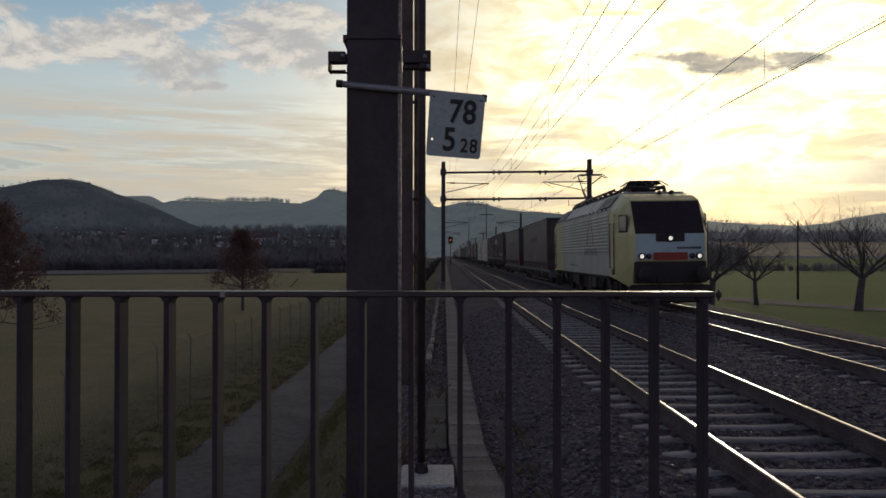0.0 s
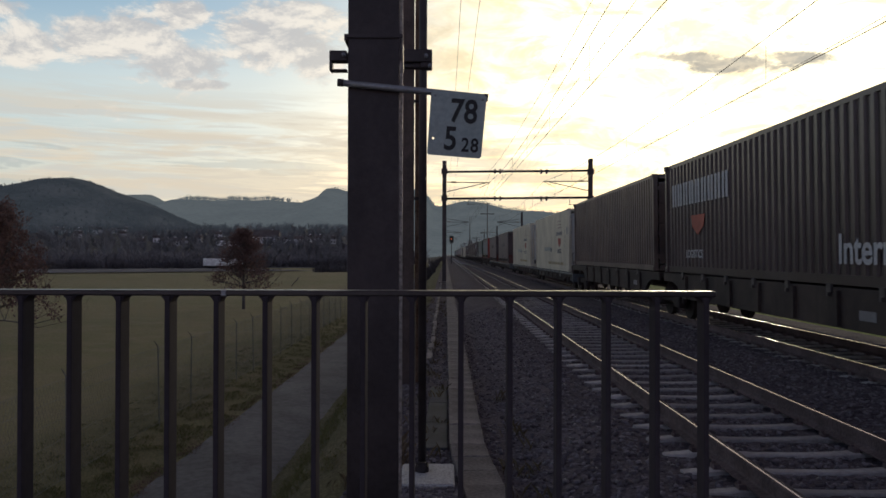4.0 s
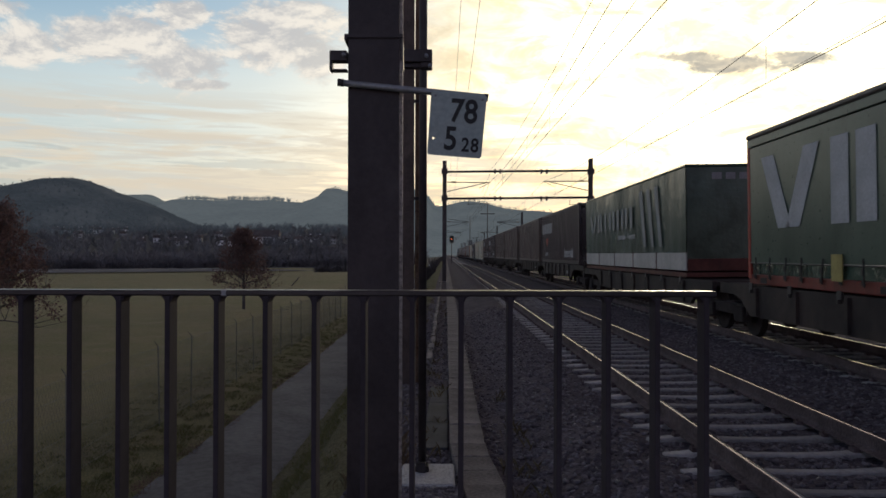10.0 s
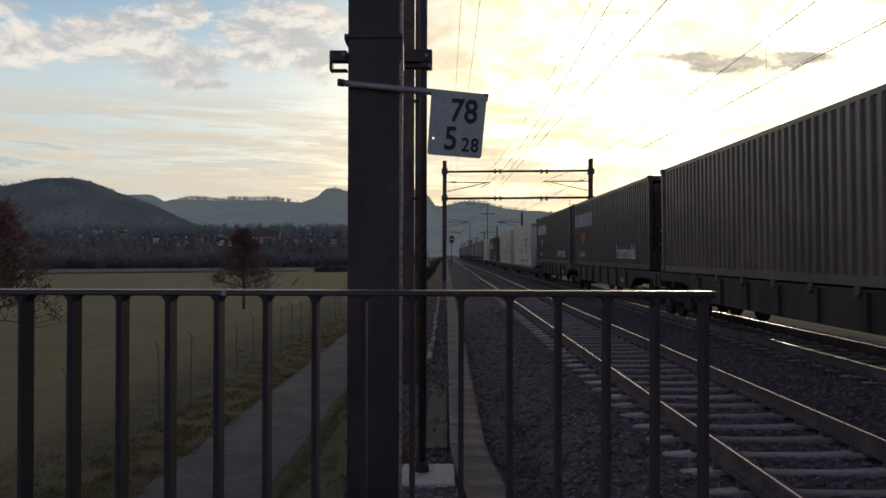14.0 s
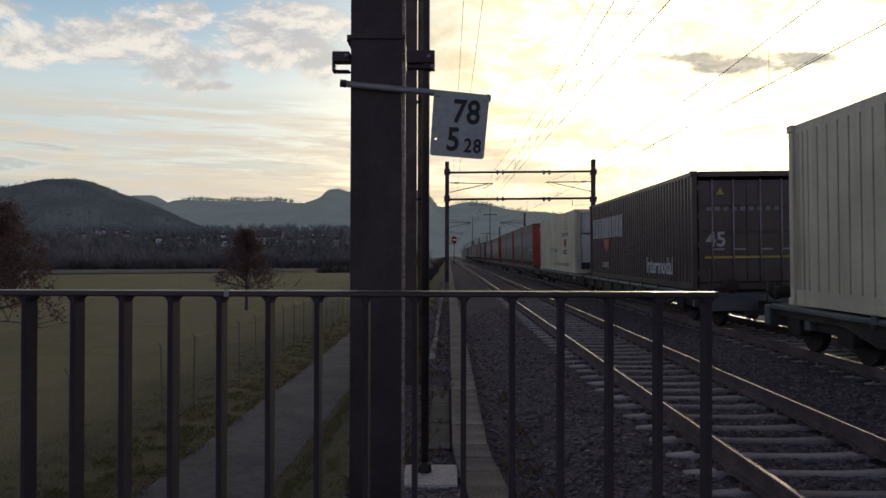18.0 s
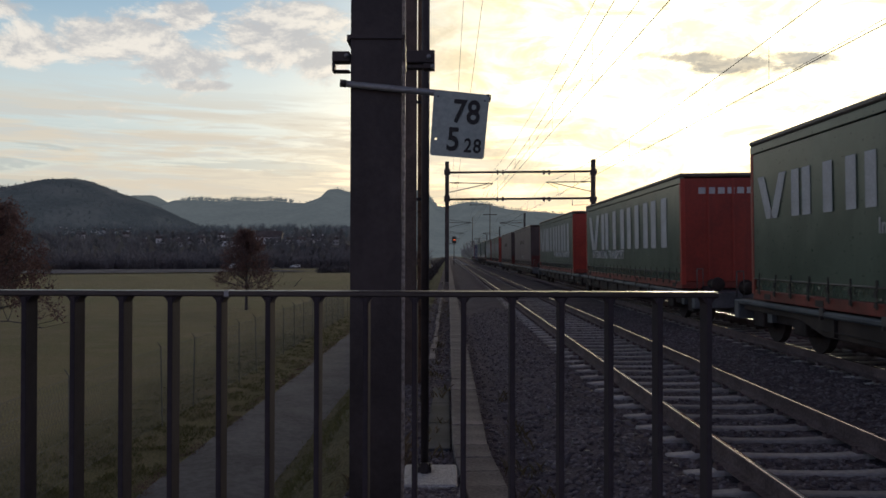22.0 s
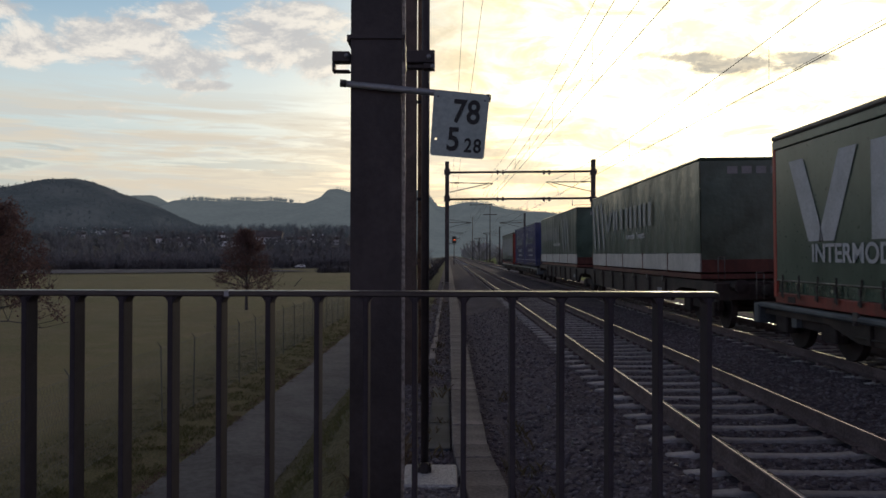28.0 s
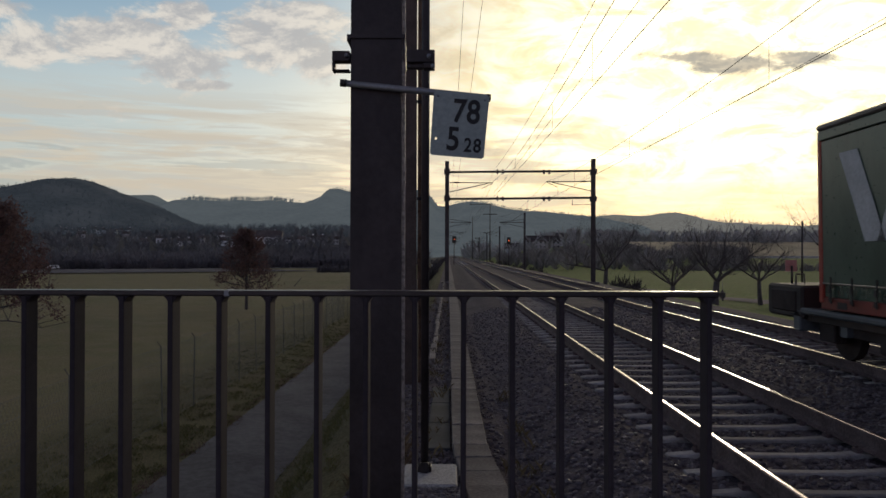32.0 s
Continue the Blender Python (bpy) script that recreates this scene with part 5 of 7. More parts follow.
def green_words(root, left, L, H, start=6.7):
    word_bars(left, -HALF - 0.0235, L - 0.85, 1.0, H * 0.36, H * 0.82, "lettering", "large pale plain bar")
    side_text("INTERMODAL-TRANSPORT", 0.40, "lettering", left, -HALF - 0.0235, start, H * 0.25, squeeze=1.16)
    for y in (L * 0.36, L * 0.74) if H < 2.84 else ():
        part("plate", B((-HALF - 0.06, -HALF - 0.045, y - 0.16, y + 0.16, 0.16, 0.56)), "yellow_plate", root, "yellow data plate")


def green_words_small(root, left, L, H):
    word_bars(left, -HALF - 0.0235, L - 0.45, 0.6, H * 0.50, H * 0.76, "lettering", "pale plain bar")
    side_text("Intermodal - Transport", 0.30, "lettering", left, -HALF - 0.0235, L * 0.40, H * 0.38)


def dark_words(root, left, L, H):
    bars(left, -HALF - 0.0235, L * 0.60, L * 0.28, H * 0.55, H * 0.65, 9, 0.22, "faded_letter", "faded plain bar")
    side_text("LOGISTICS", 0.30, "faded_letter", left, -HALF - 0.0235, L * 0.56, H * 0.20)
    part("tension_pole", T(((-HALF - 0.03, 0.42, 0.1), (-HALF - 0.03, 0.42, H - 0.2), 0.025), n=6), "zinc", root, "pale curtain tension pole")


def faint_words(root, left, L, H):
    bars(left, -HALF - 0.0235, L * 0.62, L * 0.36, H * 0.56, H * 0.66, 9, 0.22, "roof_dark", "faint plain bar")
    side_text("LOGISTICS", 0.30, "loco_roof", left, -HALF - 0.0235, L * 0.52, H * 0.20)


def tarp_box(s, L, z0, z1, label, flip=False):
    """A tarpaulin body with pale drop-side boards."""
    root = thing("swap_body", label, "swap body", group="load units")
    H = z1 - z0
    for sx, out in ((-1, -1), (1, 1)):
        bm = bmesh.new()
        rippled(bm, sx * (HALF + 0.015), 0.0, L, 0.60, H - 0.08, 0.030, 0.9, out)
        side = part("tarpaulin", finish(bm, 0, True), "tarp_green", root, "creased green tarpaulin")
        if sx < 0:
            near = side
        for k in range(5):
            a, b = L * k / 5 + 0.03, L * (k + 1) / 5 - 0.03
            part("drop_side", B((sx * HALF - 0.02, sx * HALF + 0.02, a, b, 0.16, 0.595), bevel=0.006), "white_board", root, "pale drop-side board")
            part("post", B((sx * HALF - 0.03, sx * HALF + 0.03, b + 0.004, b + 0.056, 0.12, 0.62)), "frame_red", root)
    part("roof", B((-HALF - 0.03, HALF + 0.03, -0.01, L + 0.01, H - 0.08, H), bevel=0.04), "tarp_green", root)
    for y in (0.0, L - 0.05):
        part("end_wall", B((-HALF + 0.01, HALF - 0.01, y, y + 0.05, 0.45, H - 0.081)), "tarp_green", root, "green end tarpaulin")
        part("end_board", B((-HALF + 0.02, HALF - 0.02, y - 0.004, y + 0.054, 0.16, 0.449)), "frame_red", root, "red end board")
    part("base_frame", B((-HALF - 0.01, HALF + 0.01, 0.0, L, 0.0, 0.115), bevel=0.01), "frame_red", root)
    a, b = (L * 0.80, L * 0.30) if flip else (L - 1.2, L * 0.38)
    word_bars(near, -HALF - 0.056, a, b, H * 0.50, H * 0.74, "tarp_letter", "pale plain bar")
    for k in range(5):
        part("plain_mark", B((-0.65 + 0.33 * k, -0.42 + 0.33 * k, -0.010, -0.004, H * 0.865, H * 0.925)), "faded_letter", root, "small faded pale plain bar")
    c = L * 0.90 if flip else L * 0.24
    for k in range(3):
        bm = bmesh.new()
        y = c + (k - 1) * 0.85
        prism(bm, [(y - 0.42, H * 0.28), (y - 0.12, H * 0.28), (y + 0.36, H * 0.88), (y + 0.02, H * 0.88)], "x", -HALF - 0.054, -HALF - 0.048)
        part("plain_mark", finish(bm), "tarp_letter", near, "broad pale plain slanted bar")
    side_text("Intermodal - Transport", 0.26, "lettering", near, -HALF - 0.05, L * 0.55, H * 0.38)
    return rolling(root, s, z0)


def end_doors(root, H, m, bars="zinc", label=""):
    """Two doors with locking bars, handles and hinges on the end that faces the camera."""
    for sx in (-1, 1):
        bm = bmesh.new()
        x0, x1 = (-1.13, -0.008) if sx < 0 else (0.008, 1.13)
        n, line = 4, []
        step = (H - 0.42) / n
        for k in range(n):
            za = 0.2 + step * k
            line += [(-0.004, za), (-0.004, za + step - 0.07), (0.012, za + step - 0.05), (0.012, za + step - 0.01)]
        prism(bm, line + [(0.05, 0.2 + step * n - 0.01), (0.05, 0.2)], "x", x0, x1)
        door = part("door", finish(bm), m, root, label)
        for x in (0.32, 0.82):
            rod = part("locking_bar", T(((sx * x, -0.03, 0.18), (sx * x, -0.03, H - 0.2), 0.018), n=6), bars, door, "galvanised locking bar")
            part("handle", B((sx * x - 0.02, sx * x + 0.28, -0.055, -0.035, 0.95, 0.99)), bars, rod)
        for k in range(4):
            z = 0.4 + (H - 0.8) * k / 3
            part("hinge", B((sx * 1.13 - 0.05, sx * 1.13 + 0.05, -0.03, -0.005, z - 0.06, z + 0.06)), m, door)


def box_frame(root, L, H, m):
    w = 1.22
    for sx in (-1, 1):
        for y in (0.0, L - 0.14):
            part("corner_post", B((sx * w - 0.07, sx * w + 0.06, y, y + 0.14, 0.12, H - 0.12), bevel=0.01), m, root)
            for z in (0.0, H - 0.12):
                part("corner_casting", B((sx * w - 0.09, sx * w + 0.07, y - 0.006, y + 0.17, z, z + 0.12), bevel=0.012), m, root)
        part("top_rail", B((sx * w - 0.02, sx * w + 0.05, 0.17, L - 0.17, H - 0.09, H - 0.005)), m, root)
        part("bottom_rail", B((sx * w - 0.03, sx * w + 0.05, 0.17, L - 0.17, 0.01, 0.16)), m, root)
    for y in (0.03, L - 0.11):
        part("end_sill", B((-1.12, 1.12, y, y + 0.08, 0.01, 0.17)), m, root)
        part("end_header", B((-1.12, 1.12, y, y + 0.08, H - 0.13, H - 0.01)), m, root)
    part("roof", B((-1.20, 1.20, 0.15, L - 0.15, H - 0.05, H - 0.02)), m, root)
    part("floor", B((-1.18, 1.18, 0.15, L - 0.15, 0.03, 0.12)), m, root)


def container(s, L, z0, z1, m, label, words=True, big=False):
    """A ribbed steel container with doors towards the engine."""
    root = thing("container", label, "container", group="load units")
    H = z1 - z0
    box_frame(root, L, H, m)
    for sx in (-1, 1):
        bm = bmesh.new()
        corrugated(bm, sx * 1.245, 0.14, L - 0.14, 0.16, H - 0.09, 0.04, 0.278, sx)
        wall = part("side_wall", finish(bm), m, root, "ribbed steel wall")
        if sx < 0 and words:
            a, b = (L * 0.96, L * 0.56) if big else (L * 0.96, L * 0.66)
            top = 0.78 if big else 0.80
            bars(wall, -1.262, a, b, H * (0.52 if big else 0.60), H * top, 9, 0.3, "lettering", "white plain bar")
            bm = bmesh.new()
            c = (a + b) / 2
            prism(bm, [(c - 0.5, H * 0.50), (c + 0.5, H * 0.50), (c + 0.4, H * 0.40), (c, H * 0.33), (c - 0.4, H * 0.40)], "x", -1.264, -1.258)
            part("plain_mark", finish(bm), "mark_red", wall, "red plain shape")
            side_text("LOGISTICS", 0.26, "lettering", wall, -1.262, c + 0.9, H * 0.14)
            side_text("Intermodal", 0.62, "lettering", wall, -1.262, L * 0.33, H * 0.12)
    end_doors(root, H, m)
    part("back_wall", B((-1.14, 1.14, L - 0.06, L - 0.02, 0.17, H - 0.13)), m, root)
    if words:
        end_text("45", 0.48, "lettering", root, -0.97, H * 0.37)
        part("plain_mark", B(*[(-0.95 + 0.2 * k, -0.83 + 0.2 * k, -0.012, -0.005, H * 0.665, H * 0.70) for k in range(9)]), "faded_letter", root, "small pale plain bars")
        part("yellow_band", B((-1.0, 1.0, -0.0125, -0.0045, H * 0.265, H * 0.285)), "yellow_plate", root, "worn yellow band")
        bm = bmesh.new()
        prism(bm, [(-0.72, H * 0.80), (-0.52, H * 0.80), (-0.62, H * 0.86)], "y", -0.014, -0.006)
        part("warning_triangle", finish(bm), "yellow_plate", root, "yellow warning triangle")
    return rolling(root, s, z0)


def reefer(s, L, z0, z1, label, unit=True):
    """A white refrigerated container."""
    root = thing("refrigerated_container", label, "container", group="load units")
    H = z1 - z0
    box_frame(root, L, H, "reefer_white")
    for sx in (-1, 1):
        bm = bmesh.new()
        grooved(bm, sx * 1.25, 0.14, L - 0.14, 0.16, H - 0.09, sx)
        wall = part("side_wall", finish(bm), "reefer_white", root, "white ribbed insulated wall")
        if sx < 0:
            c = L * 0.235
            bm = bmesh.new()
            r = 0.50
            prism(bm, [(c - r, H * 0.55), (c + r, H * 0.55), (c + r * 0.85, H * 0.46), (c + r * 0.35, H * 0.41), (c - r * 0.35, H * 0.41), (c - r * 0.85, H * 0.46)], "x", -1.270, -1.264)
            part("plain_mark", finish(bm), "mark_red", wall, "red plain shape")
            for k in range(3):
                z = H * (0.72 + 0.055 * k)
                part("plain_mark", B((-1.270, -1.264, c - 0.62 + 0.1 * (k - 1), c + 0.62, z, z + H * 0.016)), "faded_red", wall, "faded red plain bar")
            part("plain_mark", bar_word(bmesh.new(), -1.266, c + 1.1, c - 1.0, H * 0.60, H * 0.66, 9, 0.26), "mark_dark", wall, "dark plain bars")
            side_text("LOGISTICS", 0.30, "mark_dark", wall, -1.266, c + 0.85, H * 0.30)
            part("plain_mark", bar_word(bmesh.new(), -1.266, L * 0.68, L * 0.46, H * 0.34, H * 0.41, 12, 0.24), "sign_white", wall, "pale grey plain bars")
            side_text(".com", 0.40, "mark_dark", wall, -1.266, L * 0.50, H * 0.33)
            part("plain_mark", bar_word(bmesh.new(), -1.266, L * 0.56, L * 0.14, H * 0.10, H * 0.15, 24, 0.28), "mark_gold", wall, "row of faded gold plain bars")
    if unit:
        part("end_panel", B((-1.15, 1.15, 0.02, 0.08, 0.17, H - 0.13)), "reefer_panel", root, "pale grey end panel")
        part("unit_cover", B((-0.98, 1.02, -0.30, 0.018, 0.48, H * 0.60), bevel=0.03), "reefer_panel", root, "cooling unit cover")
        part("unit_top", B((-0.98, 0.30, -0.34, 0.018, H * 0.62, H - 0.22), bevel=0.03), "reefer_panel", root, "cooling unit housing")
        # Solid block; its near-black colour supplies the fan opening's shade.
        part("fan_opening", B((0.42, 0.98, -0.10, 0.018, H * 0.64, H - 0.25), bevel=0.02), "unit_dark", root, "dark block for the shaded fan opening")
        part("plain_mark", B((-0.40, -0.07, -0.352, -0.342, H * 0.78, H * 0.82)), "unit_dark", root, "small dark plain plate")
        for z in (H * 0.20, H * 0.61, H - 0.20):
            part("panel_seam", B((-1.10, 1.08, -0.006, 0.021, z - 0.012, z + 0.012)), "unit_dark", root)
        for x in (-1.06, 1.06):
            part("panel_edge", B((x - 0.03, x + 0.03, -0.05, 0.019, 0.2, H - 0.16), bevel=0.01), "reefer_white", root)
        part("gauge_frame", B((-0.50, 0.03, -0.356, -0.343, H * 0.745, H * 0.765), (-0.50, 0.03, -0.356, -0.343, H * 0.835, H * 0.855), (-0.50, -0.47, -0.356, -0.343, H * 0.765, H * 0.835), (0.0, 0.03, -0.356, -0.343, H * 0.765, H * 0.835)), "unit_dark", root, "dark gauge frame")
        part("drain_pipe", T(((0.86, -0.33, 0.5), (0.86, -0.33, H * 0.58), 0.02), n=6), "zinc", root)
        part("unit_base", B((-1.0, 1.02, -0.22, 0.018, 0.20, 0.46), bevel=0.02), "unit_dark", root, "dark lower grille")
    else:
        end_doors(root, H, "reefer_panel")
        part("plain_mark", B(*[(-1.256, -1.252, 1.34, 1.44, H * (0.40 + 0.075 * k), H * (0.44 + 0.075 * k)) for k in range(4)]), "mark_dark", root, "upright row of dark plain bars")
        part("vent_plate", B((-1.262, -1.252, 0.52, 0.86, H * 0.60, H * 0.72), bevel=0.004), "zinc", root, "grey vent plate")
    part("back_wall", B((-1.15, 1.15, L - 0.06, L - 0.02, 0.17, H - 0.13)), "reefer_white", root)
    return rolling(root, s, z0)


CROSS = {m: mesh_of("cross_member", B((-1.14, 1.14, -0.1, 0.1, -0.4, -0.142)), m) for m in ("wagon_grey", "wagon_blue")}


def bogie_parts(root, y):
    b = part("bogie", B((-1.05, -0.93, y - 1.25, y + 1.25, 0.42, 0.66), (0.93, 1.05, y - 1.25, y + 1.25, 0.42, 0.66), (-0.95, 0.95, y - 0.25, y + 0.25, 0.40, 0.68),
                        (-1.12, -0.92, y - 1.15, y - 0.65, 0.30, 0.62), (-1.12, -0.92, y + 0.65, y + 1.15, 0.30, 0.62), (0.92, 1.12, y - 1.15, y - 0.65, 0.30, 0.62), (0.92, 1.12, y + 0.65, y + 1.15, 0.30, 0.62), bevel=0.02), "bogie_dark", root)
    for dy in (-0.9, 0.9):
        w = part("wheelset", T(((-0.82, y + dy, 0.46), (0.82, y + dy, 0.46), 0.08), ((-0.79, y + dy, 0.46), (-0.66, y + dy, 0.46), 0.455), ((0.66, y + dy, 0.46), (0.79, y + dy, 0.46), 0.455), n=20, smooth=False), "bogie_dark", b)


def wagon(s, cuts, deck, m, label):
    """An articulated flat wagon; cuts: (front, rear) of each load unit, counted from s."""
    root = thing("flat_wagon", label, "wagon", group="wagons")
    first, last = cuts[0][0] - 1.0, cuts[-1][1] + 1.0
    joint = (cuts[0][1] + cuts[1][0]) / 2
    bog = [first + 1.75, joint, last - 1.75]
    low = deck - (0.62 if deck > 1 else 0.44)
    for a, b, ya, yb in ((first + 0.25, joint - 0.25, bog[0], bog[1]), (joint + 0.25, last - 0.25, bog[1], bog[2])):
        for sx in (-1, 1):
            bm = bmesh.new()
            pa, pb = ya + 1.9, yb - 1.9
            out = [(a, deck - 0.02), (a, deck - 0.24), (pa - 0.9, deck - 0.24), (pa - 0.45, deck - 0.34), (pa, low), (pb, low), (pb + 0.45, deck - 0.34), (pb + 0.9, deck - 0.24), (b, deck - 0.24), (b, deck - 0.02)]
            mid = 1.20 if deck > 1 else 1.12
            prism(bm, out, "x", sx * mid - 0.05, sx * mid + 0.05)
            beam = part("side_beam", finish(bm, 0.01), "wagon_grey", root)
            if deck < 1:
                # Top light put into colour: pale flange over a darker beam.
                part("side_flange", B((sx * 1.23 - 0.06, sx * 1.23 + 0.06, a, b, deck - 0.125, deck - 0.022), bevel=0.03), m, beam, "pale blue flange, paler than the beam for its lit edge")
                part("air_pipe", T(((sx * 1.20, pa, low + 0.10), (sx * 1.20, pb, low + 0.10), 0.016), n=6), "bogie_dark", beam)
            for k in range(7):
                y = pa + 0.4 + (pb - pa - 0.8) * k / 6
                part("stiffener", B((sx * (mid + 0.08) - 0.028, sx * (mid + 0.08) + 0.028, y - 0.05, y + 0.05, low + 0.03, deck - (0.06 if deck > 1 else 0.13))), "wagon_grey", beam)
                part("load_bracket", B((sx * 1.275 - 0.022, sx * 1.275 + 0.022, y + 0.16, y + 0.30, deck - 0.10, deck + 0.03), (sx * 1.29 - 0.03, sx * 1.29 + 0.03, y + 0.20, y + 0.26, deck - 0.16, deck - 0.101), bevel=0.006), "bracket_grey", beam, "worn load bracket")
            part("data_plate", B((sx * (mid + 0.053) - 0.004, sx * (mid + 0.053) + 0.004, pa + 0.85, pa + 1.30, low + 0.16, low + 0.30)), "faded_letter", beam, "small faded white plate")
        part("deck", B((-1.14, 1.14, a, b, deck - 0.14, deck - 0.03)), m, root)
        for k in range(6):
            y = a + 1.2 + (b - a - 2.4) * k / 5
            shared("cross_member", CROSS[m], root, pose(0, y, deck))
        part("centre_sill", B((-0.32, 0.32, a + 0.1, b - 0.1, deck - 0.55, deck - 0.141)), m, root)
        part("brake_gear", B((-0.75, -0.40, (a + b) / 2 - 2.2, (a + b) / 2 + 2.4, deck - 0.60, deck - 0.20), bevel=0.04), "bogie_dark", root)
    for y in bog:
        bogie_parts(root, y)
    for y, d in ((first, -1), (last, 1)):
        part("end_beam", B((-1.28, 1.28, min(y, y + d * -0.25), max(y, y + d * -0.25), deck - 0.42, deck - 0.05), bevel=0.02), m, root)
        for x in (-0.875, 0.875):
            bf = part("buffer", T(((x, y, 1.0), (x, y + d * 0.42, 1.0), 0.11), ((x, y + d * 0.42, 1.0), (x, y + d * 0.48, 1.0), 0.165, 0.15), n=14), "bogie_dark", root)
        part("hand_rail", T(((-1.22, y, deck), (-1.22, y, deck + 0.52), 0.013), ((-1.22, y, deck + 0.52), (-1.08, y, deck + 0.52), 0.013), ((-1.08, y, deck + 0.52), (-1.08, y, deck), 0.011), n=6), "bracket_grey", root)
        part("brake_hose", T(((0.35, y, deck - 0.3), (0.35, y + d * 0.3, deck - 0.55), 0.03), ((0.35, y + d * 0.3, deck - 0.55), (0.3, y + d * 0.55, deck - 0.4), 0.03), n=6), "unit_dark", root)
        part("coupling", B((-0.12, 0.12, min(y, y + d * 0.6), max(y, y + d * 0.6), deck - 0.36, deck - 0.18)), "bogie_dark", root)
    return rolling(root, s, 0.0)


# the load units, from the engine to the tail: kind, front, length
DARK = dict(skin="curtain_dark", end="end_dark", base="frame_red", end_low="dull_red")
GREEN = dict(skin="curtain_green", end="panel_red", base="frame_bright", straps_dark=True, board="skirt_green")
LOW, TOP = 0.84, 3.78
D_LABEL = "dark grey curtain-sided swap body on a flat wagon"
G_LABEL = "green curtain-sided swap body with red ends and pale bars"


def dark(s, words, L=13.6, z0=LOW, z1=TOP, red=True):
    r = curtain_box(s, L, z0, z1, label=D_LABEL, words=words, **{**DARK, "end_low": "dull_red" if red else None})
    end_text("45", 0.34, "lettering", r, 0.1, (z1 - z0) * 0.50)
    part("plain_mark", B(*[(-0.05 + 0.10 * k, 0.02 + 0.10 * k, -0.01, -0.004, (z1 - z0) * 0.74, (z1 - z0) * 0.765) for k in range(7)]), "faded_letter", r, "small pale plain bars")
    part("plain_mark", B(*[(-0.3 + 0.15 * k, -0.2 + 0.15 * k, -0.01, -0.004, (z1 - z0) * 0.82, (z1 - z0) * 0.855) for k in range(9)]), "faded_letter", r, "small pale plain bars")


def green(s, words=green_words, L=13.6, z0=LOW, z1=TOP, code=""):
    r = curtain_box(s, L, z0, z1, label=G_LABEL, words=words, code=code, **GREEN)
    if code:
        bm = bmesh.new()
        prism(bm, [(0.0, 1.15), (0.25, 0.88), (0.0, 0.61), (-0.25, 0.88)], "y", -0.012, -0.004)
        bm.transform(Matrix.Translation((0.35, 0, 0)))
        part("plain_mark", finish(bm), "lettering", r, "pale diamond-shaped plate")
    else:
        part("plain_mark", B(*[(-0.85 + 0.24 * k, -0.68 + 0.24 * k, -0.01, -0.004, (z1 - z0) * 0.82, (z1 - z0) * 0.875) for k in range(6)]), "lettering", r, "pale plain bars")


C_LABEL = "dark navy ribbed container with white bars and numerals"
B_LABEL = "plain dark ribbed steel container on a flat wagon"
W_LABEL = "white refrigerated container with red mark and grey bars"
P_LABEL = "weathered green tarpaulin body with pale drop-sides"

dark(45.2, faint_words, red=False)
dark(62.1, dark_words)
container(79.4, 13.7, 1.22, 3.97, "container_navy", C_LABEL)
container(94.3, 13.7, 1.22, 3.92, "container_brown", B_LABEL, False)
reefer(109.7, 13.7, LOW, 3.84, W_LABEL, False)
reefer(126.95, 13.7, LOW, 3.82, W_LABEL)
dark(145.95, dark_words)
dark(163.62, faint_words)
green(181.8, z0=1.12, z1=3.94, code="C24")
tarp_box(199.35, 13.65, 1.12, 3.85, P_LABEL)
container(214.85, 13.7, 1.22, 3.92, "container_navy", C_LABEL)
container(229.8, 13.7, 1.22, 3.92, "container_brown", B_LABEL, False)
container(245.2, 13.75, 1.22, 3.94, "container_brown", B_LABEL, False)
container(259.85, 13.7, 1.22, 3.94, "container_brown", B_LABEL, False)
container(274.87, 13.7, 1.22, 3.92, "container_navy", C_LABEL)
container(289.35, 13.7, 1.22, 3.92, "container_navy", C_LABEL, True)
reefer(306.65, 13.7, LOW, 3.84, W_LABEL, False)
reefer(324.25, 13.54, LOW, 3.86, W_LABEL)
container(343.2, 13.65, LOW, 3.67, "container_navy", C_LABEL, True, True)
reefer(360.8, 13.68, LOW, 3.78, W_LABEL)
green(378.9, green_words_small, 7.9, z1=3.83)
green(387.1, green_words_small, 7.7, z1=3.83)
green(396.2, green_words_small, 7.7, z1=3.83)
green(404.15, green_words_small, 7.55, z1=3.83)
green(416.3, green_words_rear, z1=3.71)
green(433.5, code="C4", z1=3.72)
dark(452.4, faint_words)
dark(469.75, faint_words)
green(488.1, green_words_small, 7.75)
green(496.1, green_words_small, 7.75)
green(505.75, green_words_rear)
tarp_box(523.5, 13.65, 1.12, 3.92, P_LABEL, True)
tarp_box(541.25, 13.65, 1.12, 3.84, P_LABEL)


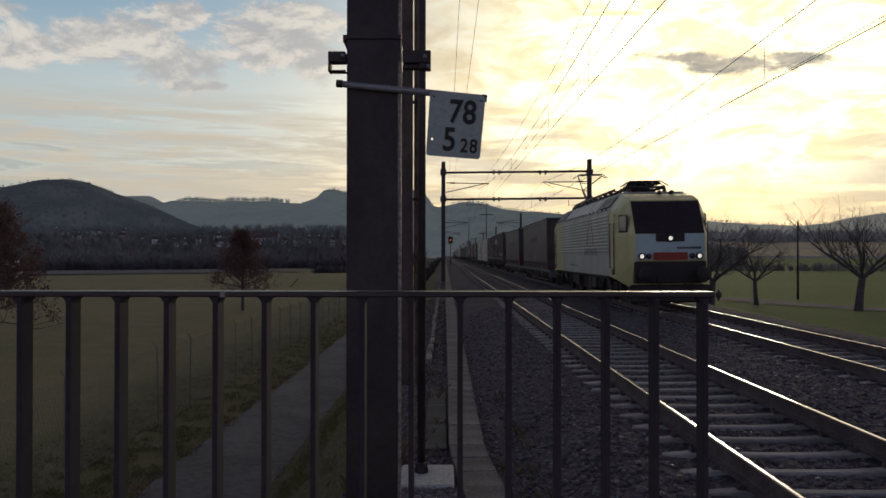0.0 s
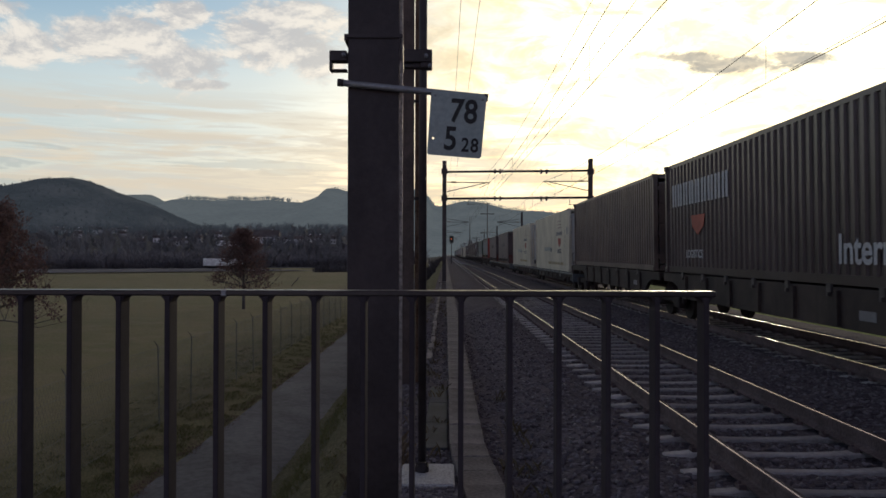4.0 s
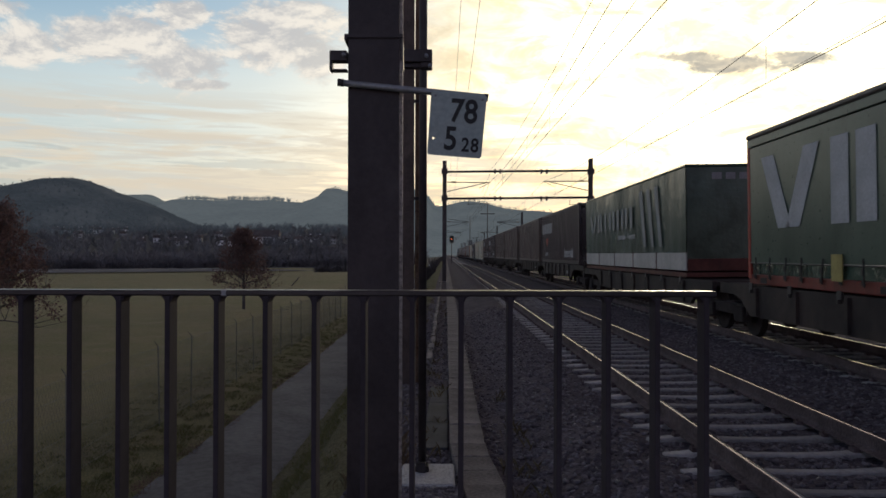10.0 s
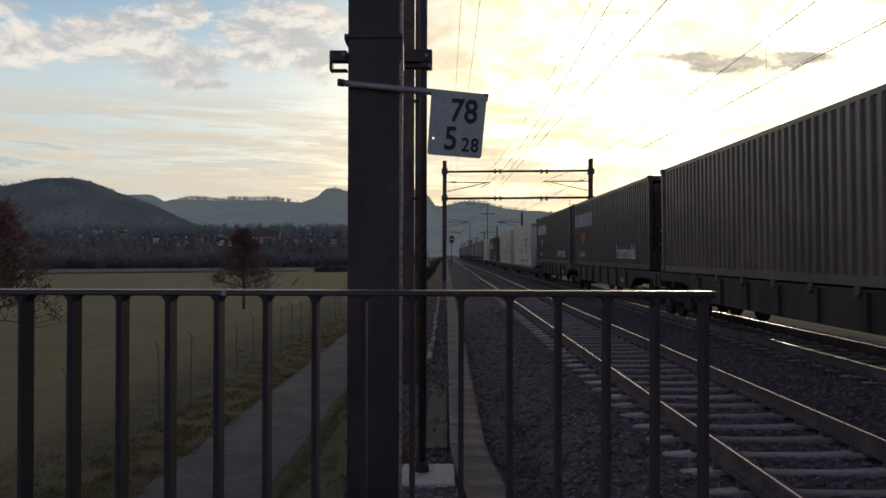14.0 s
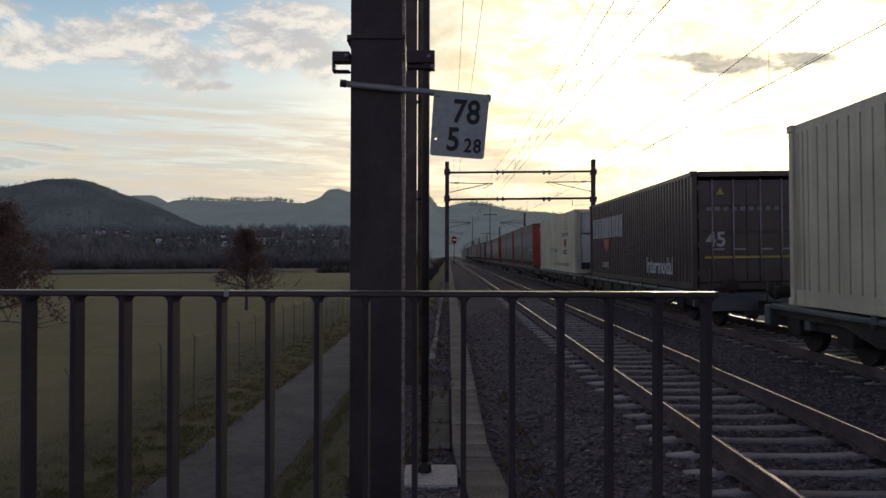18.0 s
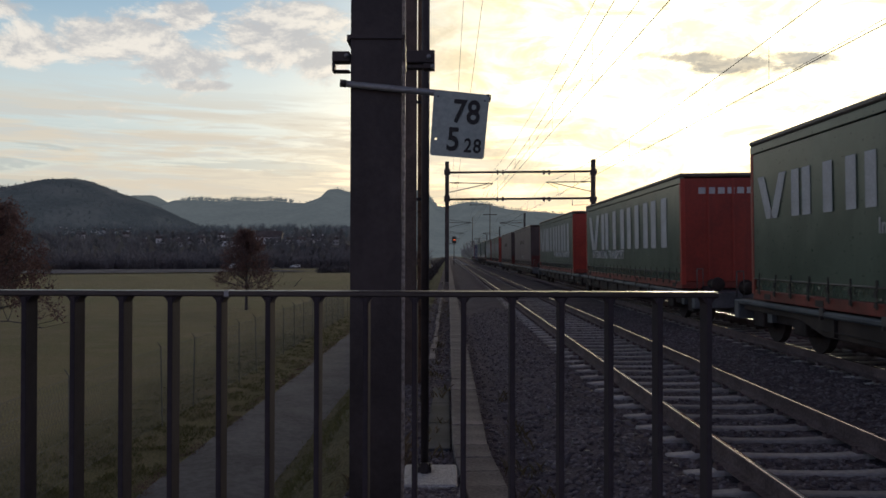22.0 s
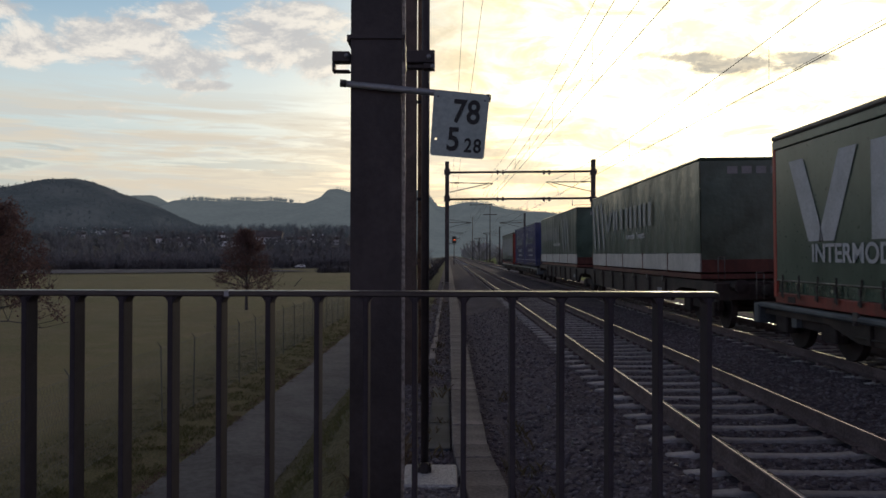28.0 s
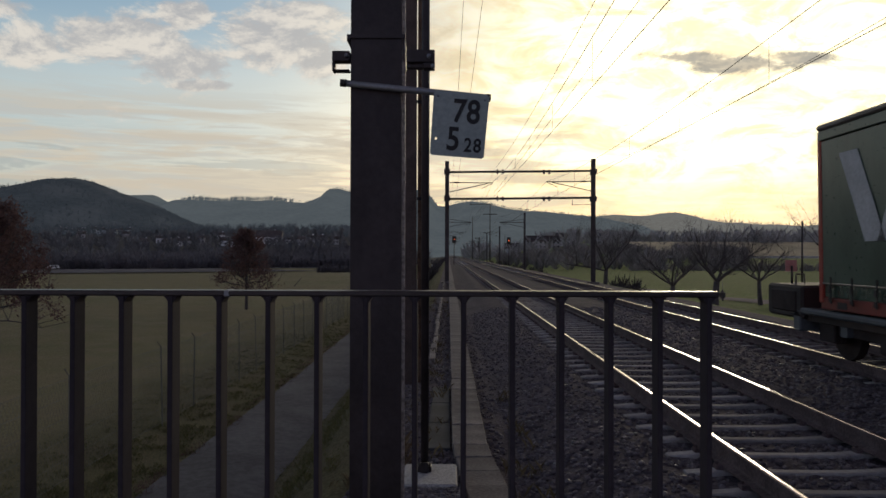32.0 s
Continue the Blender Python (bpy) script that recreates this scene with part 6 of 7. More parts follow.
def ribbed_swap(s, L, z0, z1):
    root = thing("container", "bright blue ribbed swap body with white bars", "container", group="load units")
    H = z1 - z0
    box_frame(root, L, H, "container_blue")
    for sx in (-1, 1):
        bm = bmesh.new()
        corrugated(bm, sx * 1.25, 0.14, L - 0.14, 0.16, H - 0.09, 0.05, 0.60, sx, 0.72)
        wall = part("side_wall", finish(bm), "container_blue", root, "blue ribbed wall")
        if sx < 0:
            for k in range(7):
                y = L * 0.70 - k * 0.60
                part("plain_mark", B((-1.264, -1.261, y - 0.20, y, H * 0.52, H * 0.66)), "tarp_letter", wall, "white plain bar")
            bm = bmesh.new()
            prism(bm, [(L * 0.80, H * 0.46), (L * 0.84, H * 0.46), (L * 0.74, H * 0.78), (L * 0.70, H * 0.78)], "x", -1.266, -1.262)
            part("plain_mark", finish(bm), "tarp_letter", wall, "white plain slanted bar")
            part("pale_line", B((-1.262, -1.258, 0.2, L - 0.2, H * 0.125, H * 0.137)), "tarp_letter", wall, "thin pale line along the wall foot")
            side_text("FOAM PRODUCTS", 0.30, "tarp_letter", wall, -1.264, L * 0.62, H * 0.33, squeeze=1.15)
            part("plain_mark", bar_word(bmesh.new(), -1.264, L * 0.60, L * 0.24, H * 0.225, H * 0.265, 16, 0.24), "tarp_letter", wall, "small white plain bars")
    for y in (0.0, L - 0.06):
        part("end_wall", B((-1.15, 1.15, y + 0.01, y + 0.05, 0.17, H - 0.13)), "container_blue", root)
    return rolling(root, s, z0)


ribbed_swap(558.35, 7.9, 0.95, 3.84)
ribbed_swap(566.35, 7.75, 0.95, 3.84)
green(576.65, z1=3.69)

F_LABEL = "grey-brown articulated flat wagon with deep curved side beams"
K_LABEL = "blue-grey articulated low flat wagon"
for a, b, c, d, deck, m in ((45.2, 58.8, 62.1, 75.7, 0.83, "wagon_blue"), (79.4, 93.1, 94.3, 108.0, 1.21, "wagon_grey"), (109.7, 123.4, 127.15, 140.85, 0.83, "wagon_blue"),
                            (145.95, 159.55, 163.62, 177.22, 0.83, "wagon_blue"), (181.8, 195.4, 199.35, 213.0, 1.11, "wagon_grey"), (214.85, 228.55, 229.8, 243.5, 1.21, "wagon_grey"),
                            (245.2, 258.95, 259.85, 273.55, 1.21, "wagon_grey"), (274.87, 288.57, 289.35, 303.05, 1.21, "wagon_grey"), (306.65, 320.35, 324.25, 337.95, 0.83, "wagon_blue"),
                            (343.2, 356.85, 360.8, 374.5, 0.83, "wagon_blue"), (378.9, 394.8, 396.2, 411.7, 0.83, "wagon_blue"), (416.3, 429.9, 433.5, 447.1, 0.83, "wagon_blue"),
                            (452.4, 466.0, 469.75, 483.35, 0.83, "wagon_blue"), (488.1, 503.85, 505.75, 519.35, 0.83, "wagon_blue"), (523.5, 537.15, 541.25, 554.9, 1.11, "wagon_grey"),
                            (558.35, 574.1, 576.65, 590.25, 0.83, "wagon_blue")):
    wagon(a, [(0.0, b - a), (c - a, d - a)], deck, m, F_LABEL if m == "wagon_grey" else K_LABEL)


# ---- the engine ----
def engine():
    """An electric engine: raked cabs, grooved side walls, roof gear."""
    root = thing("electric_locomotive", "pale grey and yellow electric locomotive with lit headlights", "locomotive")
    L = 16.65
    HW = 1.49
    def shell(y0, y1, z0, z1, name, m, label=""):
        bm = bmesh.new()
        prism(bm, [(-HW, z0), (HW, z0), (HW, z1 - 0.50), (HW - 0.45, z1), (-HW + 0.45, z1), (-HW, z1 - 0.50)], "y", y0, y1)
        return part(name, finish(bm, 0.02), m, root, label)
    shell(2.1, L - 4.05, 0.94, 3.72, "body", "loco_white", "pale grey body")
    shell(1.9, 2.099, 0.94, 3.72, "body_end", "loco_yellow", "yellow body end")
    shell(L - 4.049, L - 1.9, 0.94, 3.72, "body_end", "loco_yellow", "yellow body end")
    end_grooves = bmesh.new()
    grooves = bmesh.new()
    for sx in (-1, 1):
        for k in range(11):
            z = 1.76 + 0.120 * k
            prism(grooves, [(sx * (HW + 0.002), z), (sx * (HW + 0.032), z + 0.025), (sx * (HW + 0.032), z + 0.07), (sx * (HW + 0.002), z + 0.095)], "y", 2.15, L - 4.05)
            prism(end_grooves, [(sx * (HW + 0.002), z), (sx * (HW + 0.032), z + 0.025), (sx * (HW + 0.032), z + 0.07), (sx * (HW + 0.002), z + 0.095)], "y", L - 4.049, L - 2.55)
        slope = bmesh.new()
        prism(slope, [(sx * (HW + 0.03), 3.215), (sx * (HW + 0.012), 3.235), (sx * (HW - 0.44), 3.735), (sx * (HW - 0.46), 3.724), (sx * (HW - 0.005), 3.20)], "y", 1.9, L - 1.9)
        roof_side = part("roof_slope", finish(slope), "loco_roof", root, "light grey sloping roof edge")
        for y0 in (2.15, 3.25, L - 3.2, L - 4.3):
            grille = bmesh.new()
            prism(grille, [(sx * (HW - 0.02), 3.30), (sx * (HW - 0.36), 3.685), (sx * (HW - 0.38), 3.66), (sx * (HW - 0.04), 3.27)], "y", y0, y0 + 1.0)
            bmesh.ops.translate(grille, vec=(sx * 0.012, 0, 0.012), verts=grille.verts)
            part("roof_grille", finish(grille), "grille_dark", roof_side, "dark ventilation grille")
        for k in range(16):
            y = 2.4 + 0.78 * k
            part("lug", B((sx * (HW + 0.01) - 0.04, sx * (HW + 0.01) + 0.04, y, y + 0.06, 3.20, 3.27)), "mast_steel", roof_side)
    part("side_ribs", finish(grooves), "loco_white", root, "horizontal pressed ribs")
    part("side_ribs", finish(end_grooves), "loco_yellow", root, "yellow pressed ribs")
    for sx in (-1, 1):
        part("body_seam", B((sx * (HW + 0.004) - 0.004, sx * (HW + 0.004) + 0.004, 2.15, L - 2.55, 1.66, 1.675)), "loco_roof", root)
        part("small_print", B(*[(sx * (HW + 0.003) - 0.003, sx * (HW + 0.003) + 0.003, 8.6 + 0.16 * k, 8.7 + 0.16 * k, 1.22, 1.27) for k in range(12)]), "mark_dark", root, "small dark plain bars")
    for front in (True, False):
        f = (lambda y: y) if front else (lambda y: L - y)
        # cab side, raked nose and its glass
        bm = bmesh.new()
        outer = [(1.898, 0.92), (1.70, 0.91), (1.40, 0.90), (1.15, 0.88), (1.12, 1.5), (1.12, 2.3), (1.28, 2.95), (1.45, 3.10), (1.898, 3.22)]
        inner = [(1.898, 0.92), (1.70, 0.91), (0.85, 0.88), (0.40, 0.56), (0.10, 1.5), (0.08, 2.3), (0.70, 3.42), (1.2, 3.60), (1.898, 3.72)]
        rings = [[bm.verts.new((x, f(y), z)) for y, z in line] for x, line in ((-HW, outer), (-1.10, inner), (1.10, inner), (HW, outer))]
        for a, b in zip(rings, rings[1:]):
            for k in range(len(outer)):
                j = (k + 1) % len(outer)
                bm.faces.new((a[k], a[j], b[j], b[k]))
        bm.faces.new(rings[0][::-1])
        bm.faces.new(rings[-1])
        cab = part("cab", finish(bm, 0.015), "loco_yellow", root, "yellow cab")
        d = -1 if front else 1
        e = 0.012
        bm = bmesh.new()
        prism(bm, [(f(0.09) + d * e, 2.34), (f(0.675) + d * e, 3.38), (f(0.70), 3.40), (f(0.11), 2.32)], "x", -1.085, 1.085)
        part("windscreen", finish(bm), "cab_glass", cab, "dark windscreen")
        bm = bmesh.new()
        prism(bm, [(f(0.085) + d * e, 1.52), (f(0.075) + d * e, 2.32), (f(0.11), 2.32), (f(0.12), 1.52)], "x", -1.085, 1.085)
        panel = part("nose_panel", finish(bm), "loco_blue_grey", cab, "blue-grey nose panel")
        part("lamp_panel", B((-0.45, 0.45, min(f(0.05), f(0.1)), max(f(0.05), f(0.1)), 2.08, 2.335)), "unit_dark", cab)
        part("nose_plate", B((-0.54, 0.54, min(f(0.055), f(0.1)), max(f(0.055), f(0.1)), 1.50, 1.74)), "panel_red", cab, "red nose plate")
        for x, z in ((-0.90, 1.62), (0.90, 1.62), (0.0, 2.18)):
            lamp_ring = part("headlight", T(((x, f(0.075), z), (x, f(0.02), z), 0.115), n=14), "unit_dark", cab)
            if front:
                part("lamp_glass", T(((x, f(0.018), z), (x, f(0.012), z), 0.066), n=14), "headlight", lamp_ring, "lit white headlight")
        for x in (-0.68, 0.68):
            part("tail_light", T(((x, f(0.075), 1.62), (x, f(0.04), 1.62), 0.09), n=12), "cab_glass", cab)
        part("plain_mark", B(*[(0.22 + 0.085 * k, 0.28 + 0.085 * k, min(f(0.06), f(0.09)), max(f(0.06), f(0.09)), 1.84, 1.91) for k in range(9)]), "unit_dark", cab, "small dark plain bars")
        for sx in (-1, 1):
            def on_chamfer(r, e):
                return (sx * (1.10 + 0.39 * (r - 0.1) / 1.02 + 0.934 * e), f(r - 0.357 * e))
            for name, r0, r1, e, z0, z1, m, label in (("window_frame", 0.50, 0.95, 0.012, 2.40, 2.96, "mast_steel", ""), ("side_window", 0.54, 0.91, 0.018, 2.44, 2.92, "side_glass_sky", "side window glass, pale tone for the sky in it")):
                bm = bmesh.new()
                prism(bm, [on_chamfer(r0, -0.02), on_chamfer(r1, -0.02), on_chamfer(r1, e), on_chamfer(r0, e)], "z", z0, z1)
                part(name, finish(bm, 0.01), m, cab, label)
            part("cab_door", B((sx * HW - 0.018, sx * HW + 0.014, min(f(1.24), f(1.74)), max(f(1.24), f(1.74)), 1.28, 3.02), bevel=0.008), "loco_yellow", cab)
            for y in (1.17, 1.80):
                part("grab_rail", T(((sx * (HW + 0.05), f(y), 1.25), (sx * (HW + 0.05), f(y), 2.70), 0.016), *[((sx * HW, f(y), z), (sx * (HW + 0.05), f(y), z), 0.016) for z in (1.25, 2.70)], n=6), "rail_paint", cab, "dark grab rail")
            # Raised discs whose dark colour replaces the shade inside grip recesses.
            for z in (1.72, 2.14):
                part("door_recess", T(((sx * (HW + 0.008), f(1.36), z), (sx * (HW + 0.0185), f(1.36), z), 0.12), n=14, smooth=False), "loco_shade", cab, "raised disc, recess shade in its dark colour")
            # Proud block painted dark for the shade in the step hole.
            part("step_recess", B((sx * HW - 0.02, sx * HW + 0.022, min(f(1.30), f(1.68)), max(f(1.30), f(1.68)), 1.02, 1.22), bevel=0.019), "unit_dark", cab, "raised block, dark for the shaded step hole")
        # buffer beam, plough and buffers
        bb = part("buffer_beam", B((-1.12, 1.12, min(f(0.05), f(0.45)), max(f(0.05), f(0.45)), 0.78, 1.46), bevel=0.03), "unit_dark", root)
        part("plough", B((-1.3, 1.3, min(f(0.0), f(0.25)), max(f(0.0), f(0.25)), 0.16, 0.72), bevel=0.06), "unit_dark", root)
        for x in (-0.875, 0.875):
            part("buffer", T(((x, f(0.05), 1.05), (x, f(-0.42), 1.05), 0.12), ((x, f(-0.42), 1.05), (x, f(-0.50), 1.05), 0.24, 0.22), n=16), "unit_dark", root)
        for x in (-0.4, 0.4):
            part("air_hose", T(((x, f(0.03), 0.95), (x, f(-0.18), 0.6), 0.035), ((x, f(-0.18), 0.6), (x * 0.8, f(-0.1), 0.35), 0.03), n=6), "unit_dark", root)
    part("skirt", B((-1.36, 1.36, 3.3, L - 3.3, 0.84, 0.975), bevel=0.02), "unit_dark", root)
    part("transformer", B((-1.15, 1.15, 7.0, 9.6, 0.30, 0.835), bevel=0.05), "bogie_dark", root)
    for y, w, z0 in ((5.9, 0.8, 0.42), (6.75, 0.5, 0.34), (9.75, 0.9, 0.40), (10.5, 0.45, 0.46)):
        part("equipment_box", B((-1.33, -0.95, y - w / 2, y + w / 2, z0, 0.838), bevel=0.03), "wagon_grey", root, "grey underfloor equipment box")
    for y in (3.4, 13.2):
        for dy in (-0.85, 0.85):
            part("damper", T(((-1.34, y + dy, 0.50), (-1.34, y + dy * 0.4, 0.86), 0.05), n=8), "bracket_grey", root)
        b = part("bogie", B((-1.25, -1.05, y - 2.0, y + 2.0, 0.48, 0.80), (1.05, 1.25, y - 2.0, y + 2.0, 0.48, 0.80), (-1.0, 1.0, y - 0.3, y + 0.3, 0.45, 0.6), bevel=0.03), "bogie_dark", root)
        for dy in (-1.45, 1.45):
            part("wheelset", T(((-0.85, y + dy, 0.62), (0.85, y + dy, 0.62), 0.1), ((-0.80, y + dy, 0.62), (-0.66, y + dy, 0.62), 0.615), ((0.66, y + dy, 0.62), (0.80, y + dy, 0.62), 0.615), n=24, smooth=False), "bogie_dark", b)
            part("axle_box", B((-1.32, -1.02, y + dy - 0.2, y + dy + 0.2, 0.45, 0.78), (1.02, 1.32, y + dy - 0.2, y + dy + 0.2, 0.45, 0.78), bevel=0.03), "bogie_dark", b)
        part("sand_pipe", T(((-1.28, y - 0.6, 0.9), (-1.2, y - 0.4, 0.25), 0.04), ((-1.28, y + 0.7, 0.9), (-1.28, y + 0.7, 0.35), 0.05), n=6), "bogie_dark", b)
    # roof gear
    part("roof_deck", B((-1.03, 1.03, 2.0, L - 2.0, 3.722, 3.79), bevel=0.02), "loco_roof", root)
    def insul(x, y):
        return part("insulator", T(((x, y, 3.79), (x, y, 3.96), 0.07), ((x, y, 3.96), (x, y, 4.0), 0.045), n=8), "insulator", root)
    for y in (4.4, 5.8, 7.2, 8.6, 10.0, 11.4, 12.6, 13.8):
        for x in (-0.6, 0.55):
            insul(x, y)
    part("bus_bar", T(((-0.6, 3.0, 4.01), (-0.6, 13.8, 4.01), 0.025), ((0.55, 3.0, 4.01), (0.55, 13.8, 4.01), 0.025), *[((-0.6, 3.3 + 1.3 * k, 4.01), (0.55, 3.9 + 1.3 * k, 4.03), 0.016) for k in range(8)], n=6), "mast_steel", root)
    def pantograph(y, raised, d, low=0.20):
        h = 1.40 if raised else low
        frame_part = part("pantograph", T(((-0.62, y - 0.7, 4.02), (0.62, y - 0.7, 4.02), 0.045), ((-0.62, y + 0.7, 4.02), (0.62, y + 0.7, 4.02), 0.045), ((-0.62, y - 0.7, 4.02), (-0.62, y + 0.7, 4.02), 0.045), ((0.62, y - 0.7, 4.02), (0.62, y + 0.7, 4.02), 0.045), ((0, y - 0.7, 4.02), (0, y + 0.7, 4.02), 0.05), n=6), "mast_steel", root)
        for x in (-0.62, 0.62):
            for e in (-0.7, 0.7):
                part("base_insulator", T(((x, y + e, 3.79), (x, y + e, 3.98), 0.085, 0.065), n=8), "insulator", frame_part)
        knee = (0, y + d * 1.5, 4.06 + h * (0.62 if raised else 0.45))
        head = (0, y - d * (0.55 if raised else 0.35), 4.06 + h)
        part("lower_arm", T(((0, y - d * 0.3, 4.04), knee, 0.075, 0.055), ((0.12, y + d * 0.1, 4.0), (0.05, knee[1], knee[2] - 0.06), 0.025), n=8), "mast_steel", frame_part)
        part("upper_arm", T((knee, (-0.58, head[1], head[2]), 0.030), (knee, (0.58, head[1], head[2]), 0.030), ((-0.30, (knee[1] + head[1]) / 2, (knee[2] + head[2]) / 2), (0.30, (knee[1] + head[1]) / 2, (knee[2] + head[2]) / 2), 0.018), n=6), "mast_steel", frame_part)
        part("spring", T(((0.2, y - d * 0.2, 4.06), (0.2, y + d * 0.5, 4.10), 0.065), ((-0.2, y - d * 0.2, 4.06), (-0.2, y + d * 0.5, 4.10), 0.065), n=8), "mast_steel", frame_part)
        part("contact_strip", T(*[((-0.55, head[1] + o, head[2] + 0.06), (0.55, head[1] + o, head[2] + 0.06), 0.028) for o in (-0.2, 0.2)], *[((s * 0.55, head[1] + o, head[2] + 0.06), (s * 0.80, head[1] + o, head[2] - 0.10), 0.020) for o in (-0.2, 0.2) for s in (-1, 1)], *[((s * 0.5, head[1] - 0.2, head[2] + 0.06), (s * 0.5, head[1] + 0.2, head[2] + 0.06), 0.02) for s in (-1, 1)], n=6), "mast_steel", frame_part)
    pantograph(3.6, False, 1, 0.12)
    pantograph(11.4, False, -1, 0.08)
    pantograph(14.2, True, 1)
    part("pantograph_gear", T(*[((-0.50 + 0.2 * k, 3.1 + 0.1 * (k % 3), 4.0), (-0.45 + 0.18 * k, 3.3 + 0.12 * (k % 2), 4.20), 0.028) for k in range(6)], *[((x, 3.2, 4.22), (x, 5.0, 4.08), 0.045) for x in (-0.4, -0.1, 0.2, 0.45)], *[((-0.5, 3.5 + 0.4 * k, 4.19 - 0.03 * k), (0.5, 3.6 + 0.4 * k, 4.18 - 0.03 * k), 0.04) for k in range(4)], n=6), "mast_steel", root, "dark folded pantograph arms")
    part("roof_switch", B((-0.55, 0.35, 7.9, 8.9, 3.79, 4.02), (-0.25, 0.05, 8.2, 8.6, 4.02, 4.16), bevel=0.03), "mast_steel", root, "dark roof switchgear")
    part("roof_truss", T(*[((x, 4.4 + 0.5 * k, 3.80 + 0.22 * (k % 2)), (x, 4.9 + 0.5 * k, 4.02 - 0.22 * (k % 2)), 0.026) for k in range(18) for x in (-0.80, 0.30)], *[((x, 4.4, 4.04), (x, 13.4, 4.04), 0.034) for x in (-0.80, 0.30)], *[((-0.8, 4.9 + 1.0 * k, 4.04), (0.3, 4.9 + 1.0 * k, 4.04), 0.026) for k in range(9)], *[((-0.8, 5.4 + 1.0 * k, 4.04), (-0.55, 5.55 + 1.0 * k, 4.16), 0.04) for k in range(8)], n=5), "mast_steel", root, "dark roof framework")
    for x, y in ((0.1, 1.6), (0.5, 1.6)):
        part("horn", T(((x, y + 0.3, 3.72), (x, y, 3.74), 0.04, 0.08), n=8), "mast_steel", root)
    bm = bmesh.new()
    c, x = 5.5, -HW - 0.036
    for a, b in (((c + 0.85, 2.05), (c + 0.12, 3.15)), ((c - 0.85, 2.05), (c - 0.12, 3.15))):
        prism(bm, [a, (a[0] + 0.3 * (1 if a[0] < c else -1), a[1]), (b[0] - 0.1 * (1 if a[0] < c else -1), b[1] - 0.35), b], "x", x - 0.004, x)
    part("plain_mark", finish(bm), "faded_red", root, "faded red plain slanted shapes")
    part("plain_mark", bar_word(bmesh.new(), x, c + 1.3, c - 1.4, 1.66, 1.90, 9, 0.14), "mark_dark", root, "dark plain bars")
    return rolling(root, 25.05, 0.0)


engine()

tail = thing("tail_board", "pale red tail board and dark box on the last wagon", "tail board")
part("box", B((-1.28, 1.28, 0.62, 2.0, 0.62, 1.17), bevel=0.04), "unit_dark", tail, "dark end platform box")
# Dark block on the box side paints the shade of its opening.
part("box_opening", B((-1.30, -1.20, 0.8, 1.8, 0.72, 1.08), bevel=0.02), "bogie_dark", tail, "dark block for the shaded box opening")
part("board", B((-1.13, -0.93, 1.58, 1.60, 1.38, 1.58)), "pink_plate", tail, "faded pink tail plate")
part("board_post", T(((-1.03, 1.56, 1.1), (-1.03, 1.56, 1.48), 0.02), n=5), "mast_steel", tail)
rolling(tail, 590.3, 0.0)


# ---- traffic on the far road ----
def far_car(m, label, van=False):
    root = thing("car", label, "car", group="road traffic")
    h = 1.95 if van else 1.45
    bm = bmesh.new()
    out = [(-2.1, 0.3), (2.1, 0.3), (2.15, 0.8), (1.3, 0.95), (0.7, h), (-1.6, h), (-2.1, 0.95)] if not van else [(-2.4, 0.3), (2.4, 0.3), (2.45, 0.9), (1.9, 1.15), (1.4, h), (-2.4, h)]
    prism(bm, out, "y", -0.85, 0.85)
    part("body", finish(bm, 0.08), m, root)
    part("side_window", B((-1.3, 0.75, -0.87, 0.87, 0.98, h - 0.18)), "window_glass", root)
    for x in (-1.3, 1.35):
        for y in (-0.8, 0.8):
            part("wheel", T(((x, y - 0.1, 0.31), (x, y + 0.1, 0.31), 0.31), n=14, smooth=False), "tyre", root)
    return root


def far_truck():
    root = thing("truck", "white articulated truck on the far road", "truck", group="road traffic")
    part("trailer", B((-13.6, 0.0, -1.27, 1.27, 1.05, 3.95), bevel=0.05), "truck_white", root)
    part("cab", B((0.5, 2.7, -1.2, 1.2, 0.6, 3.6), bevel=0.15), "truck_white", root)
    part("windscreen", B((2.66, 2.74, -1.05, 1.05, 1.9, 2.9)), "window_glass", root)
    part("chassis", B((-13.2, 2.4, -0.6, 0.6, 0.6, 1.0)), "bogie_dark", root)
    for x in (-11.6, -10.3, -9.0, -1.6, 1.9):
        for y in (-1.1, 1.1):
            part("wheel", T(((x, y - 0.15, 0.5), (x, y + 0.15, 0.5), 0.5), n=14, smooth=False), "tyre", root)
    return root


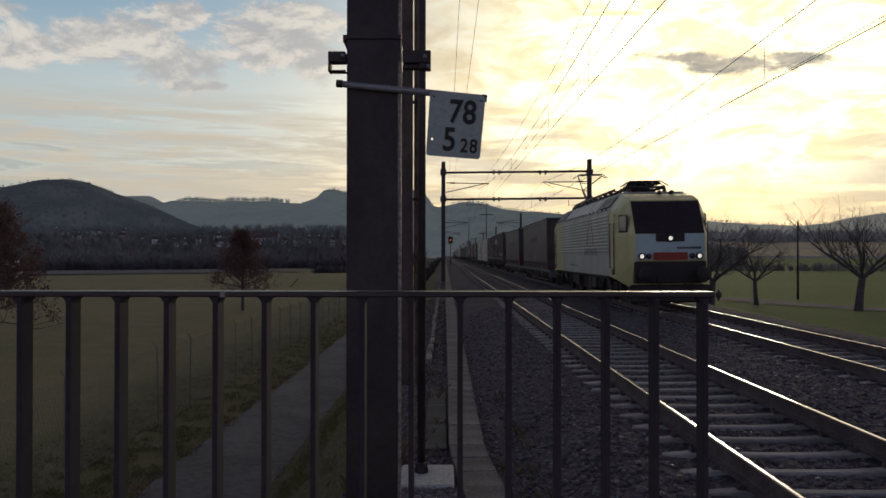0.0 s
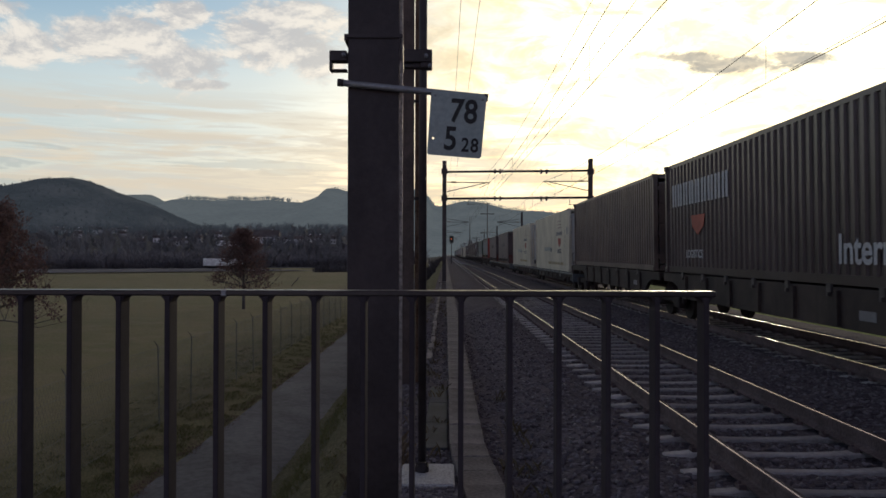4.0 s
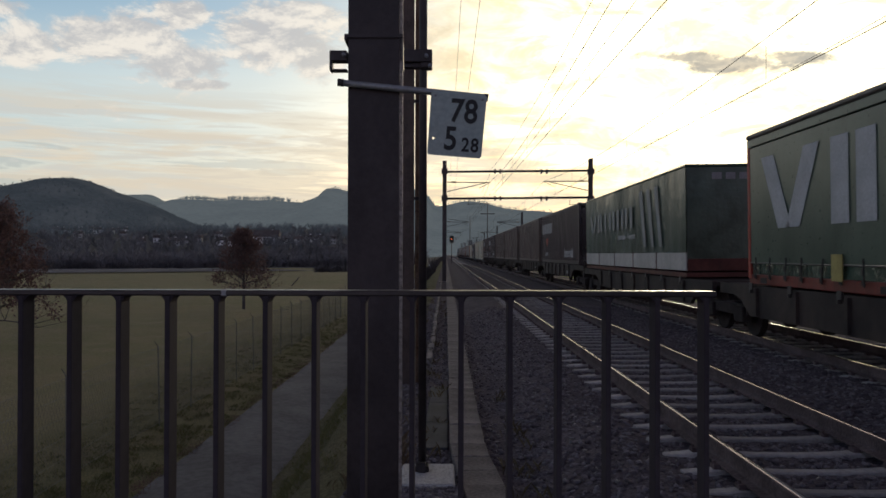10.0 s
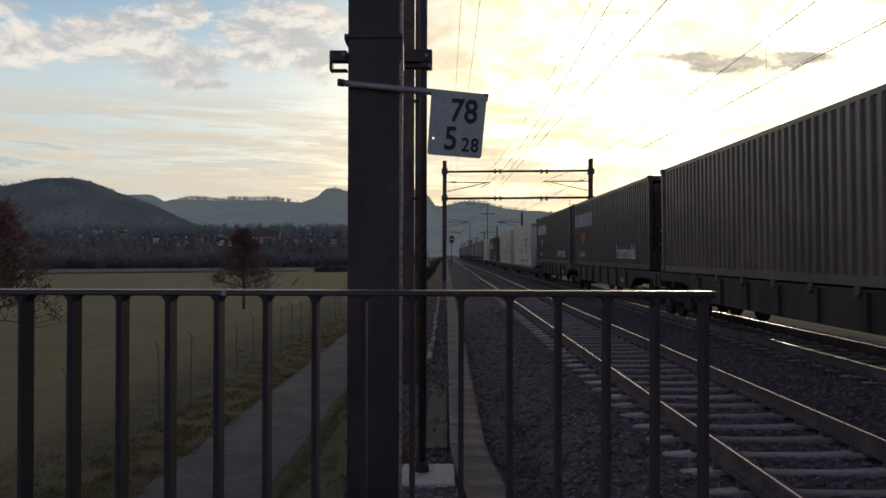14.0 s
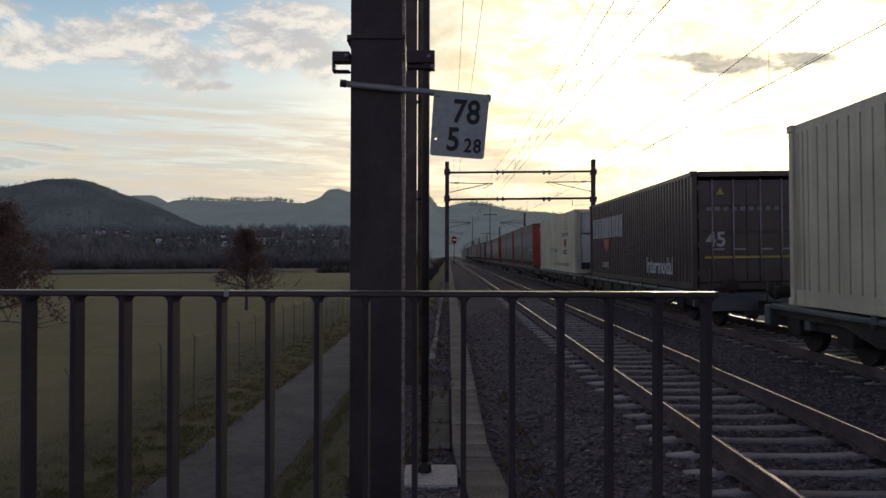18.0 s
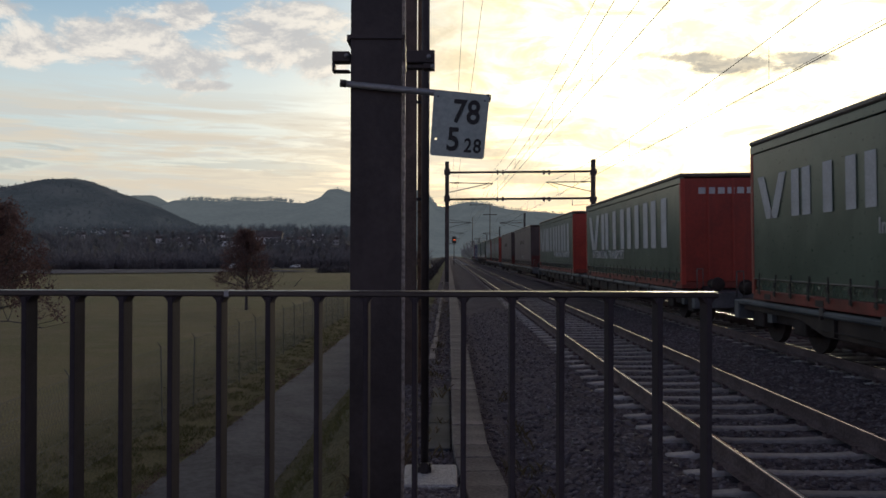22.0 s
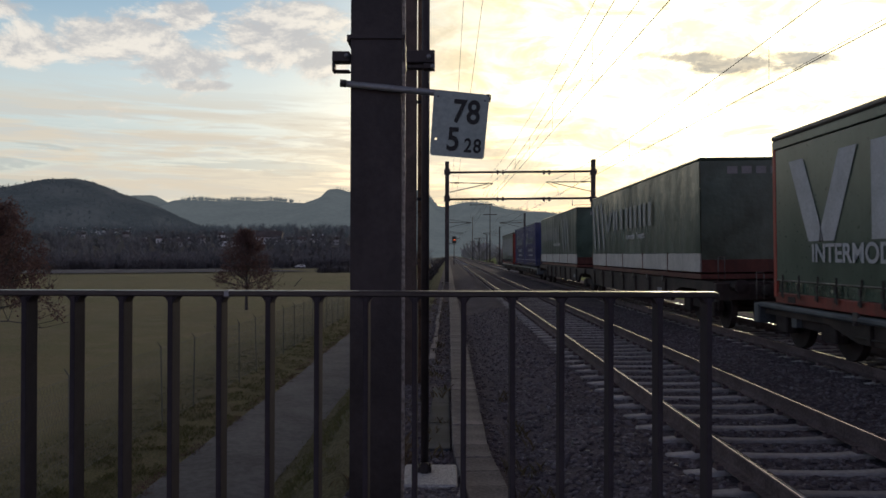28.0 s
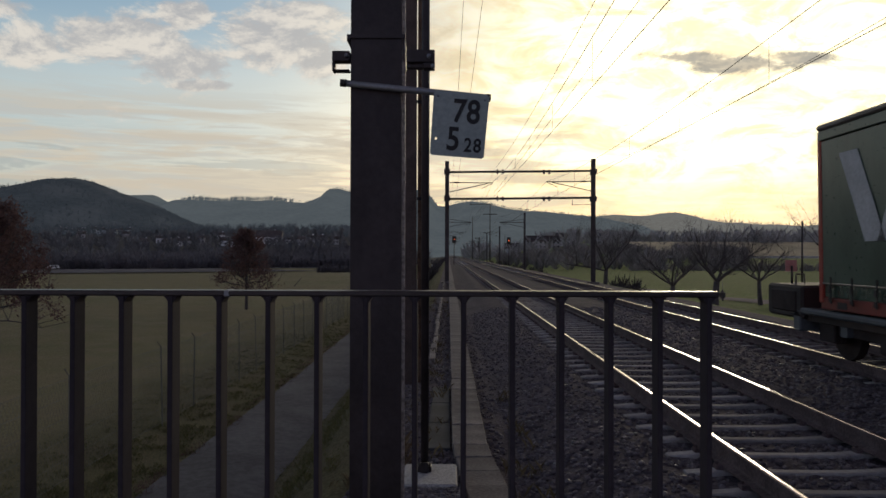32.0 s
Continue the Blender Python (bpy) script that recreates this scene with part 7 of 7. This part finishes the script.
def road_pose(u, side, turn):
    """A place on the road, u metres past its bend by the field."""
    x, y = -123 + 0.758 * u - 0.652 * side, 295 + 0.652 * u + 0.758 * side
    return pose(x, y, ground_z(x, y) + 0.26, 0, 0, turn)


for x, y, m in ((-4.3, 250.0, "car_silver"), (-3.5, 258.0, "car_dark")):
    lane_car = far_car(m, "car standing on the lane below the bank")
    lane_car.matrix_basis = pose(x, y, ground_z(x, y) + 0.06, 0, 0, -88)
truck = far_truck()
car_a = far_car("car_silver", "small pale car on the far road")
car_b = far_car("truck_white", "white van on the far road", True)
car_c = far_car("car_silver", "small grey car on the far road")
car_d = far_car("truck_white", "small white car on the far road")


# ---- movement ----
def gone(t):
    """How far the train has run after t seconds."""
    u = t / 16
    return 18.0214 * t - 0.6836 * u * u + 0.46996 * u ** 3


def motions():
    for root, s, z in MOVERS:
        walk(root, [(t, pose(TRACK_2 - 0.014 * z, s - gone(t), z, 0, -0.8, 0)) for t in (0.0, 8.0, 16.0, 24.0, 32.0)])
    walk(truck, [(0.0, road_pose(-34.0, -1.8, 40.7)), (2.0, road_pose(6.5, -1.8, 40.7)), (4.0, road_pose(48.5, -1.8, 40.7)), (6.0, road_pose(90.5, -1.8, 40.7)), (7.4, road_pose(119.0, -1.8, 40.7)), (8.0, road_pose(126.0, -1.8, 40.7)), (8.6, road_pose(128.0, -1.8, 40.7)), (32.0, road_pose(128.0, -1.8, 40.7))])
    for c, t0 in ((car_a, 0.7), (car_b, 18.74), (car_c, 19.86), (car_d, 25.96)):
        walk(c, [(0.0, road_pose(124.0, 1.8, 220.7)), (t0, road_pose(124.0, 1.8, 220.7)), (t0 + 0.8, road_pose(110.0, 1.8, 220.7)), (t0 + 2.8, road_pose(60.0, 1.8, 220.7)), (t0 + 4.8, road_pose(10.0, 1.8, 220.7)), *([(t0 + 6.8, road_pose(-40.0, 1.8, 220.7))] if t0 < 22 else []), *([(t0 + 9.0, road_pose(-95.0, 1.8, 220.7))] if t0 < 22 else []), (32.0, road_pose(-40.0 - (32.0 - t0 - 6.8) * 25, 1.8, 220.7))])


motions()
